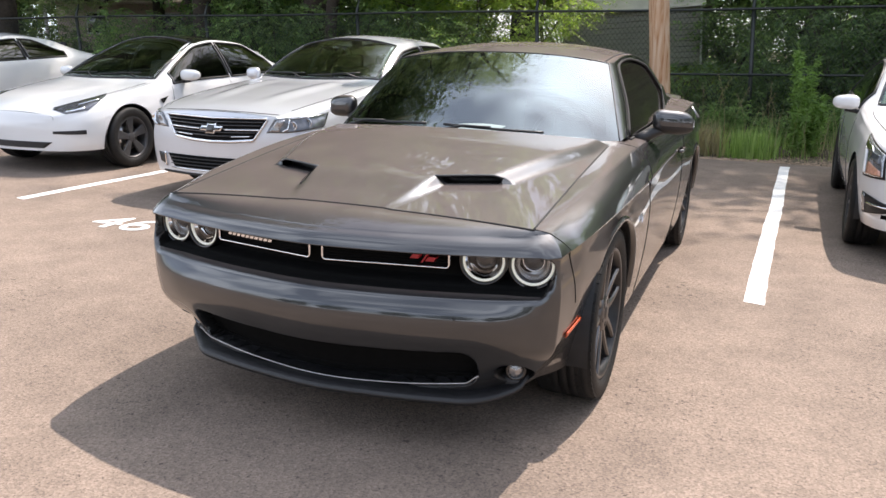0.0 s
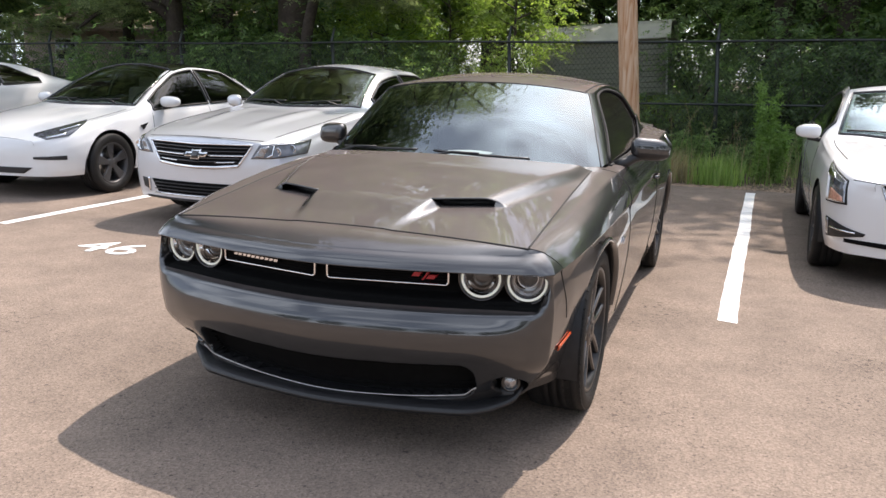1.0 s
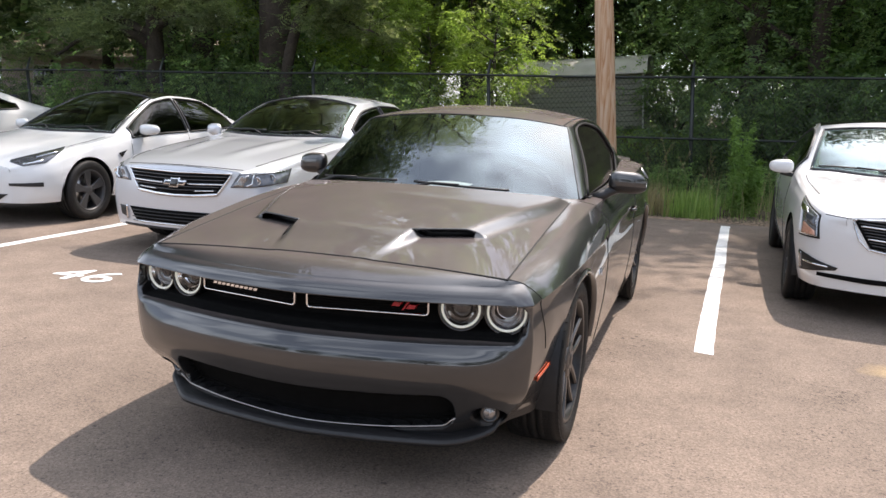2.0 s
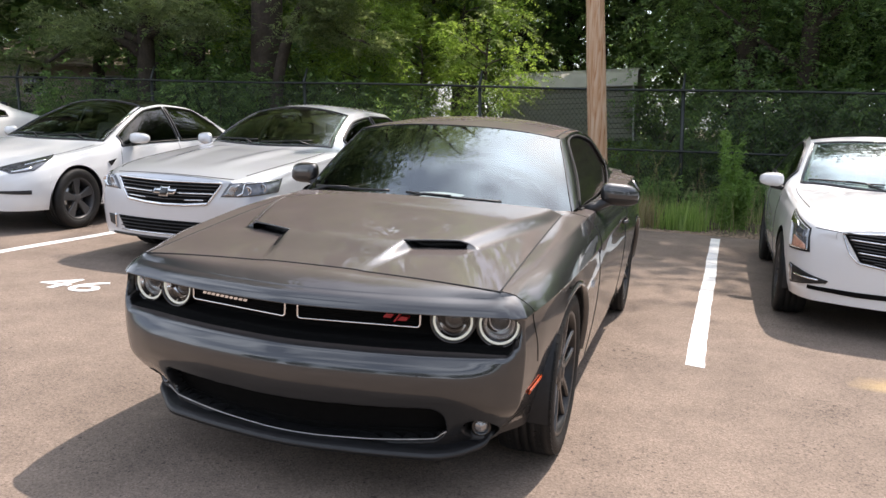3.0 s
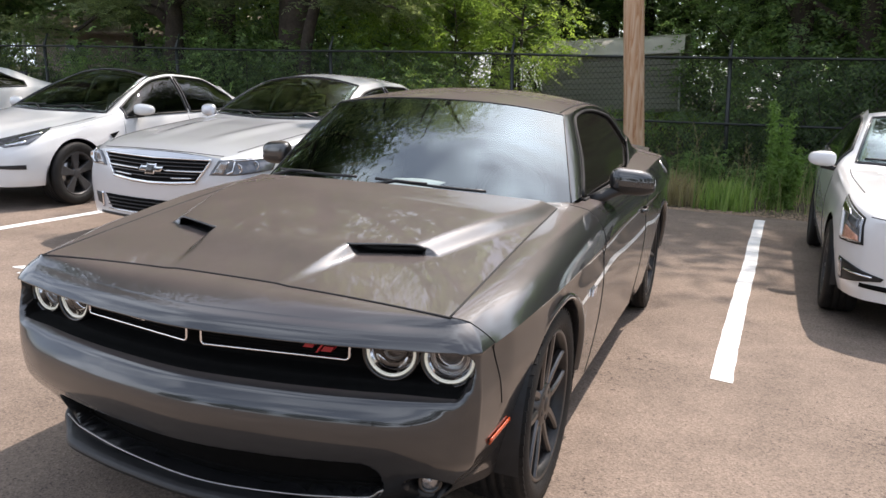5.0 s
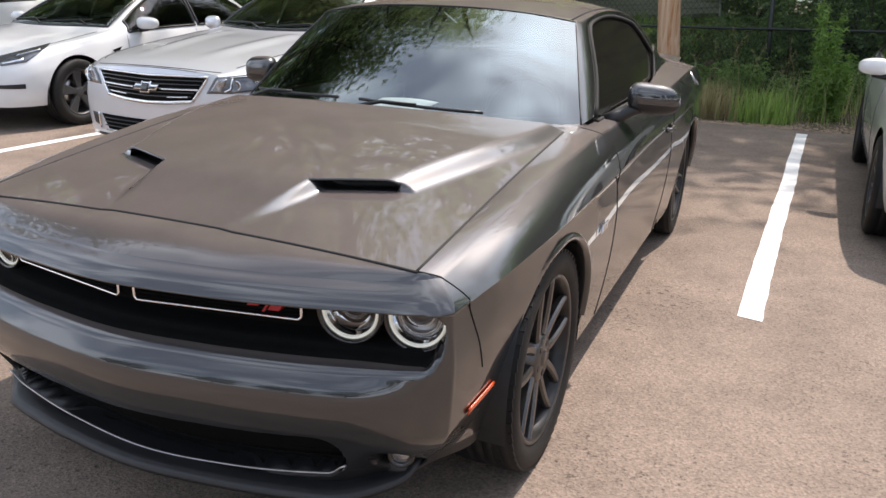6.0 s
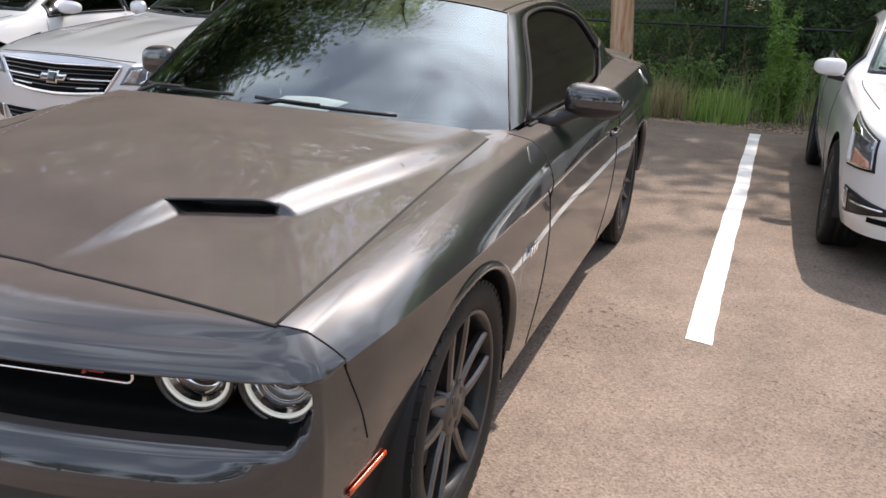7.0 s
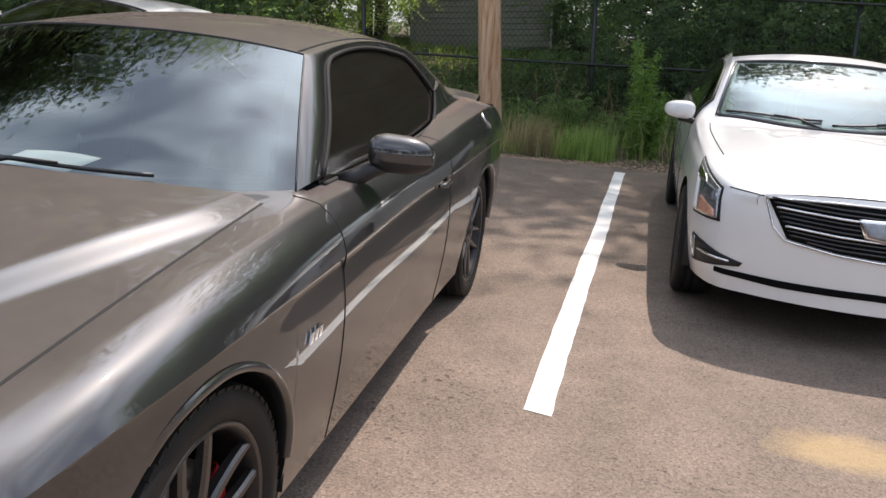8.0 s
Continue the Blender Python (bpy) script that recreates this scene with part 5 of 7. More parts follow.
    def window(self, y0, y1, v0, v1, mat=None, lean0=0.0, lean1=0.0, out=0.004):
        """A side pane by its span in y and in the height of the cabin's side; both sides. v1 may be a function of y."""
        for sg in (1, -1):
            def fn(u, v):
                ya, yb = y0 + lean0 * v, y1 + lean1 * v
                y = lerp(ya, yb, u)
                vv = lerp(v0, v1(y) if callable(v1) else v1, v)
                p = self.cabin(y, vv) + Vector((out, 0, 0))
                return Vector((sg * p.x, p.y, p.z))
            ob = part("side_window", thicken(sheet(fn, span(0, 1, 24), span(0, 1, 10), flip=sg < 0), -0.003), mat or GLASS_SIDE, self.ob)
            pts = [fn(u, 0) for u in span(0, 1, 20)] + [fn(1, v) for v in span(0, 1, 10)][1:] + [fn(u, 1) for u in span(1, 0, 20)][1:] + [fn(0, v) for v in span(1, 0, 10)][1:-1]
            part("seal", tube(pts, 0.013, 6, closed=True), BLACK_PLASTIC, ob)

    def cast(self, x, z, way):
        """The body's surface point under (x, z) of the front view, seen along way."""
        w = Vector(way).normalized()
        at, n, _, _ = self.bvh.ray_cast(Vector((x, self.nose, z)) - w * 2.0, w)
        if at is None:
            at, n, _, _ = self.bvh.find_nearest(Vector((x, self.nose + 0.1, z)))
        return at, n

    def applique(self, name, low, high, mat, parent=None, way=(0, 1, 0), out=0.006, n=20, m=8, label="", mirror=False, depth=0.010):
        """A panel laid on the body: low and high are rows of (x, z) corners of its lower and upper edge."""
        res = []
        for sg in ((1, -1) if mirror else (1,)):
            def edge(rows, t):
                i = min(int(t * (len(rows) - 1)), len(rows) - 2)
                f = t * (len(rows) - 1) - i
                return lerp(rows[i][0], rows[i + 1][0], f), lerp(rows[i][1], rows[i + 1][1], f)

            def fn(u, v):
                a, b = edge(low, u), edge(high, u)
                x, z = lerp(a[0], b[0], v), lerp(a[1], b[1], v)
                at, nn = self.cast(sg * x, z, (sg * way[0], way[1], way[2]))
                at = at.copy()
                at.y -= out
                at.x += sg * out * abs(way[0])
                return at
            bm = sheet(fn, span(0, 1, n), span(0, 1, m), flip=sg < 0)
            bmesh.ops.recalc_face_normals(bm, faces=bm.faces)
            back = bm.copy()
            res.append(part(name, thicken(bm, depth), mat, parent or self.ob, label))
            back.free()
        return res

    def strip(self, name, pts, radius, mat, parent=None, way=(0, 1, 0), mirror=False, out=0.004, label=""):
        res = []
        for sg in ((1, -1) if mirror else (1,)):
            line = []
            for a, b in zip(pts, pts[1:]):
                for t in span(0, 1, 8)[:-1]:
                    line.append((lerp(a[0], b[0], t), lerp(a[1], b[1], t)))
            line.append(pts[-1])
            out_pts = []
            for x, z in line:
                at, _ = self.cast(sg * x, z, (sg * way[0], way[1], way[2]))
                out_pts.append(at + Vector((sg * out * abs(way[0]), -out, 0)))
            res.append(part(name, tube(out_pts, radius, 8), mat, parent or self.ob, label))
        return res

    def wheels(self, r, w, make, x):
        for sg in (1, -1):
            for y in (0.0, self.wb):
                ob = new("wheel")
                ob.parent = self.ob
                ob.matrix_local = Matrix.Translation((sg * x, y, r)) @ Matrix.Diagonal((sg, 1, 1, 1)) @ Matrix.Rotation(0.4 + y, 4, "X")
                make(ob, r, w)

    def mirrors(self, y, z, x, size=(0.11, 0.06, 0.075), mat=None):
        for sg in (1, -1):
            m = new("mirror")
            m.parent = self.ob
            bm = bmesh.new()
            bmesh.ops.create_uvsphere(bm, u_segments=24, v_segments=14, radius=1.0)
            for v in bm.verts:
                a, b, c = v.co
                v.co = Vector((sg * (x + size[0] * math.copysign(abs(a) ** 0.75, a)), y + size[1] * b + 0.03 * a, z + size[2] * math.copysign(abs(c) ** 0.7, c) * (1 - 0.15 * a)))
            if sg < 0:
                bmesh.ops.reverse_faces(bm, faces=bm.faces)
            part("shell", bm, mat or self.paint, m)
            part("arm", tube([(sg * (x - 0.20), y + 0.02, z - 0.085), (sg * (x - 0.10), y + 0.01, z - 0.075), (sg * x, y, z - 0.055)], [0.028, 0.022, 0.025], 8), BLACK_PLASTIC, m)

    def seam(self, y, z0, z1, lean=0.0):
        """A door gap down both sides."""
        for sg in (1, -1):
            pts = []
            for t in span(0, 1, 14):
                yy = y + lean * t
                z = lerp(z0, z1, t)
                lo, hi = self.low(yy), self.belt(yy)
                p = self.side(yy, (z - lo) / (hi - lo))
                pts.append((sg * (p.x - 0.001), p.y, p.z))
            part("door_gap", tube(pts, 0.0035, 5), SEAM, self.ob)

    def cabin_inside(self, y_dash, y_seat, z=0.95, seat_mat=None):
        w = self.width(y_seat) * 0.74
        bm = sheet(lambda u, v: Vector((w * u, lerp(y_dash - 0.05, y_dash + 0.55, v), lerp(z, z - 0.10, v * v) - 0.03 * u * u)), span(-1, 1, 10), span(0, 1, 5))
        part("dashboard", bm, INTERIOR, self.ob)
        for y in (y_seat, y_seat + 0.9):
            for x in (0.36, -0.36):
                s = new("seat")
                s.parent = self.ob
                part("backrest", block((0.50, 0.16, 0.60), (x, y + 0.28, 0.84), 0.06, turn=Matrix.Rotation(-0.25, 4, "X")), seat_mat or INTERIOR, s)
                part("headrest", block((0.26, 0.10, 0.18), (x, y + 0.40, 1.18), 0.04), seat_mat or INTERIOR, s)
                part("cushion", block((0.50, 0.50, 0.16), (x, y, 0.50), 0.05), seat_mat or INTERIOR, s)
        part("steering_wheel", tube([(0.37 + 0.18 * math.cos(a), y_dash + 0.62 + 0.07 * math.sin(a), 0.93 + 0.165 * math.sin(a)) for a in span(0, math.tau, 24)[:-1]], 0.014, 6, closed=True), INTERIOR, self.ob)
        part("cabin_floor", block((1.5, 2.6, 0.04), (0, y_seat + 0.3, 0.40), 0.01), INTERIOR, self.ob)


def blade_wheel(n, face, width0, width1, hole=0.0):
    def make(ob, r, w):
        rim_r = r * 0.69
        part("tyre", tyre_mesh(r, rim_r, w, 3, 56), RUBBER, ob)
        part("rim", barrel(rim_r, w), face, ob)
        h = w / 2
        for k in range(n):
            a = k * math.tau / n
            part("spoke", spoke(0.04, rim_r - 0.006, h * 0.72, h * 0.80, a, a, width0, width1, 0.03, 0.02), face, ob, smooth=False)
        part("hub", turned([(h * 0.76, 0.0), (h * 0.75, 0.03), (h * 0.70, 0.06), (h * 0.4, 0.065)], sides=24), face, ob)
        part("brake_disc", turned([(0.0, 0.04), (0.02, 0.05), (0.02, r * 0.45), (0.0, r * 0.45)], sides=36), STEEL, ob)
    return make


# white electric saloon
EV = thing("electric_saloon", pose(-7.53, 7.30, 0) @ Matrix.Scale(1.025, 4), "glossy white electric saloon with a black glass roof", "car", "cars beside the coupe")
ev = Saloon(EV, PAINT_WHITE, 2.875, 0.375, 0.335,
            width=curve((-0.76, 0.60), (-0.72, 0.70), (-0.62, 0.80), (-0.45, 0.875), (-0.2, 0.91), (0.2, 0.925), (2.0, 0.925), (3.2, 0.91), (3.7, 0.82), (3.85, 0.70)),
            belt=curve((-0.76, 0.56), (-0.6, 0.64), (-0.3, 0.745), (0.0, 0.80), (0.5, 0.875), (1.0, 0.91), (2.0, 0.935), (3.0, 0.985), (3.85, 1.0)),
            top=curve((-0.76, 0.64), (-0.65, 0.71), (-0.45, 0.775), (0.0, 0.865), (0.35, 0.93), (0.50, 0.975), (0.95, 1.225), (1.35, 1.405), (1.7, 1.462), (2.1, 1.465), (2.7, 1.39), (3.2, 1.23), (3.55, 1.10), (3.85, 1.06)),
            edge_x=curve((-0.76, 0.50), (-0.6, 0.66), (-0.3, 0.74), (0.3, 0.765), (0.66, 0.75), (1.1, 0.655), (1.5, 0.585), (2.1, 0.56), (2.7, 0.57), (3.2, 0.63), (3.85, 0.60)),
            edge_z=curve((-0.76, 0.615), (-0.6, 0.69), (-0.3, 0.78), (0.3, 0.887), (0.66, 0.95), (1.1, 1.18), (1.5, 1.36), (1.9, 1.412), (2.4, 1.385), (2.9, 1.245), (3.3, 1.07), (3.85, 1.02)),
            nose=-0.76, tail=3.85, bulge=0.085)
ev.build(lambda y, v: 0.85 < y < 2.9 and 0.12 < v < 0.89 - 0.46 * smooth01(2.4, 2.95, y) and y > 0.84 + 0.06 * v, lambda y, u: 0.52 + 0.16 * u * u < y < 1.5 and abs(u) < 0.90, GLOSS_BLACK, 1.52, 3.2)
ev.shield(lambda u: 0.44 + 0.18 * u * u, lambda u: 1.52, 0.95)
ev.wipers(lambda u: 0.44 + 0.18 * u * u, lambda u: 1.52)
ev.hood_seams(-0.62, 0.45)
ev.window(0.76, 1.85, 0.05, lambda y: 0.93, lean0=0.06)
ev.window(1.90, 2.98, 0.05, lambda y: lerp(0.93, 0.55, smooth01(2.5, 3.0, y)), lean1=-0.12)
ev.cabin_inside(0.55, 1.75, 0.93, INTERIOR_LIGHT)
ev.mirrors(0.93, 1.0, 0.99, (0.115, 0.07, 0.065))
ev.wheels(0.335, 0.235, blade_wheel(5, RIM_GREY, 0.05, 0.115), 0.805)
ev.applique("headlamp", [(0.56, 0.668), (0.74, 0.634), (1.05, 0.668), (1.31, 0.80)], [(0.58, 0.69), (0.78, 0.728), (1.05, 0.775), (1.33, 0.822)], LAMP_SMOKE, way=(-1, 1, 0), mirror=True, n=24, m=10, label="slim swept headlamp with a smoked housing")
ev.applique("lamp_reflector", [(0.74, 0.652), (1.02, 0.684)], [(0.76, 0.672), (1.02, 0.712)], LAMP_SILVER, way=(-1, 1, 0), mirror=True, n=8, m=3, out=0.011)
ev.applique("lamp_reflector", [(0.92, 0.722), (1.22, 0.778)], [(0.94, 0.738), (1.22, 0.792)], LAMP_SILVER, way=(-1, 1, 0), mirror=True, n=8, m=3, out=0.011)
ev.applique("lower_intake", [(-0.44, 0.27), (0.44, 0.27)], [(-0.54, 0.335), (0.54, 0.335)], BLACK_PLASTIC, label="black lower air intake")
ev.applique("fog_slot", [(0.55, 0.424), (0.90, 0.418)], [(0.55, 0.450), (0.90, 0.464)], BLACK_PLASTIC, way=(-0.4, 1, 0), mirror=True)
ev.seam(0.66, 0.30, 0.87, 0.06)
ev.seam(1.84, 0.30, 0.92)

for sg in (1, -1):
    # small dark camera trim on the fender
    tri = [(0.46, 0.735), (0.60, 0.765), (0.50, 0.685)]
    bm = bmesh.new()
    vs_ = []
    for y, z in tri:
        lo, hi = ev.low(y), ev.belt(y)
        p = ev.side(y, (z - lo) / (hi - lo))
        vs_.append(bm.verts.new((sg * (p.x + 0.006), p.y, p.z)))
    f_ = bm.faces.new(vs_)
    bmesh.ops.recalc_face_normals(bm, faces=bm.faces)
    part("camera_trim", thicken(bm, 0.008), GLOSS_BLACK, EV, smooth=False)

# silver saloon
SILVER = thing("silver_saloon", pose(-4.39, 6.92, 0) @ Matrix.Scale(1.025, 4), "silver four-door saloon with a dark chrome-framed grille", "car", "cars beside the coupe")
im = Saloon(SILVER, PAINT_SILVER, 2.84, 0.385, 0.345,
            width=curve((-0.88, 0.66), (-0.84, 0.76), (-0.72, 0.84), (-0.5, 0.89), (-0.2, 0.915), (0.3, 0.927), (2.4, 0.927), (3.5, 0.90), (4.13, 0.78)),
            belt=curve((-0.88, 0.70), (-0.6, 0.77), (-0.2, 0.84), (0.3, 0.90), (0.9, 0.94), (2.0, 0.97), (3.0, 1.02), (4.13, 1.02)),
            top=curve((-0.88, 0.81), (-0.75, 0.86), (-0.4, 0.918), (0.1, 0.982), (0.50, 1.02), (0.62, 1.045), (1.0, 1.25), (1.45, 1.44), (1.9, 1.495), (2.4, 1.49), (2.9, 1.40), (3.4, 1.22), (3.7, 1.14), (4.13, 1.10)),
            edge_x=curve((-0.88, 0.60), (-0.6, 0.72), (0.0, 0.775), (0.5, 0.78), (0.85, 0.75), (1.2, 0.66), (1.55, 0.60), (2.2, 0.585), (2.9, 0.59), (3.4, 0.66), (4.13, 0.66)),
            edge_z=curve((-0.88, 0.785), (-0.6, 0.852), (0.0, 0.93), (0.5, 0.985), (0.85, 1.03), (1.2, 1.22), (1.55, 1.375), (2.0, 1.43), (2.5, 1.42), (3.0, 1.30), (3.4, 1.14), (4.13, 1.06)),
            nose=-0.88, tail=4.13, bulge=0.10, ridge=(0.30, 0.018))
im.build(lambda y, v: 1.0 < y < 3.0 and 0.12 < v < 0.82 - 0.42 * smooth01(2.45, 3.05, y) and y > 1.08 + 0.06 * v, lambda y, u: 0.66 + 0.2 * u * u < y < 1.5 and abs(u) < 0.90)
im.shield(lambda u: 0.60 + 0.24 * u * u, lambda u: 1.53 - 0.03 * (1 - u * u), 0.95)
im.window(1.02, 1.95, 0.06, lambda y: 0.86, lean0=0.06)
im.window(2.02, 3.05, 0.07, lambda y: lerp(0.88, 0.5, smooth01(2.55, 3.1, y)), lean1=-0.1)
im.cabin_inside(0.70, 1.85, 1.0)
im.mirrors(1.05, 1.06, 0.98, (0.105, 0.06, 0.065))
im.wheels(0.345, 0.235, blade_wheel(10, STEEL, 0.03, 0.035), 0.81)
IM_LOW, IM_TOP = (lambda u: 0.60 + 0.24 * u * u), (lambda u: 1.53 - 0.03 * (1 - u * u))
im.wipers(IM_LOW, IM_TOP)
im.hood_seams(-0.72, 0.60, front=[(-0.60, 0.800), (-0.3, 0.812), (0.0, 0.816), (0.3, 0.812), (0.60, 0.800)])
gr = im.applique("grille", [(-0.40, 0.592), (-0.2, 0.572), (0.0, 0.565), (0.2, 0.572), (0.40, 0.592)], [(-0.525, 0.765), (0.0, 0.752), (0.525, 0.765)], INTAKE_BLACK, n=32, label="black grille with bright bars and frame")[0]
im.strip("grille_frame", [(-0.41, 0.583), (-0.2, 0.563), (0.0, 0.556), (0.2, 0.563), (0.41, 0.583)], 0.016, CHROME, gr, out=0.006)
im.strip("grille_frame", [(-0.41, 0.583), (-0.535, 0.770), (0.0, 0.758), (0.535, 0.770), (0.41, 0.583)], 0.009, CHROME, gr, out=0.008)
for k in range(5):
    z = 0.610 + 0.030 * k
    hw = lerp(0.405, 0.50, k / 4)
    im.strip("grille_bar", [(-hw, z + 0.008), (0, z - 0.004), (hw, z + 0.008)], 0.0055, GLOSS_BLACK, gr, out=0.012)
for sg in (1, -1):
    im.strip("grille_bar", [(sg * 0.13, 0.662), (sg * 0.47, 0.672)], 0.0065, CHROME, gr, out=0.016)
    im.strip("grille_bar", [(sg * 0.20, 0.606), (sg * 0.38, 0.616)], 0.0050, CHROME, gr, out=0.016)
# emblem as a bright rim round a dark filling
for grow, out, mat, lab in ((0.0, 0.022, CHROME, "plain bright cross-shaped emblem"), (0.013, 0.032, GLOSS_BLACK, "dark emblem filling")):
    im.applique("emblem", [(-0.120 + grow, 0.648 + grow), (0.100 - grow, 0.648 + grow)], [(-0.100 + grow, 0.692 - grow), (0.120 - grow, 0.692 - grow)], mat, gr, out=out, n=8, m=3, label=lab)
    im.applique("emblem", [(-0.052 + grow, 0.625 + grow), (0.040 - grow, 0.625 + grow)], [(-0.040 + grow, 0.714 - grow), (0.052 - grow, 0.714 - grow)], mat, gr, out=out + 0.001, n=6, m=3)
WAY = (-0.8, 1, 0)
hl = im.applique("headlamp", [(0.49, 0.650), (0.70, 0.655), (1.14, 0.692)], [(0.585, 0.772), (0.85, 0.790), (1.21, 0.810)], LAMP_SMOKE, way=WAY, mirror=True, n=26, m=10, label="clear headlamp with dark housing")
for h, sg in zip(hl, (1, -1)):
    for x, z in ((0.79, 0.715), (0.96, 0.735)):
        at, _ = im.cast(sg * x, z, (-0.8 * sg, 1, 0))
        bm = facing([(-0.004, 0.036), (-0.008, 0.031), (0.004, 0.025), (0.0, 0.0)], 24)
        bmesh.ops.translate(bm, vec=at + Vector((0, -0.014, 0)), verts=bm.verts)
        part("projector", bm, LAMP_SILVER, h)
im.applique("turn_lamp", [(0.52, 0.662), (0.62, 0.664)], [(0.60, 0.758), (0.69, 0.764)], LAMP_CLEAR, way=WAY, mirror=True, n=5, m=6, out=0.011)
im.strip("lamp_strip", [(0.66, 0.668), (0.72, 0.69), (0.74, 0.765)], 0.007, LAMP_SILVER, way=WAY, mirror=True, out=0.014)
im.strip("lamp_strip", [(0.72, 0.772), (1.16, 0.796)], 0.005, LAMP_SILVER, way=WAY, mirror=True, out=0.014)
im.applique("lower_intake", [(-0.46, 0.302), (0.46, 0.302)], [(-0.54, 0.418), (0.54, 0.418)], INTAKE_BLACK, n=24, label="black lower intake")
for z in (0.33, 0.36, 0.39):
    im.strip("slat", [(-0.50, z), (0.50, z)], 0.005, BLACK_PLASTIC, out=0.010)
im.strip("intake_trim", [(-0.50, 0.292), (0.50, 0.292)], 0.007, CHROME, out=0.006)
for sg in (1, -1):
    im.applique("fog_slot", [(sg * 0.585, 0.315), (sg * 0.66, 0.335)], [(sg * 0.60, 0.415), (sg * 0.68, 0.42)], BLACK_PLASTIC, n=6, m=4)
    im.strip("intake_trim", [(sg * 0.57, 0.30), (sg * 0.575, 0.425)], 0.011, CHROME, out=0.008)
im.applique("lower_lip", [(-0.62, 0.240), (0.62, 0.240)], [(-0.62, 0.262), (0.62, 0.262)], BLACK_PLASTIC, n=24, label="black lower lip")
im.seam(0.80, 0.30, 0.93, 0.05)

# pearl white coupe
PEARL = thing("white_coupe", pose(1.73, 6.90, 0, 0, 0, -1.4), "pearl white two-door luxury coupe with a shield-shaped dark grille", "car", "cars beside the coupe")
cd = Saloon(PEARL, PAINT_PEARL, 2.775, 0.372, 0.33,
            width=curve((-0.72, 0.62), (-0.68, 0.73), (-0.55, 0.83), (-0.35, 0.885), (-0.1, 0.91), (0.4, 0.92), (2.2, 0.92), (3.2, 0.90), (3.86, 0.76)),
            belt=curve((-0.72, 0.705), (-0.5, 0.79), (-0.2, 0.858), (0.2, 0.895), (0.8, 0.93), (2.0, 0.98), (3.0, 1.02), (3.86, 1.0)),
            top=curve((-0.72, 0.80), (-0.6, 0.835), (-0.3, 0.892), (0.2, 0.95), (0.55, 0.972), (0.68, 0.98), (0.80, 1.035), (1.10, 1.225), (1.42, 1.402), (1.8, 1.468), (2.2, 1.468), (2.7, 1.37), (3.1, 1.21), (3.4, 1.12), (3.86, 1.06)),
            edge_x=curve((-0.72, 0.56), (-0.5, 0.70), (0.0, 0.77), (0.5, 0.79), (0.86, 0.77), (1.15, 0.70), (1.45, 0.635), (2.0, 0.605), (2.7, 0.61), (3.2, 0.67), (3.86, 0.64)),
            edge_z=curve((-0.72, 0.77), (-0.5, 0.828), (-0.2, 0.885), (0.0, 0.905), (0.5, 0.945), (0.86, 0.985), (1.15, 1.185), (1.45, 1.358), (1.9, 1.42), (2.4, 1.39), (2.8, 1.25), (3.2, 1.09), (3.86, 1.03)),
            nose=-0.72, tail=3.86, bulge=0.11, ridge=(0.40, 0.022))
cd.build(lambda y, v: 0.95 < y < 2.7 and 0.12 < v < 0.82 - 0.45 * smooth01(2.1, 2.75, y) and y > 1.06 + 0.06 * v, lambda y, u: 0.76 + 0.18 * u * u < y < 1.40 and abs(u) < 0.90, GLOSS_BLACK, 1.62, 2.3)
cd.shield(lambda u: 0.70 + 0.20 * u * u, lambda u: 1.43 - 0.03 * (1 - u * u), 0.95, mat=GLASS_SHIELD)
cd.window(1.0, 2.75, 0.06, lambda y: lerp(0.86, 0.45, smooth01(2.2, 2.8, y)), lean0=0.06, lean1=-0.12)
cd.cabin_inside(0.68, 1.75, 0.95, INTERIOR_LIGHT)
cd.mirrors(0.98, 1.02, 0.97, (0.105, 0.06, 0.062))
cd.wheels(0.33, 0.235, blade_wheel(10, RIM_GREY, 0.03, 0.035), 0.80)
CD_LOW, CD_TOP = (lambda u: 0.70 + 0.20 * u * u), (lambda u: 1.43 - 0.03 * (1 - u * u))
cd.wipers(CD_LOW, CD_TOP)
cd.hood_seams(-0.22, 0.72, 0.985, front=[(0.72, 0.772), (0.60, 0.765), (0.56, 0.762)])
cd.strip("hood_gap", [(-0.72, 0.772), (-0.60, 0.765), (-0.56, 0.762)], 0.0035, SEAM, out=0.001)
gr = cd.applique("grille", [(-0.43, 0.567), (-0.2, 0.533), (0.0, 0.522), (0.2, 0.533), (0.43, 0.567)], [(-0.54, 0.752), (-0.25, 0.765), (0.0, 0.768), (0.25, 0.765), (0.54, 0.752)], INTAKE_BLACK, n=32, m=14, label="dark shield grille with bright bars")[0]
cd.strip("grille_frame", [(-0.44, 0.558), (-0.2, 0.524), (0.0, 0.512), (0.2, 0.524), (0.44, 0.558), (0.50, 0.62), (0.552, 0.758)], 0.007, CHROME, gr, out=0.006)
cd.strip("grille_frame", [(-0.44, 0.558), (-0.50, 0.62), (-0.552, 0.758), (-0.25, 0.772), (0.0, 0.775), (0.25, 0.772), (0.552, 0.758)], 0.006, CHROME, gr, out=0.006)
for i in range(10):
    z = 0.548 + i * 0.0215
    hw = lerp(0.41, 0.525, i / 9)
    if i == 0:
        hw = 0.34
    bright = i in (3, 7)
    cd.strip("grille_bar", [(-hw, z + 0.020), (-0.2, z + 0.004), (0, z), (0.2, z + 0.004), (hw, z + 0.020)], 0.0065 if bright else 0.0055, CHROME if bright else GLOSS_BLACK, gr, out=0.014 if bright else 0.010)
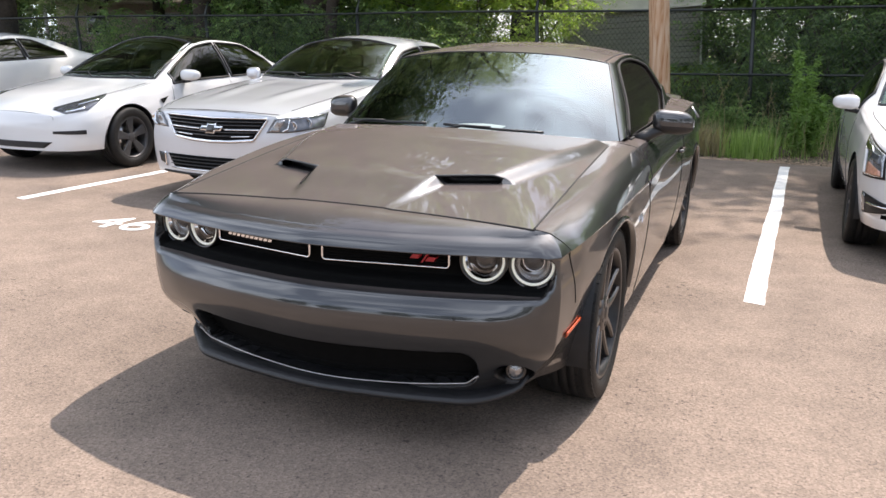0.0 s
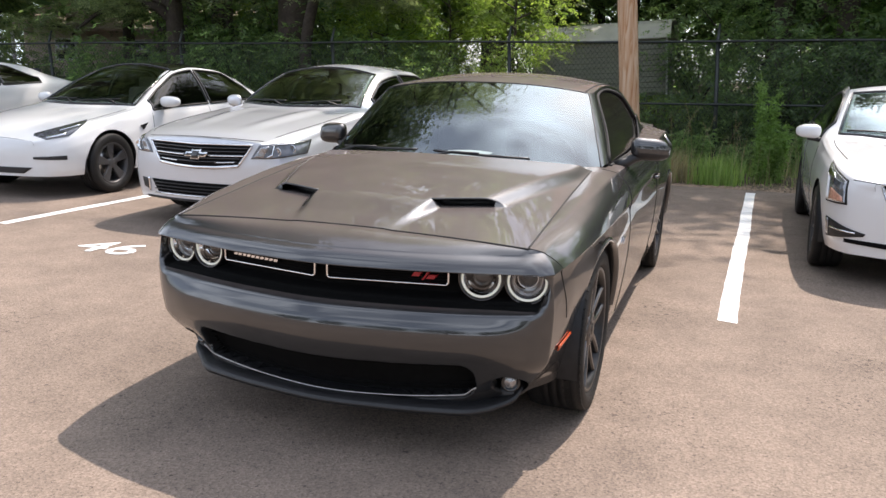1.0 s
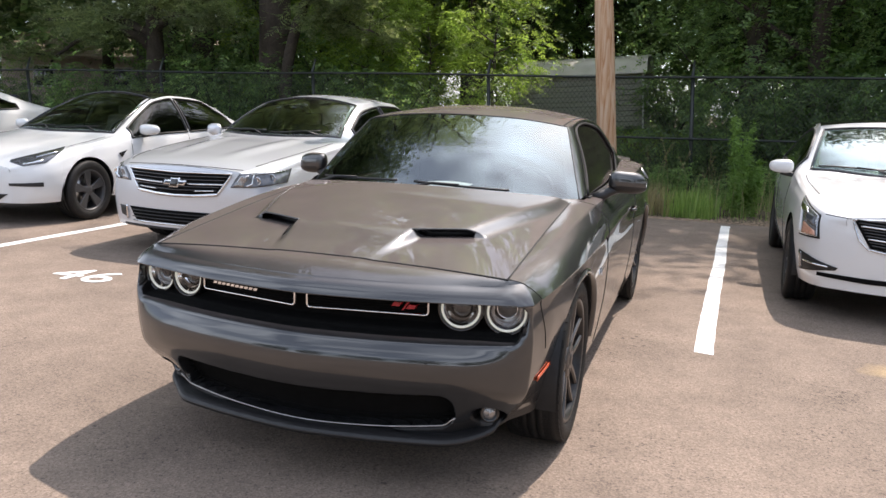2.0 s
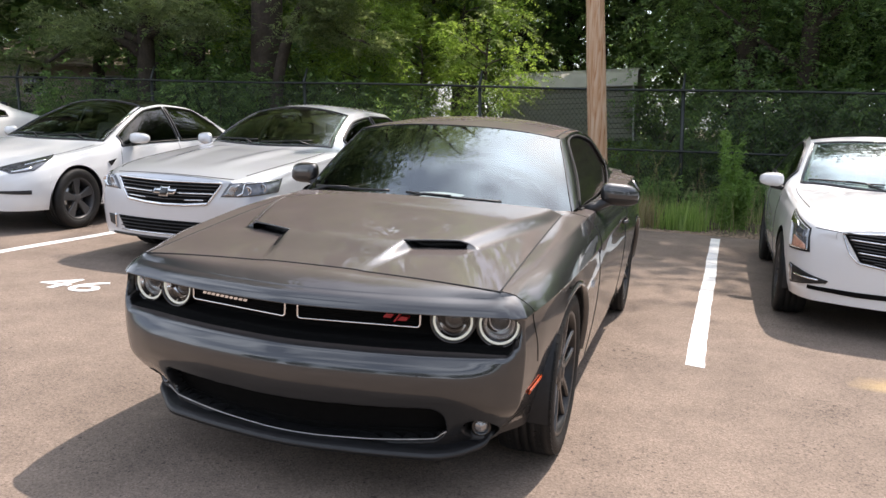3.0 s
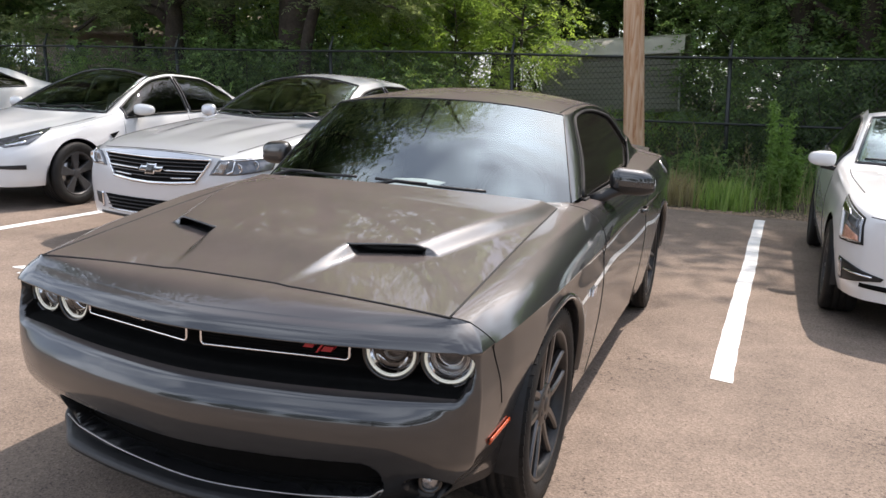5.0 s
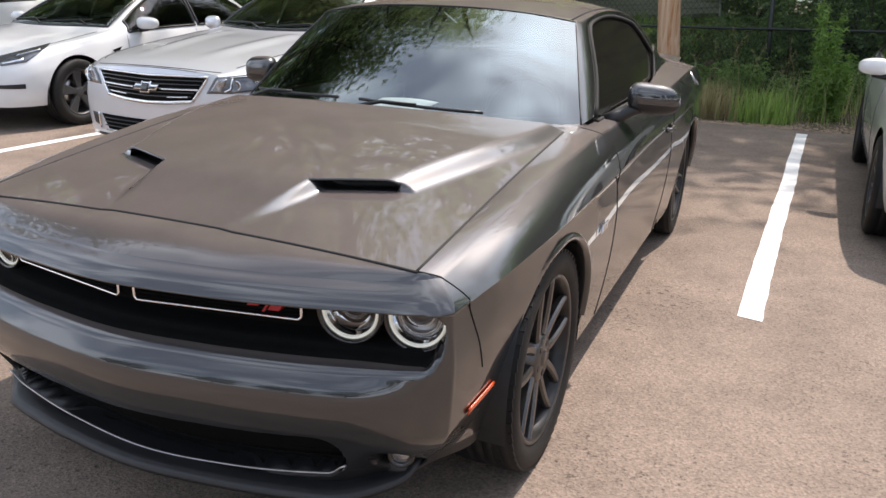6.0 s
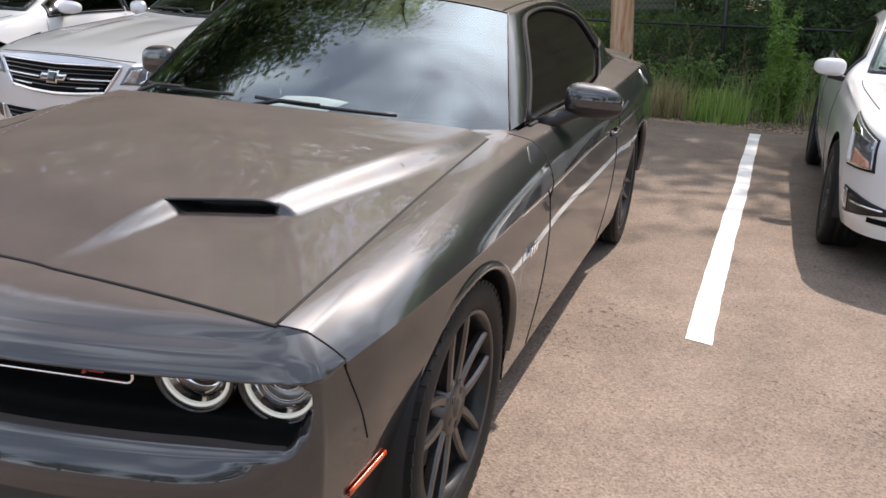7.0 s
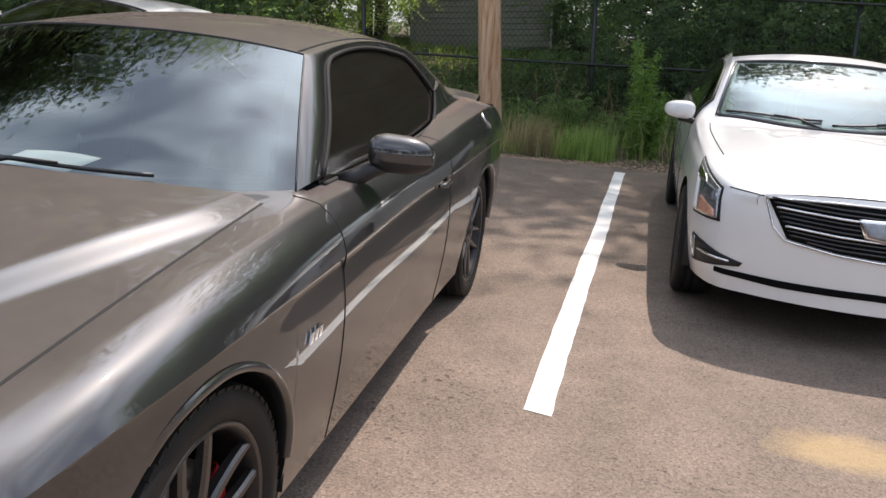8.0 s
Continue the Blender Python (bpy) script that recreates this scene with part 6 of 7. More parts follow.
for grow, out, mat, lab in ((0.0, 0.024, CHROME, "plain bright shield emblem"), (0.012, 0.032, LAMP_GREY, "grey emblem filling")):
    cd.applique("emblem", [(-0.095 + grow, 0.625 + grow), (0.0, 0.612 + grow), (0.095 - grow, 0.625 + grow)], [(-0.135 + grow, 0.715 - grow), (0.0, 0.718 - grow), (0.135 - grow, 0.715 - grow)], mat, gr, out=out, n=10, m=5, label=lab)
WAY = (-1, 1, 0)
cd.applique("headlamp", [(0.80, 0.592), (0.98, 0.590), (1.15, 0.590)], [(0.86, 0.765), (1.10, 0.822), (1.32, 0.872)], SEAM, way=WAY, mirror=True, n=16, m=18, out=0.004, label="tall headlamp with amber lower segment")
cd.applique("lamp_lens", [(0.825, 0.606), (0.98, 0.604), (1.135, 0.604)], [(0.87, 0.757), (1.10, 0.813), (1.31, 0.865)], LAMP_CLEAR, way=WAY, mirror=True, n=16, m=18, out=0.010)
cd.applique("lamp_reflector", [(1.09, 0.615), (1.13, 0.615)], [(1.17, 0.76), (1.23, 0.79)], PAPER, way=WAY, mirror=True, n=4, m=10, out=0.015)
cd.applique("lamp_reflector", [(1.04, 0.765), (1.20, 0.775)], [(1.10, 0.798), (1.28, 0.842)], LAMP_SILVER, way=WAY, mirror=True, n=8, m=5, out=0.015)
cd.applique("amber_segment", [(0.85, 0.615), (1.07, 0.615)], [(0.87, 0.648), (1.08, 0.700)], AMBER_PALE, way=WAY, mirror=True, n=6, m=5, out=0.015)
cd.applique("lamp_bowl", [(0.90, 0.690), (1.06, 0.725)], [(0.91, 0.748), (1.09, 0.775)], LAMP_SMOKE, way=WAY, mirror=True, n=8, m=6, out=0.016)
cd.applique("fog_slot", [(0.62, 0.378), (0.85, 0.352), (1.08, 0.330)], [(0.60, 0.398), (0.93, 0.462), (1.10, 0.480)], BLACK_PLASTIC, way=WAY, mirror=True, n=16, m=6)
cd.strip("fog_trim", [(0.68, 0.398), (0.98, 0.415)], 0.007, CHROME, way=WAY, mirror=True, out=0.012)
cd.applique("fog_lamp", [(1.03, 0.345), (1.075, 0.342)], [(1.04, 0.468), (1.09, 0.472)], LAMP_CLEAR, way=WAY, mirror=True, n=4, m=6, out=0.012)
cd.applique("lower_intake", [(-0.74, 0.322), (-0.43, 0.308), (0.0, 0.318), (0.43, 0.308), (0.74, 0.322)], [(-0.74, 0.350), (-0.43, 0.345), (0.0, 0.352), (0.43, 0.345), (0.74, 0.350)], INTAKE_BLACK, n=32, m=4, label="black lower intake band")
cd.seam(0.78, 0.30, 0.90, 0.05)
cd.seam(2.1, 0.30, 0.95)

# white fastback at the end of the row
FAST = thing("white_fastback", pose(-12.6, 8.2, 0) @ Matrix.Scale(1.08, 4), "plain white fastback coupe with dark windows", "car", "cars beside the coupe")
fb = Saloon(FAST, PAINT_WHITE, 2.81, 0.385, 0.345,
            width=curve((-0.78, 0.62), (-0.6, 0.82), (-0.3, 0.90), (0.3, 0.94), (2.2, 0.94), (3.2, 0.93), (3.9, 0.78)),
            belt=curve((-0.78, 0.66), (-0.4, 0.78), (0.2, 0.88), (0.9, 0.94), (2.0, 0.98), (3.0, 1.03), (3.9, 0.98)),
            top=curve((-0.78, 0.74), (-0.4, 0.84), (0.2, 0.94), (0.60, 1.0), (1.0, 1.19), (1.4, 1.35), (1.8, 1.41), (2.2, 1.41), (2.8, 1.32), (3.4, 1.16), (3.9, 1.04)),
            edge_x=curve((-0.78, 0.54), (-0.4, 0.70), (0.5, 0.78), (0.85, 0.76), (1.2, 0.67), (1.55, 0.61), (2.2, 0.59), (2.9, 0.62), (3.4, 0.70), (3.9, 0.66)),
            edge_z=curve((-0.78, 0.72), (-0.4, 0.80), (0.5, 0.95), (0.85, 0.99), (1.2, 1.17), (1.55, 1.31), (2.0, 1.36), (2.6, 1.31), (3.2, 1.14), (3.9, 1.0)),
            nose=-0.78, tail=3.9, bulge=0.11)
fb.build(lambda y, v: 1.0 < y < 2.7 and 0.12 < v < 0.80 - 0.5 * smooth01(2.1, 2.7, y) and y > 0.93 + 0.79 * v, lambda y, u: 0.70 + 0.2 * u * u < y < 1.5 and abs(u) < 0.90)
fb.shield(lambda u: 0.62 + 0.24 * u * u, lambda u: 1.5, 0.95)
fb.window(0.95, 1.95, 0.07, lambda y: 0.86, lean0=0.62, mat=GLASS_DARK)
fb.window(2.0, 2.75, 0.07, lambda y: lerp(0.86, 0.35, smooth01(2.2, 2.75, y)), mat=GLASS_DARK)
fb.cabin_inside(0.72, 1.8, 0.96)
fb.mirrors(1.0, 1.03, 0.99)
fb.wheels(0.345, 0.245, blade_wheel(5, RIM_GREY, 0.05, 0.06), 0.82)

# ---- fence, pole, shed and house ----
FENCE_GREEN = material("dark_fence_coating", (0.012, 0.016, 0.014), rough=0.45, vary=0.2, scale=20.0)
WIRE = material("vinyl_coated_wire", (0.02, 0.026, 0.022), rough=0.5, vary=0.2, scale=20.0)


def fence():
    f = thing("chain_link_fence", pose(0, FENCE_Y, 0, 0, -0.7, 0), "dark coated chain-link fence with a top and a middle rail", "fence")
    x0, x1, top, mid = -34.25, 26.0, 2.12, 1.04
    x = x0 + 0.12
    while x < x1:
        bm = tube([(x + 0.06, 0, -0.2), (x - 0.045, 0, 2.10)], 0.036, 10)
        tube([(x - 0.045, 0, 2.08), (x - 0.05, 0.0, 2.16), (x - 0.04, 0.10, 2.42)], [0.036, 0.03, 0.02], 8, bm)
        part("post", bm, FENCE_GREEN, f)
        part("clamp", tube([(x, 0, mid - 0.04), (x, 0, mid + 0.04)], 0.045, 10), FENCE_GREEN, f)
        x += 3.77
    for z, r in ((top, 0.022), (mid, 0.020)):
        part("rail", tube([(xx, -0.045, z + 0.012 * math.sin(xx * 0.8)) for xx in span(x0, x1, 80)], r, 8), FENCE_GREEN, f)
    # diamond mesh from straight crossing wires
    verts, faces = [], []
    h, pitch, r = top - 0.05, 0.085, 0.0022
    n = int((x1 - x0) / pitch)
    for i in range(n):
        xa = x0 + i * pitch
        for sg in (1, -1):
            a = Vector((xa, -0.02 + 0.002 * sg, 0.05))
            b = Vector((xa + sg * h * 0.8, -0.02 + 0.002 * sg, 0.05 + h))
            d = (b - a).normalized()
            s, t = Vector((0, 1, 0)), d.cross(Vector((0, 1, 0)))
            k = len(verts)
            for p in (a, b):
                for c, e in ((r, 0), (-r / 2, r), (-r / 2, -r)):
                    verts.append(p + s * c + t * e)
            faces += [(k, k + 1, k + 4, k + 3), (k + 1, k + 2, k + 5, k + 4), (k + 2, k, k + 3, k + 5)]
    me = bpy.data.meshes.new("wire_mesh")
    me.from_pydata([tuple(v) for v in verts], [], faces)
    tagged(link("wire_mesh", me, WIRE, f, smooth=False), kind="stuff")
    return f


fence()


def wood_material():
    m = material("weathered_pole_wood", (0.40, 0.25, 0.14), rough=0.9, vary=0.15, scale=1.5, spec=0.2)
    nt = m.node_tree
    b = nt.nodes["Principled BSDF"]
    co = nt.nodes.new("ShaderNodeTexCoord")
    mp = nt.nodes.new("ShaderNodeMapping")
    mp.inputs["Scale"].default_value = (9, 9, 0.7)
    nt.links.new(co.outputs["Object"], mp.inputs["Vector"])
    n = nt.nodes.new("ShaderNodeTexNoise")
    n.inputs["Scale"].default_value = 2.2
    n.inputs["Detail"].default_value = 7.0
    n.inputs["Distortion"].default_value = 1.2
    nt.links.new(mp.outputs["Vector"], n.inputs["Vector"])
    r = nt.nodes.new("ShaderNodeValToRGB")
    for pos, c in ((0.27, (0.30, 0.12, 0.05)), (0.42, (0.47, 0.27, 0.15)), (0.58, (0.56, 0.38, 0.25)), (0.78, (0.58, 0.44, 0.33))):
        e = r.color_ramp.elements.new(pos)
        e.color = (*c, 1)
    r.color_ramp.elements.remove(r.color_ramp.elements[0])
    r.color_ramp.elements.remove(r.color_ramp.elements[-1])
    nt.links.new(n.outputs["Fac"], r.inputs["Fac"])
    nt.links.new(r.outputs["Color"], b.inputs["Base Color"])
    bp = nt.nodes.new("ShaderNodeBump")
    bp.inputs["Strength"].default_value = 0.8
    bp.inputs["Distance"].default_value = 0.02
    nt.links.new(n.outputs["Fac"], bp.inputs["Height"])
    nt.links.new(bp.outputs["Normal"], b.inputs["Normal"])
    return m


POLE_WOOD = wood_material()


def utility_pole(x, y, lean=0.0, h=9.5, r=0.155):
    rows = span(0, 1, 30)
    bm = tube([(0.02 * noise.noise((t * 4, 2.0, x)) + lean * t * h, 0.02 * noise.noise((t * 4, 9.0, x)), t * h - 0.3) for t in rows], [lerp(r, r * 0.72, t) * (1 + 0.05 * noise.noise((t * 9, x, 1.0))) for t in rows], 18)
    ob = part("utility_pole", bm, POLE_WOOD)
    ob.matrix_world = pose(x, y, 0)
    return tagged(ob, "weathered brown wooden utility pole at the lot's edge", "utility pole")


utility_pole(-1.26, 12.45, -0.095)

SIDING = material("olive_metal_siding", (0.32, 0.31, 0.25), rough=0.6, vary=0.1, scale=1.5, fine=0.08, bump_scale=40.0)
ROOF_METAL = material("pale_metal_roof", (0.66, 0.61, 0.57), rough=0.5, metal=0.2, vary=0.12, scale=2.0)
TRIM_WHITE = material("white_trim_paint", (0.72, 0.71, 0.68), rough=0.6, vary=0.06)


def shed():
    s = thing("garden_shed", pose(-3.9, 25.0, 0.86, 0, -4.2, 0), "low olive metal shed with a pale ribbed roof", "shed")
    w, d, h = 4.05, 3.2, 1.72
    core = block((w - 0.08, d - 0.08, h), (0, d / 2, h / 2), 0.0)
    part("wall", core, SIDING, s)
    n = 10
    for i in range(n):
        z = 0.09 + (h - 0.12) * i / n
        part("siding_board", block((w, 0.03, (h - 0.1) / n - 0.02), (0, 0.02, z + 0.06), 0.008, turn=Matrix.Rotation(0.05, 4, "X")), SIDING, s, smooth=False)
    def roof(u, v):
        return Vector((lerp(-w / 2 - 0.12, w / 2 + 0.12, u), curve((0, -0.16), (0.6, 0.22), (1, d / 2))(v), h - 0.05 + curve((0, 0.0), (0.6, 0.42), (1, 0.60))(v) - 0.03 * (v * 9 % 1 < 0.22)))
    part("roof", thicken(sheet(roof, span(0, 1, 12), span(0, 1, 81)), -0.03), ROOF_METAL, s, smooth=False)
    def roof_b(u, v):
        return Vector((lerp(-w / 2 - 0.12, w / 2 + 0.12, u), lerp(d / 2, d + 0.16, v), h + 0.55 - 0.60 * v * v))
    part("roof", thicken(sheet(roof_b, span(0, 1, 20), span(0, 1, 4)), -0.03), ROOF_METAL, s, smooth=False)
    for sg in (1, -1):
        part("corner_trim", block((0.06, 0.06, h), (sg * w / 2, 0, h / 2), 0.008), TRIM_WHITE if sg > 0 else SIDING, s)
    return s


shed()

BRICK_WALL = material("buff_house_wall", (0.50, 0.42, 0.33), rough=0.85, vary=0.12, scale=3.0, fine=0.15, bump_scale=30.0)
SHINGLE = material("brown_roof_shingle", (0.42, 0.33, 0.27), rough=0.9, vary=0.15, scale=4.0, fine=0.2, bump_scale=20.0)


def house():
    h = thing("house", pose(-31.0, 36.0, 0.8, 0, 0, 12), "far buff single-storey house among the trees", "house")
    part("wall", block((13, 8, 2.7), (0, 4, 1.35), 0.02), BRICK_WALL, h)
    for sg in (1, -1):
        part("roof", block((14.2, 5.0, 0.15), (0, 4 - sg * 2.3, 3.45), 0.02, turn=Matrix.Rotation(sg * 0.36, 4, "X")), SHINGLE, h)
    for x in (-4, 0.5, 4.5):
        w = part("window", block((1.3, 0.10, 1.2), (x, -0.02, 1.5), 0.02), TRIM_WHITE, h)
        part("pane", block((1.1, 0.04, 1.0), (x, -0.085, 1.5), 0.005), GLOSS_BLACK, w)
    for x in (-6.3, 2.5, 6.3):
        part("porch_post", block((0.14, 0.14, 2.5), (x, -1.2, 1.25), 0.01), TRIM_WHITE, h)
    part("porch_roof", block((13.4, 2.0, 0.14), (0, -0.7, 2.6), 0.02, turn=Matrix.Rotation(0.12, 4, "X")), SHINGLE, h)
    return h


house()


# ---- leaves, trees and undergrowth ----
def leaf_material(name, color, tip, through_amount=0.35):
    m = bpy.data.materials.new(name)
    m.use_nodes = True
    nt = m.node_tree
    b = nt.nodes["Principled BSDF"]
    b.inputs["Roughness"].default_value = 0.5
    b.inputs["Specular IOR Level"].default_value = 0.35
    geo = nt.nodes.new("ShaderNodeNewGeometry")
    ramp = nt.nodes.new("ShaderNodeValToRGB")
    ramp.color_ramp.elements[0].color = (*color, 1)
    ramp.color_ramp.elements[1].color = (*tip, 1)
    nt.links.new(geo.outputs["Random Per Island"], ramp.inputs["Fac"])
    co = nt.nodes.new("ShaderNodeTexCoord")
    broad = nt.nodes.new("ShaderNodeTexNoise")
    broad.inputs["Scale"].default_value = 0.9
    broad.inputs["Detail"].default_value = 3.0
    nt.links.new(co.outputs["Object"], broad.inputs["Vector"])
    tone = nt.nodes.new("ShaderNodeMapRange")
    tone.inputs["From Min"].default_value = 0.3
    tone.inputs["From Max"].default_value = 0.7
    tone.inputs["To Min"].default_value = 0.65
    tone.inputs["To Max"].default_value = 1.3
    nt.links.new(broad.outputs["Fac"], tone.inputs["Value"])
    toned = nt.nodes.new("ShaderNodeVectorMath")
    toned.operation = "SCALE"
    nt.links.new(ramp.outputs["Color"], toned.inputs[0])
    nt.links.new(tone.outputs["Result"], toned.inputs["Scale"])
    nt.links.new(toned.outputs["Vector"], b.inputs["Base Color"])
    tr = nt.nodes.new("ShaderNodeBsdfTranslucent")
    bright = nt.nodes.new("ShaderNodeVectorMath")
    bright.operation = "MULTIPLY"
    bright.inputs[1].default_value = (1.8, 1.9, 1.3)
    nt.links.new(toned.outputs["Vector"], bright.inputs[0])
    nt.links.new(bright.outputs["Vector"], tr.inputs["Color"])
    mix = nt.nodes.new("ShaderNodeMixShader")
    mix.inputs["Fac"].default_value = through_amount
    nt.links.new(b.outputs["BSDF"], mix.inputs[1])
    nt.links.new(tr.outputs["BSDF"], mix.inputs[2])
    nt.links.new(mix.outputs["Shader"], nt.nodes["Material Output"].inputs["Surface"])
    return m


LEAF_DARK = leaf_material("deep_green_leaf", (0.08, 0.135, 0.07), (0.19, 0.26, 0.12), 0.60)
LEAF_WEED = leaf_material("fresh_weed_leaf", (0.13, 0.22, 0.06), (0.24, 0.36, 0.11), 0.5)
# Darker leaf tone: the shade of backlit crowns is put into its colour.
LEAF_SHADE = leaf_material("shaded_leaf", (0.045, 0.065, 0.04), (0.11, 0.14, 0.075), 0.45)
LEAF_MID = leaf_material("green_leaf", (0.12, 0.20, 0.095), (0.26, 0.35, 0.155), 0.72)
LEAF_BRIGHT = leaf_material("yellow_green_leaf", (0.15, 0.225, 0.05), (0.26, 0.34, 0.09), 0.62)
NEEDLE = leaf_material("pine_needle", (0.12, 0.155, 0.09), (0.29, 0.32, 0.18), 0.62)
GRASS = leaf_material("grass_blade", (0.14, 0.225, 0.06), (0.31, 0.39, 0.14), 0.5)
DRY_GRASS = leaf_material("dry_grass", (0.24, 0.19, 0.10), (0.42, 0.36, 0.21), 0.3)
BARK = material("grey_brown_bark", (0.055, 0.042, 0.032), rough=0.95, vary=0.3, scale=5.0, bump=0.8, bump_scale=22.0, fine=0.3)
rng = np.random.default_rng(11)


def leaf_mesh(name, centres, length, width, up=0.0, droop=None):
    """Many folded leaves: centres (n, 3), one pointed leaf of four corners each."""
    n = len(centres)
    d = rng.normal(size=(n, 3))
    d[:, 2] = d[:, 2] * 0.6 + up
    d /= np.linalg.norm(d, axis=1, keepdims=True)
    s = np.cross(d, rng.normal(size=(n, 3)))
    s /= np.linalg.norm(s, axis=1, keepdims=True)
    nn = np.cross(d, s)
    ln = length * rng.uniform(0.6, 1.3, (n, 1))
    wd = width * rng.uniform(0.7, 1.2, (n, 1))
    v = np.empty((n, 4, 3))
    v[:, 0] = centres - d * ln * 0.5
    v[:, 1] = centres + s * wd * 0.5 + nn * wd * 0.15
    v[:, 2] = centres + d * ln * 0.5
    v[:, 3] = centres - s * wd * 0.5 + nn * wd * 0.15
    me = bpy.data.meshes.new(name)
    me.vertices.add(4 * n)
    me.vertices.foreach_set("co", v.ravel())
    me.loops.add(4 * n)
    me.loops.foreach_set("vertex_index", np.arange(4 * n, dtype=np.int32))
    me.polygons.add(n)
    me.polygons.foreach_set("loop_start", np.arange(0, 4 * n, 4, dtype=np.int32))
    me.polygons.foreach_set("loop_total", np.full(n, 4, dtype=np.int32))
    me.update(calc_edges=True)
    return me


def spray_mesh(name, centres, axis, length, pairs, leaf_l, leaf_w, droop, q):
    """Leafy sprays: each a bent twig line with leaflets in pairs and one at its tip."""
    n = len(centres)
    d = np.stack([centres[:, 0] - axis[0], centres[:, 1] - axis[1], np.zeros(n)], 1)
    d /= np.maximum(np.linalg.norm(d, axis=1, keepdims=True), 0.05)
    d = d + q.normal(size=(n, 3)) * 0.75
    d[:, 2] = d[:, 2] * 0.5 - droop * 0.4
    d /= np.linalg.norm(d, axis=1, keepdims=True)
    s = np.cross(d, np.array([0, 0, 1.0]) + q.normal(size=(n, 3)) * 0.35)
    s /= np.linalg.norm(s, axis=1, keepdims=True)
    ln = length * q.uniform(0.6, 1.25, (n, 1))
    quads = []
    for k in range(pairs + 1):
        f = (k + 0.4) / (pairs + 0.4)
        at = centres + d * ln * f
        at[:, 2] -= droop * ln[:, 0] * f * f
        fw = d.copy()
        fw[:, 2] -= 2 * droop * f
        fw /= np.linalg.norm(fw, axis=1, keepdims=True)
        taper = 1.0 - 0.45 * f
        for sg in ((1, -1) if k < pairs else (0,)):
            a = s * sg + fw * (0.55 if sg else 1.0) + q.normal(size=(n, 3)) * 0.22
            a[:, 2] -= 0.25 * droop
            a /= np.linalg.norm(a, axis=1, keepdims=True)
            b = np.cross(a, np.cross(s, fw) + q.normal(size=(n, 3)) * 0.3)
            b /= np.linalg.norm(b, axis=1, keepdims=True)
            ll = leaf_l * taper * q.uniform(0.75, 1.2, (n, 1))
            ww = leaf_w * taper * q.uniform(0.8, 1.2, (n, 1))
            quads.append(np.stack([at, at + a * ll * 0.45 + b * ww * 0.5, at + a * ll, at + a * ll * 0.45 - b * ww * 0.5], 1))
    v = np.concatenate(quads)
    m = len(v)
    me = bpy.data.meshes.new(name)
    me.vertices.add(4 * m)
    me.vertices.foreach_set("co", v.ravel())
    me.loops.add(4 * m)
    me.loops.foreach_set("vertex_index", np.arange(4 * m, dtype=np.int32))
    me.polygons.add(m)
    me.polygons.foreach_set("loop_start", np.arange(0, 4 * m, 4, dtype=np.int32))
    me.polygons.foreach_set("loop_total", np.full(m, 4, dtype=np.int32))
    me.update(calc_edges=True)
    return me


def limb_points(start, way, length, bend, seed, n=7):
    pts = [Vector(start)]
    d = Vector(way).normalized()
    for i in range(n):
        d = (d + Vector((noise.noise((i * 0.7, seed, 0.0)), noise.noise((i * 0.7, seed, 5.0)), noise.noise((i * 0.7, seed, 9.0)) + bend)) * 0.35).normalized()
        pts.append(pts[-1] + d * length / n)
    return pts


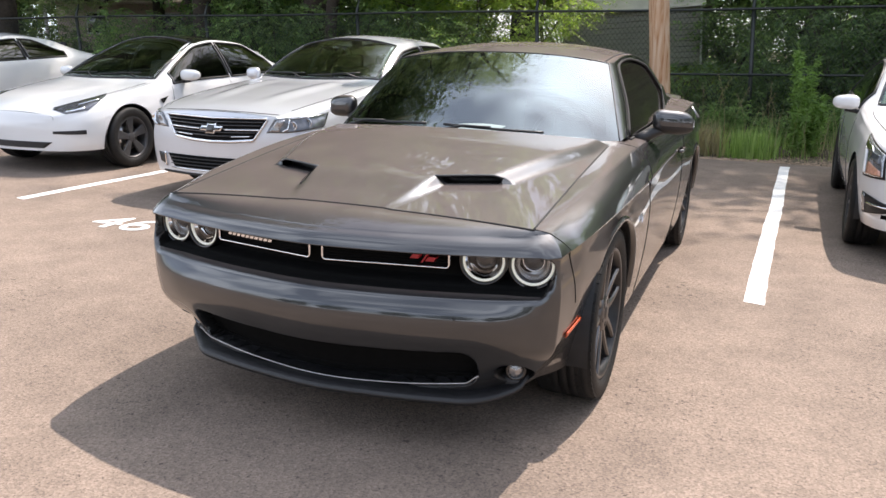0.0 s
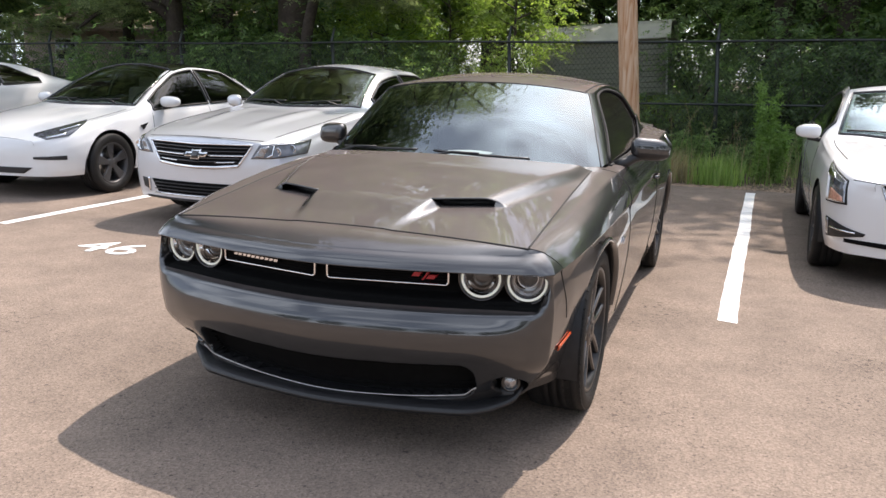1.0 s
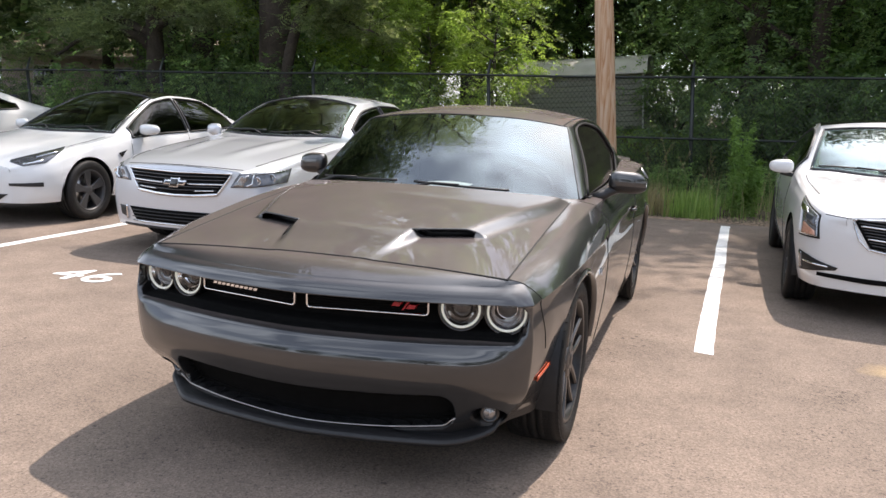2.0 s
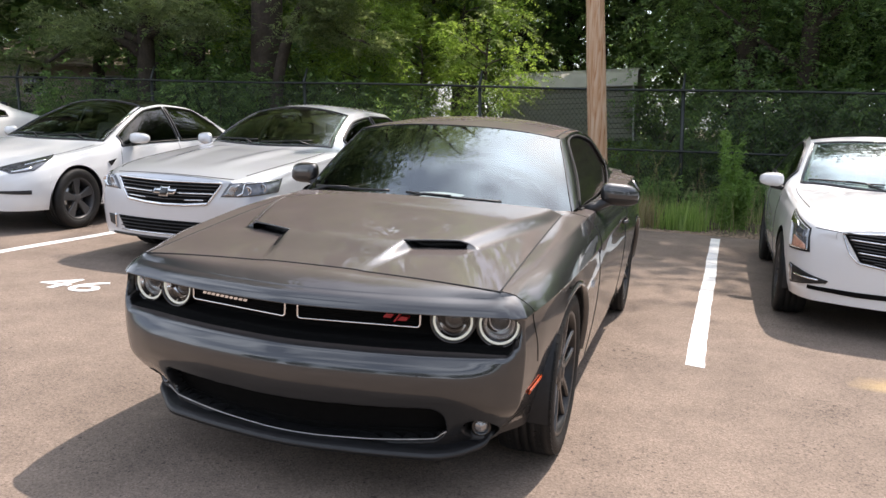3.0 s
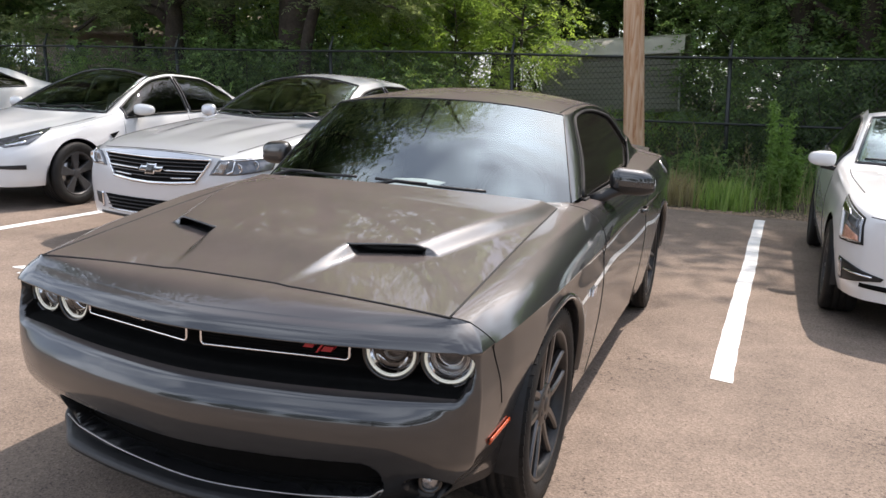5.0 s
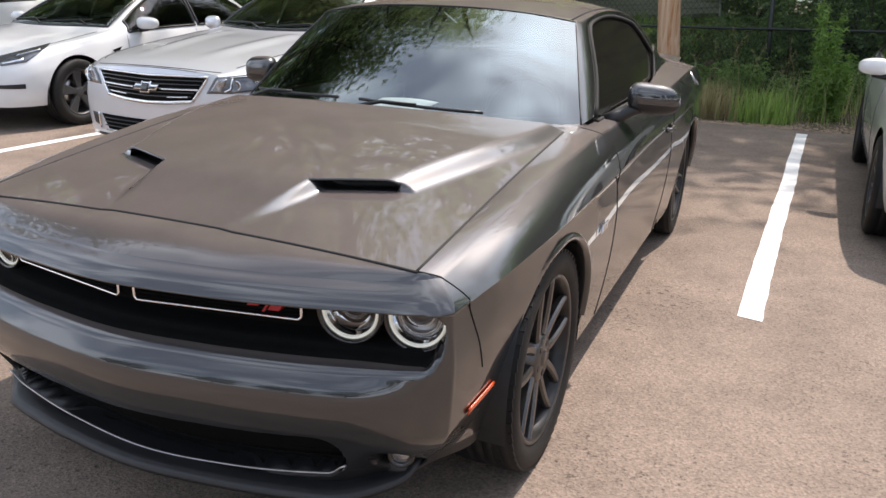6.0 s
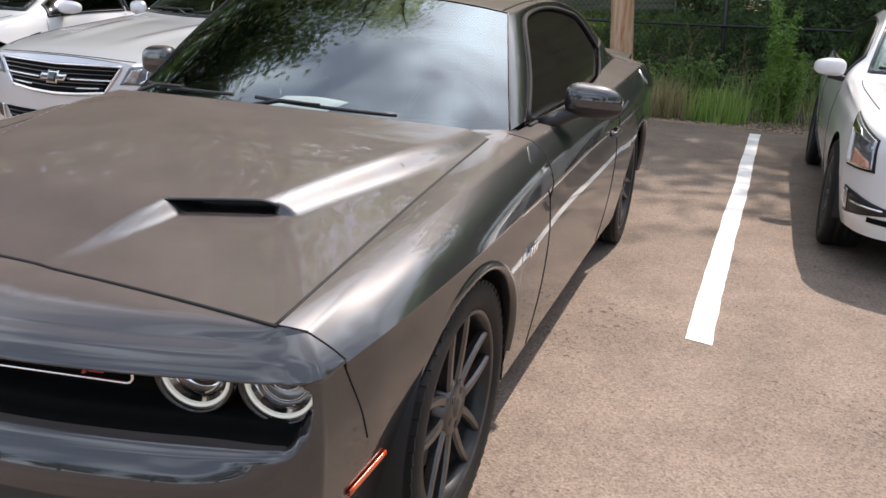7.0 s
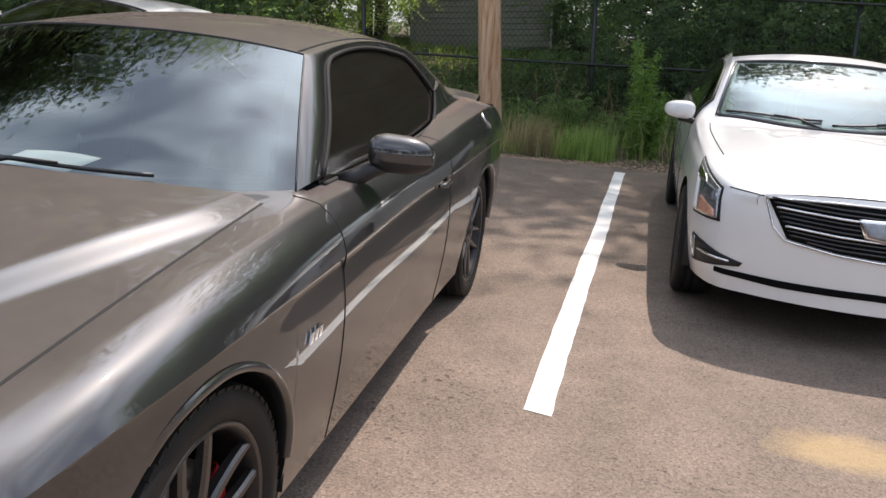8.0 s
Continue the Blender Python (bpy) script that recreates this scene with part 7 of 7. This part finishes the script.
def tree(name, height, crown_r, crown_from, trunk_r, leaf_mat, n_leaves, leaf, label, seed, clumps=70, squash=1.0, lean=0.0, limbs=9, cone=False):
    """Trunk with limbs, and a crown of leaf clumps round the limbs' outer halves."""
    r = np.random.default_rng(seed)
    t = thing(name, Matrix.Identity(4), label, "tree")
    trunk_pts = [(lean * (k / 9) * height + 0.12 * noise.noise((k * 0.5, seed, 1.0)), 0.12 * noise.noise((k * 0.5, seed, 7.0)), height * 0.86 * k / 9 - 0.25) for k in range(10)]
    bm = tube(trunk_pts, [trunk_r * lerp(1.15, 0.25, k / 9) for k in range(10)], 12)
    ends = []
    for i in range(limbs):
        f = lerp(crown_from / height + 0.03, 0.80, (i + 0.5) / limbs)
        k = f / 0.86 * 9
        a, b = Vector(trunk_pts[min(int(k), 8)]), Vector(trunk_pts[min(int(k) + 1, 9)])
        at = a.lerp(b, k - int(k))
        ang = i * 2.4 + seed
        pts = limb_points(at, (math.cos(ang), math.sin(ang), 0.45), crown_r * r.uniform(0.75, 1.1), 0.12, seed + i * 3.3)
        tube(pts, [trunk_r * 0.42 * lerp(1, 0.12, q / 7) for q in range(8)], 7, bm)
        ends += [pts[4], pts[5], pts[6], pts[7]]
    part("trunk", bm, BARK, t)
    mid = (crown_from + height) / 2
    half = (height - crown_from) / 2
    centres = []
    for i in range(clumps):
        while True:
            p = r.uniform(-1, 1, 3)
            q = np.linalg.norm(p)
            if 0.35 < q < 1.0:
                break
        h = r.uniform() ** 1.3
        bulk = 1 - 0.35 * max(p[2], 0)
        if i < len(ends) and r.uniform() < 0.8:
            c = np.array(ends[i]) + r.normal(size=3) * 0.2
        else:
            c = np.array([p[0] / q * crown_r * (1 - 0.8 * h) * (0.35 + 0.75 * q), p[1] / q * crown_r * (1 - 0.8 * h) * (0.35 + 0.75 * q), crown_from + h * (height - crown_from)]) if cone else np.array([p[0] * crown_r * bulk + lean * mid, p[1] * crown_r * bulk, mid + p[2] * half * squash])
        centres.append(c)
    per = n_leaves // (2 * leaf[1] + 1) // len(centres)
    size = crown_r * 0.20
    pts = np.concatenate([c + r.normal(size=(per, 3)) * size * r.uniform(0.6, 1.3) * np.array([1, 1, 0.65]) for c in centres])
    me = spray_mesh("crown", pts, (lean * mid, 0.0), *leaf, r)
    tagged(link("crown", me, leaf_mat, t, smooth=False), kind="stuff")
    return t


def spread(proto, places):
    """Stand copies of a thing at (x, y, turn, size)."""
    for i, (x, y, turn, size) in enumerate(places):
        m = pose(x, y, rise(y) - 0.05 if y > 12 else 0, 0, 0, turn) @ Matrix.Scale(size, 4)
        if i == 0:
            proto.matrix_world = m
        else:
            c = copy_thing(proto, m)
            c.matrix_world = m


oak = tree("broadleaf_tree", 12.5, 3.6, 1.8, 0.20, LEAF_DARK, 38000, (0.34, 4, 0.125, 0.066, 0.25), "tall dark green broadleaf tree behind the fence", 3, 90)
spread(oak, [(2.1, 18.4, 20, 1.08), (9.8, 20.5, 140, 1.15), (3.0, 22.2, 80, 1.0), (13.5, 18.5, 250, 1.0), (19.0, 17.8, 10, 1.05), (6.6, 26.0, 200, 1.0)])
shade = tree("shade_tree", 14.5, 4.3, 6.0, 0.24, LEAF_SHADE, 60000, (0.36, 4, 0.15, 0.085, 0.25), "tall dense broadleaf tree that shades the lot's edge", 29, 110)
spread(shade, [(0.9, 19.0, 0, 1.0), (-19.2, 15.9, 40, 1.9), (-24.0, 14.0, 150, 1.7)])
wood = tree("woodland_tree", 12.5, 3.8, 1.6, 0.20, LEAF_DARK, 9000, (0.7, 3, 0.46, 0.30, 0.2), "far broadleaf tree in the wood round the lot", 17, 80)
spread(wood, [(-10.0, 33.0, 33, 1.15), (-9.6, 25.0, 60, 1.2), (-30.0, 22.0, 20, 1.4), (-20.5, 25.5, 300, 1.4), (4.5, 28.0, 15, 1.1), (9.0, 29.0, 75, 1.1), (4.6, 33.5, 140, 1.1), (13.0, 24.5, 40, 1.0), (-12.5, 27.5, 80, 1.0), (-18.0, 29.5, 10, 1.1), (-19.0, 34.0, 200, 1.0), (-36.5, 31.0, 120, 1.1), (-35.0, 27.0, 160, 1.1), (-5.5, 34.0, 270, 1.2), (15.0, 26.0, 100, 1.1), (1.5, 33.5, 300, 1.1)] + [(-42 + 6.5 * i, 36 + 3 * math.sin(i * 2.1), i * 77, 1.35 + 0.1 * math.sin(i)) for i in range(14)])
# Copies from (25, 12) on are unseen, added for what the car paint mirrors.
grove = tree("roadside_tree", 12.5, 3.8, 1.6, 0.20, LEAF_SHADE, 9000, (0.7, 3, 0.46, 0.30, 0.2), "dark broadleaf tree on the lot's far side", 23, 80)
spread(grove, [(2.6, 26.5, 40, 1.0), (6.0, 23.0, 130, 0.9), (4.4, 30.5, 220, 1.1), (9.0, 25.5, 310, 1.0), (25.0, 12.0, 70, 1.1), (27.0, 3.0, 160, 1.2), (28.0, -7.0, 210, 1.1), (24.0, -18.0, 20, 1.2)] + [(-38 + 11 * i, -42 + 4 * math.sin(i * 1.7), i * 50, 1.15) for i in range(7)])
locust = tree("locust_tree", 11.0, 3.4, 1.2, 0.16, LEAF_MID, 38000, (0.62, 7, 0.13, 0.044, 0.5), "feathery green locust tree leaning over the fence", 8, 100, lean=-0.02)
spread(locust, [(4.1, 18.4, 0, 0.95), (0.8, 19.2, 120, 0.85), (10.5, 16.6, 210, 1.0), (16.0, 16.2, 70, 1.0), (-4.0, 33.5, 30, 1.3), (3.2, 30.5, 100, 1.2), (-7.0, 31.0, 200, 1.3), (1.0, 26.5, 10, 1.1), (-8.5, 28.5, 260, 0.9)])
bright = tree("young_tree", 4.6, 1.35, 1.2, 0.06, LEAF_BRIGHT, 9500, (0.40, 5, 0.11, 0.046, 0.35), "sunlit yellow-green young tree beside the shed", 5, 40)
spread(bright, [(-4.85, 18.4, 0, 0.92), (-7.9, 18.0, 45, 0.95), (-8.6, 20.5, 120, 1.1), (-6.9, 19.6, 200, 0.85), (-12.2, 20.4, 250, 1.1), (-9.6, 22.5, 30, 1.5), (-7.0, 23.5, 160, 1.5), (-11.6, 24.0, 290, 1.6)])
pine = tree("pine_tree", 26.0, 5.2, 4.2, 0.30, NEEDLE, 100000, (0.44, 8, 0.17, 0.034, 0.1), "large dark pine with low spreading limbs", 14, 250, limbs=22, cone=True)
spread(pine, [(-10.25, 17.6, 0, 1.25), (-16.0, 21.0, 140, 1.05), (-23.5, 20.0, 250, 1.0), (-13.3, 19.0, 10, 0.95)])


def bare_tree(name, label, trunk, radius, limbs, seed):
    """An old conifer seen by its dark trunk and long low limbs, tufted at their ends."""
    q = np.random.default_rng(seed)
    t = thing(name, pose(*trunk[0]), label, "tree")
    root = Vector(trunk[0])

    def smooth_line(pts):
        xs, ys, zs = [curve(*[(i, (Vector(p) - root)[k]) for i, p in enumerate(pts)]) for k in range(3)]
        return [Vector((xs(u), ys(u), zs(u))) + 0.05 * Vector((noise.noise((u * 2, seed, 1.0)), 0, noise.noise((u * 2, seed, 4.0)))) for u in span(0, len(pts) - 1, 6 * (len(pts) - 1))]
    line = smooth_line(trunk)
    part("trunk", tube(line, [radius * lerp(1.0, 0.45, i / len(line)) for i in range(len(line))], 12), BARK, t)
    tips = list(line[-8:])
    for pts in limbs:
        arm = smooth_line(pts)
        part("limb", tube(arm, [radius * 0.5 * lerp(1.0, 0.18, i / len(arm)) for i in range(len(arm))], 8), BARK, t)
        for k in range(5):
            j = int(lerp(len(arm) * 0.35, len(arm) - 2, k / 4))
            twig = limb_points(arm[j], (q.normal(), q.normal(), 0.3), 0.9, -0.05, seed + k * 1.7)
            part("branch", tube(twig, [radius * 0.12 * lerp(1, 0.3, i / 7) for i in range(8)], 5), BARK, t)
            tips += twig[3:]
    centres = np.concatenate([np.array(p) + q.normal(size=(26, 3)) * np.array([0.32, 0.32, 0.16]) for p in tips])
    tagged(link("crown", spray_mesh("crown", centres, (0.0, 0.0), 0.40, 8, 0.16, 0.032, 0.1, q), NEEDLE, t, smooth=False), kind="stuff")
    return t


bare_tree("leaning_pine", "leaning dark pine trunk with a long drooping limb", [(-9.55, 16.7, 0.4), (-9.30, 16.7, 2.58), (-8.99, 16.7, 3.49), (-8.60, 16.7, 4.1), (-8.2, 16.8, 6.0), (-8.0, 17.0, 8.5)], 0.15,
          [[(-8.80, 16.7, 3.80), (-8.23, 16.6, 3.56), (-7.65, 16.5, 3.18), (-6.95, 16.4, 2.92)], [(-8.75, 16.7, 3.9), (-8.1, 16.5, 4.2), (-7.2, 16.4, 4.1)]], 3)
bare_tree("spreading_pine", "old dark pine with low curving limbs", [(-13.2, 16.9, 0.4), (-13.2, 16.9, 2.4), (-13.25, 16.9, 4.5), (-13.2, 17.0, 8.5)], 0.26,
          [[(-13.2, 16.9, 2.6), (-13.6, 16.6, 2.9), (-14.2, 16.5, 3.0), (-15.2, 16.4, 2.7), (-16.0, 16.4, 2.2)], [(-13.2, 16.9, 2.95), (-14.4, 16.6, 3.3), (-16.2, 16.5, 3.25)], [(-13.2, 16.9, 3.1), (-12.2, 16.6, 3.4), (-11.2, 16.5, 3.3)]], 9)


def shrub(name, leaf_mat, label, seed, n_leaves=9500, leaf=(0.13, 0.07), r=1.3, h=2.3):
    q = np.random.default_rng(seed)
    t = thing(name, Matrix.Identity(4), label, "shrub")
    bm = bmesh.new()
    centres = []
    for i in range(12):
        a = i * 2.4
        pts = limb_points((0.1 * math.cos(a), 0.1 * math.sin(a), -0.1), (0.5 * math.cos(a), 0.5 * math.sin(a), 1.0), h * q.uniform(0.7, 1.0), 0.02, seed + i)
        tube(pts, [lerp(0.022, 0.005, k / 7) for k in range(8)], 5, bm)
        centres += [np.array(p) for p in pts[2:]]
    part("stem", bm, BARK, t)
    for i in range(26):
        a, b = q.uniform(0, math.tau), math.sqrt(q.uniform(0, 1)) * r
        centres.append(np.array([b * math.cos(a), b * math.sin(a), q.uniform(0.15, h * (1 - 0.35 * b / r))]))
    per = n_leaves // len(centres)
    pts = np.concatenate([c + q.normal(size=(per, 3)) * 0.22 for c in centres])
    pts[:, 2] = np.maximum(pts[:, 2], 0.05)
    me = spray_mesh("leaves", pts[::11], (0.0, 0.0), 0.28, 4, leaf[0] * 0.8, leaf[1] * 0.8, 0.2, q)
    tagged(link("leaves", me, leaf_mat, t, smooth=False), kind="stuff")
    return t


hedge = shrub("shrub", LEAF_DARK, "dense dark green shrub along the fence", 21)
spread(hedge, [(-9.2 - 1.9 * i + 0.4 * math.sin(i * 3.1), 16.8 + 0.5 * math.sin(i * 1.7), i * 67, 1.05 + 0.18 * math.sin(i * 2.3)) for i in range(14) if i not in (3, 4)] + [(-2.7, 16.0, 40, 0.55), (-1.7, 16.2, 100, 0.6), (-0.6, 16.0, 310, 0.62), (0.2, 15.9, 190, 0.6), (0.6, 16.3, 10, 0.9), (1.6, 16.8, 60, 1.2), (2.6, 16.4, 130, 1.1), (3.6, 17.0, 30, 1.3), (4.6, 16.5, 200, 1.15), (7.0, 16.6, 20, 1.2), (9.6, 16.7, 300, 1.2), (12.2, 16.5, 110, 1.2), (14.8, 16.8, 50, 1.2), (-10.4, 19.0, 210, 1.5), (-13.6, 19.2, 20, 1.5)] + [(-48 + 4.2 * i, 41 + 1.5 * math.sin(i * 2.2), i * 61, 2.6 + 0.5 * math.sin(i * 1.3)) for i in range(16)])
green = shrub("shrub", LEAF_MID, "leafy mid green shrub along the fence", 33, leaf=(0.15, 0.08))
spread(green, [(-7.2, 16.9, 0, 1.05), (-11.0, 16.5, 70, 1.1), (-14.5, 16.4, 170, 1.15), (-8.5, 18.6, 300, 1.35), (-12.2, 18.4, 10, 1.4), (-1.0, 24.8, 90, 0.9), (-1.25, 13.9, 15, 0.28), (-0.5, 14.25, 140, 0.33), (0.3, 13.8, 60, 0.25), (-2.0, 14.3, 220, 0.30), (0.95, 14.4, 280, 0.36), (-2.9, 14.0, 90, 0.27), (1.4, 19.0, 30, 1.3), (3.4, 19.3, 200, 1.4), (6.0, 19.2, 110, 1.4)])
sunny = shrub("shrub", LEAF_BRIGHT, "sunlit yellow-green shrub behind the fence", 44, 5000)
spread(sunny, [(-6.0, 16.6, 0, 0.8), (-10.2, 17.6, 90, 0.95), (-20.5, 18.0, 30, 1.0)])


# tall weed at the asphalt's edge
def weed(x, y, h, seed):
    q = np.random.default_rng(seed)
    t = thing("tall_weed", pose(x, y, 0), "tall leafy green weed at the asphalt's edge", "weed", "tall weeds")
    bm = bmesh.new()
    leaves = []
    for i in range(9):
        a = i * 2.4
        pts = limb_points((0.05 * math.cos(a), 0.05 * math.sin(a), -0.05), (0.11 * math.cos(a), 0.11 * math.sin(a), 2.2), h * q.uniform(0.65, 1.08), 0.02, seed + i, 9)
        tube(pts, [lerp(0.008, 0.003, k / 9) for k in range(10)], 5, bm)
        for p, p2 in zip(pts[1:], pts[2:]):
            for f in (0, 0.2, 0.4, 0.6, 0.8):
                c = np.array(p.lerp(p2, f))
                leaves += [c + q.normal(size=3) * 0.032 for _ in range(3)]
    tagged(part("stem", bm, LEAF_WEED, t), kind="stuff")
    tagged(link("leaves", leaf_mesh("leaves", np.array(leaves), 0.12, 0.022, -0.5), LEAF_WEED, t, smooth=False), kind="stuff")
    return t


weed(0.56, 12.35, 1.55, 2)
weed(0.76, 12.5, 0.9, 9)


def blades(name, n, x0, x1, y0, y1, h0, h1, mat, width, label, seed, density=None):
    """Grass as single bent blades, rooted on the soil."""
    q = np.random.default_rng(seed)
    x, y = q.uniform(x0, x1, n), q.uniform(y0, y1, n)
    if density:
        ok = np.array([density(a, b) > q.uniform() for a, b in zip(x, y)])
        x, y = x[ok], y[ok]
        n = len(x)
    h = q.uniform(h0, h1, n) * np.array([0.7 + 0.6 * (0.5 + 0.5 * noise.noise((a * 1.1, b * 1.1, seed))) for a, b in zip(x, y)])
    a = q.uniform(0, math.tau, n)
    lean = q.uniform(0.1, 0.55, n) * h
    base = np.stack([x, y, np.array([land(u, v)[2] for u, v in zip(x, y)]) - 0.01], 1)
    s = np.stack([np.cos(a), np.sin(a), np.zeros(n)], 1) * width * q.uniform(0.6, 1.3, (n, 1))
    d = np.stack([-np.sin(a), np.cos(a), np.zeros(n)], 1)
    up = np.array([0, 0, 1.0])
    mid = base + up * (h * 0.6)[:, None] + d * (lean * 0.35)[:, None]
    tip = base + up * h[:, None] + d * lean[:, None]
    v = np.stack([base - s, base + s, mid + s * 0.7, tip, mid - s * 0.7], 1)
    me = bpy.data.meshes.new(name)
    me.vertices.add(5 * n)
    me.vertices.foreach_set("co", v.ravel())
    # a lower quad and a pointed tip to each blade
    corner = (5 * np.arange(n)[:, None] + np.array([0, 1, 2, 4, 4, 2, 3])).astype(np.int32)
    me.loops.add(7 * n)
    me.loops.foreach_set("vertex_index", corner.ravel())
    me.polygons.add(2 * n)
    me.polygons.foreach_set("loop_start", (7 * np.arange(n)[:, None] + np.array([0, 4])).astype(np.int32).ravel())
    me.polygons.foreach_set("loop_total", np.tile(np.array([4, 3], dtype=np.int32), n))
    me.update(calc_edges=True)
    return tagged(link(name, me, mat, smooth=False), label, "grass", kind="stuff")


def tufts(a, b):
    return smooth01(-0.25, 0.35, noise.noise((a * 0.9, b * 0.9, 4.0))) * smooth01(11.55, 12.1, b - 0.35 * smooth01(0.1, 0.4, a) * (a < 3.0))


blades("grass", 52000, -4.5, 7.0, 11.6, 15.8, 0.06, 0.24, GRASS, 0.006, "uneven green roadside grass before the fence", 3, tufts)
blades("grass", 9000, -16.0, -4.5, 11.6, 15.8, 0.1, 0.3, GRASS, 0.008, "uneven green roadside grass before the fence", 4, tufts)
blades("dry_grass", 900, -2.2, 1.9, 11.7, 14.6, 0.25, 0.75, DRY_GRASS, 0.004, "thin dry straw-coloured grass stalks", 6, lambda a, b: 0.06 + 0.9 * (noise.noise((a * 1.6, b * 1.6, 8.0)) > 0.15))
blades("dry_grass", 800, -1.10, -0.35, 11.8, 12.4, 0.22, 0.55, DRY_GRASS, 0.005, "brown clump of dead grass beside the utility pole", 16, lambda a, b: 1.2 - 2.6 * abs(a + 0.72))
blades("grass", 750, -0.45, 0.35, 11.75, 12.4, 0.22, 0.52, GRASS, 0.007, "lush green grass tuft at the asphalt's edge", 18, lambda a, b: 1.2 - 2.8 * abs(a + 0.06))


def seed_grass(x, y, h, seed):
    """One tall grass culm with a nodding plume."""
    q = np.random.default_rng(seed)
    t = thing("seed_grass", pose(x, y, land(x, y)[2]), "tall pale grass stalk with a nodding seed plume", "grass", "seed grass stalks")
    a = q.uniform(0, math.tau)
    line = [Vector((0.22 * h * u ** 2.4 * math.cos(a), 0.22 * h * u ** 2.4 * math.sin(a), h * (u - 0.06 * u ** 4))) for u in span(0, 1, 12)]
    tagged(part("stalk", tube(line, [lerp(0.004, 0.0015, i / 12) for i in range(13)], 5), DRY_GRASS, t))
    grains = [np.array(line[-4].lerp(line[-1], u)) + q.normal(size=3) * 0.010 for u in span(0, 1.0, 26)]
    tagged(link("plume", leaf_mesh("plume", np.array(grains), 0.030, 0.007, 0.6), DRY_GRASS, t, smooth=False), kind="stuff")


for i, (x, y, h) in enumerate([(-0.72, 12.4, 1.05), (-0.62, 12.5, 1.15), (-0.50, 12.3, 0.95), (-0.42, 12.6, 1.2), (-0.30, 12.4, 1.0), (-0.12, 12.5, 0.9), (0.05, 12.4, 0.95), (0.16, 12.6, 1.1), (0.30, 12.5, 0.85), (-0.95, 12.6, 0.8)]):
    seed_grass(x, y, h, 40 + i)
blades("lawn_grass", 9000, -12.0, 2.0, 19.0, 30.0, 0.08, 0.2, LEAF_BRIGHT, 0.02, "sunlit lawn behind the fence", 7)


def pebbles():
    verts, faces = [], []
    q = np.random.default_rng(5)
    for i in range(3400):
        x = q.uniform(-2.2, 4.5)
        y = lot_edge(x) + abs(q.normal()) * lerp(0.12, 0.38, smooth01(-0.4, 0.5, x)) - 0.03
        r = q.uniform(0.006, 0.028)
        k = len(verts)
        z = land(x, y)[2] if y > EDGE_Y + 0.3 else -0.005
        for a in range(5):
            t = a * math.tau / 5 + q.uniform(0, 1)
            verts.append((x + r * math.cos(t), y + r * math.sin(t), z))
        verts.append((x, y, z + r * q.uniform(0.2, 0.6)))
        faces += [(k + a, k + (a + 1) % 5, k + 5) for a in range(5)]
    me = bpy.data.meshes.new("leaf_litter")
    me.from_pydata(verts, [], faces)
    return tagged(link("leaf_litter", me, LITTER, smooth=False), "brown leaf litter and gravel along the asphalt's edge", "leaf litter", kind="stuff")


pebbles()
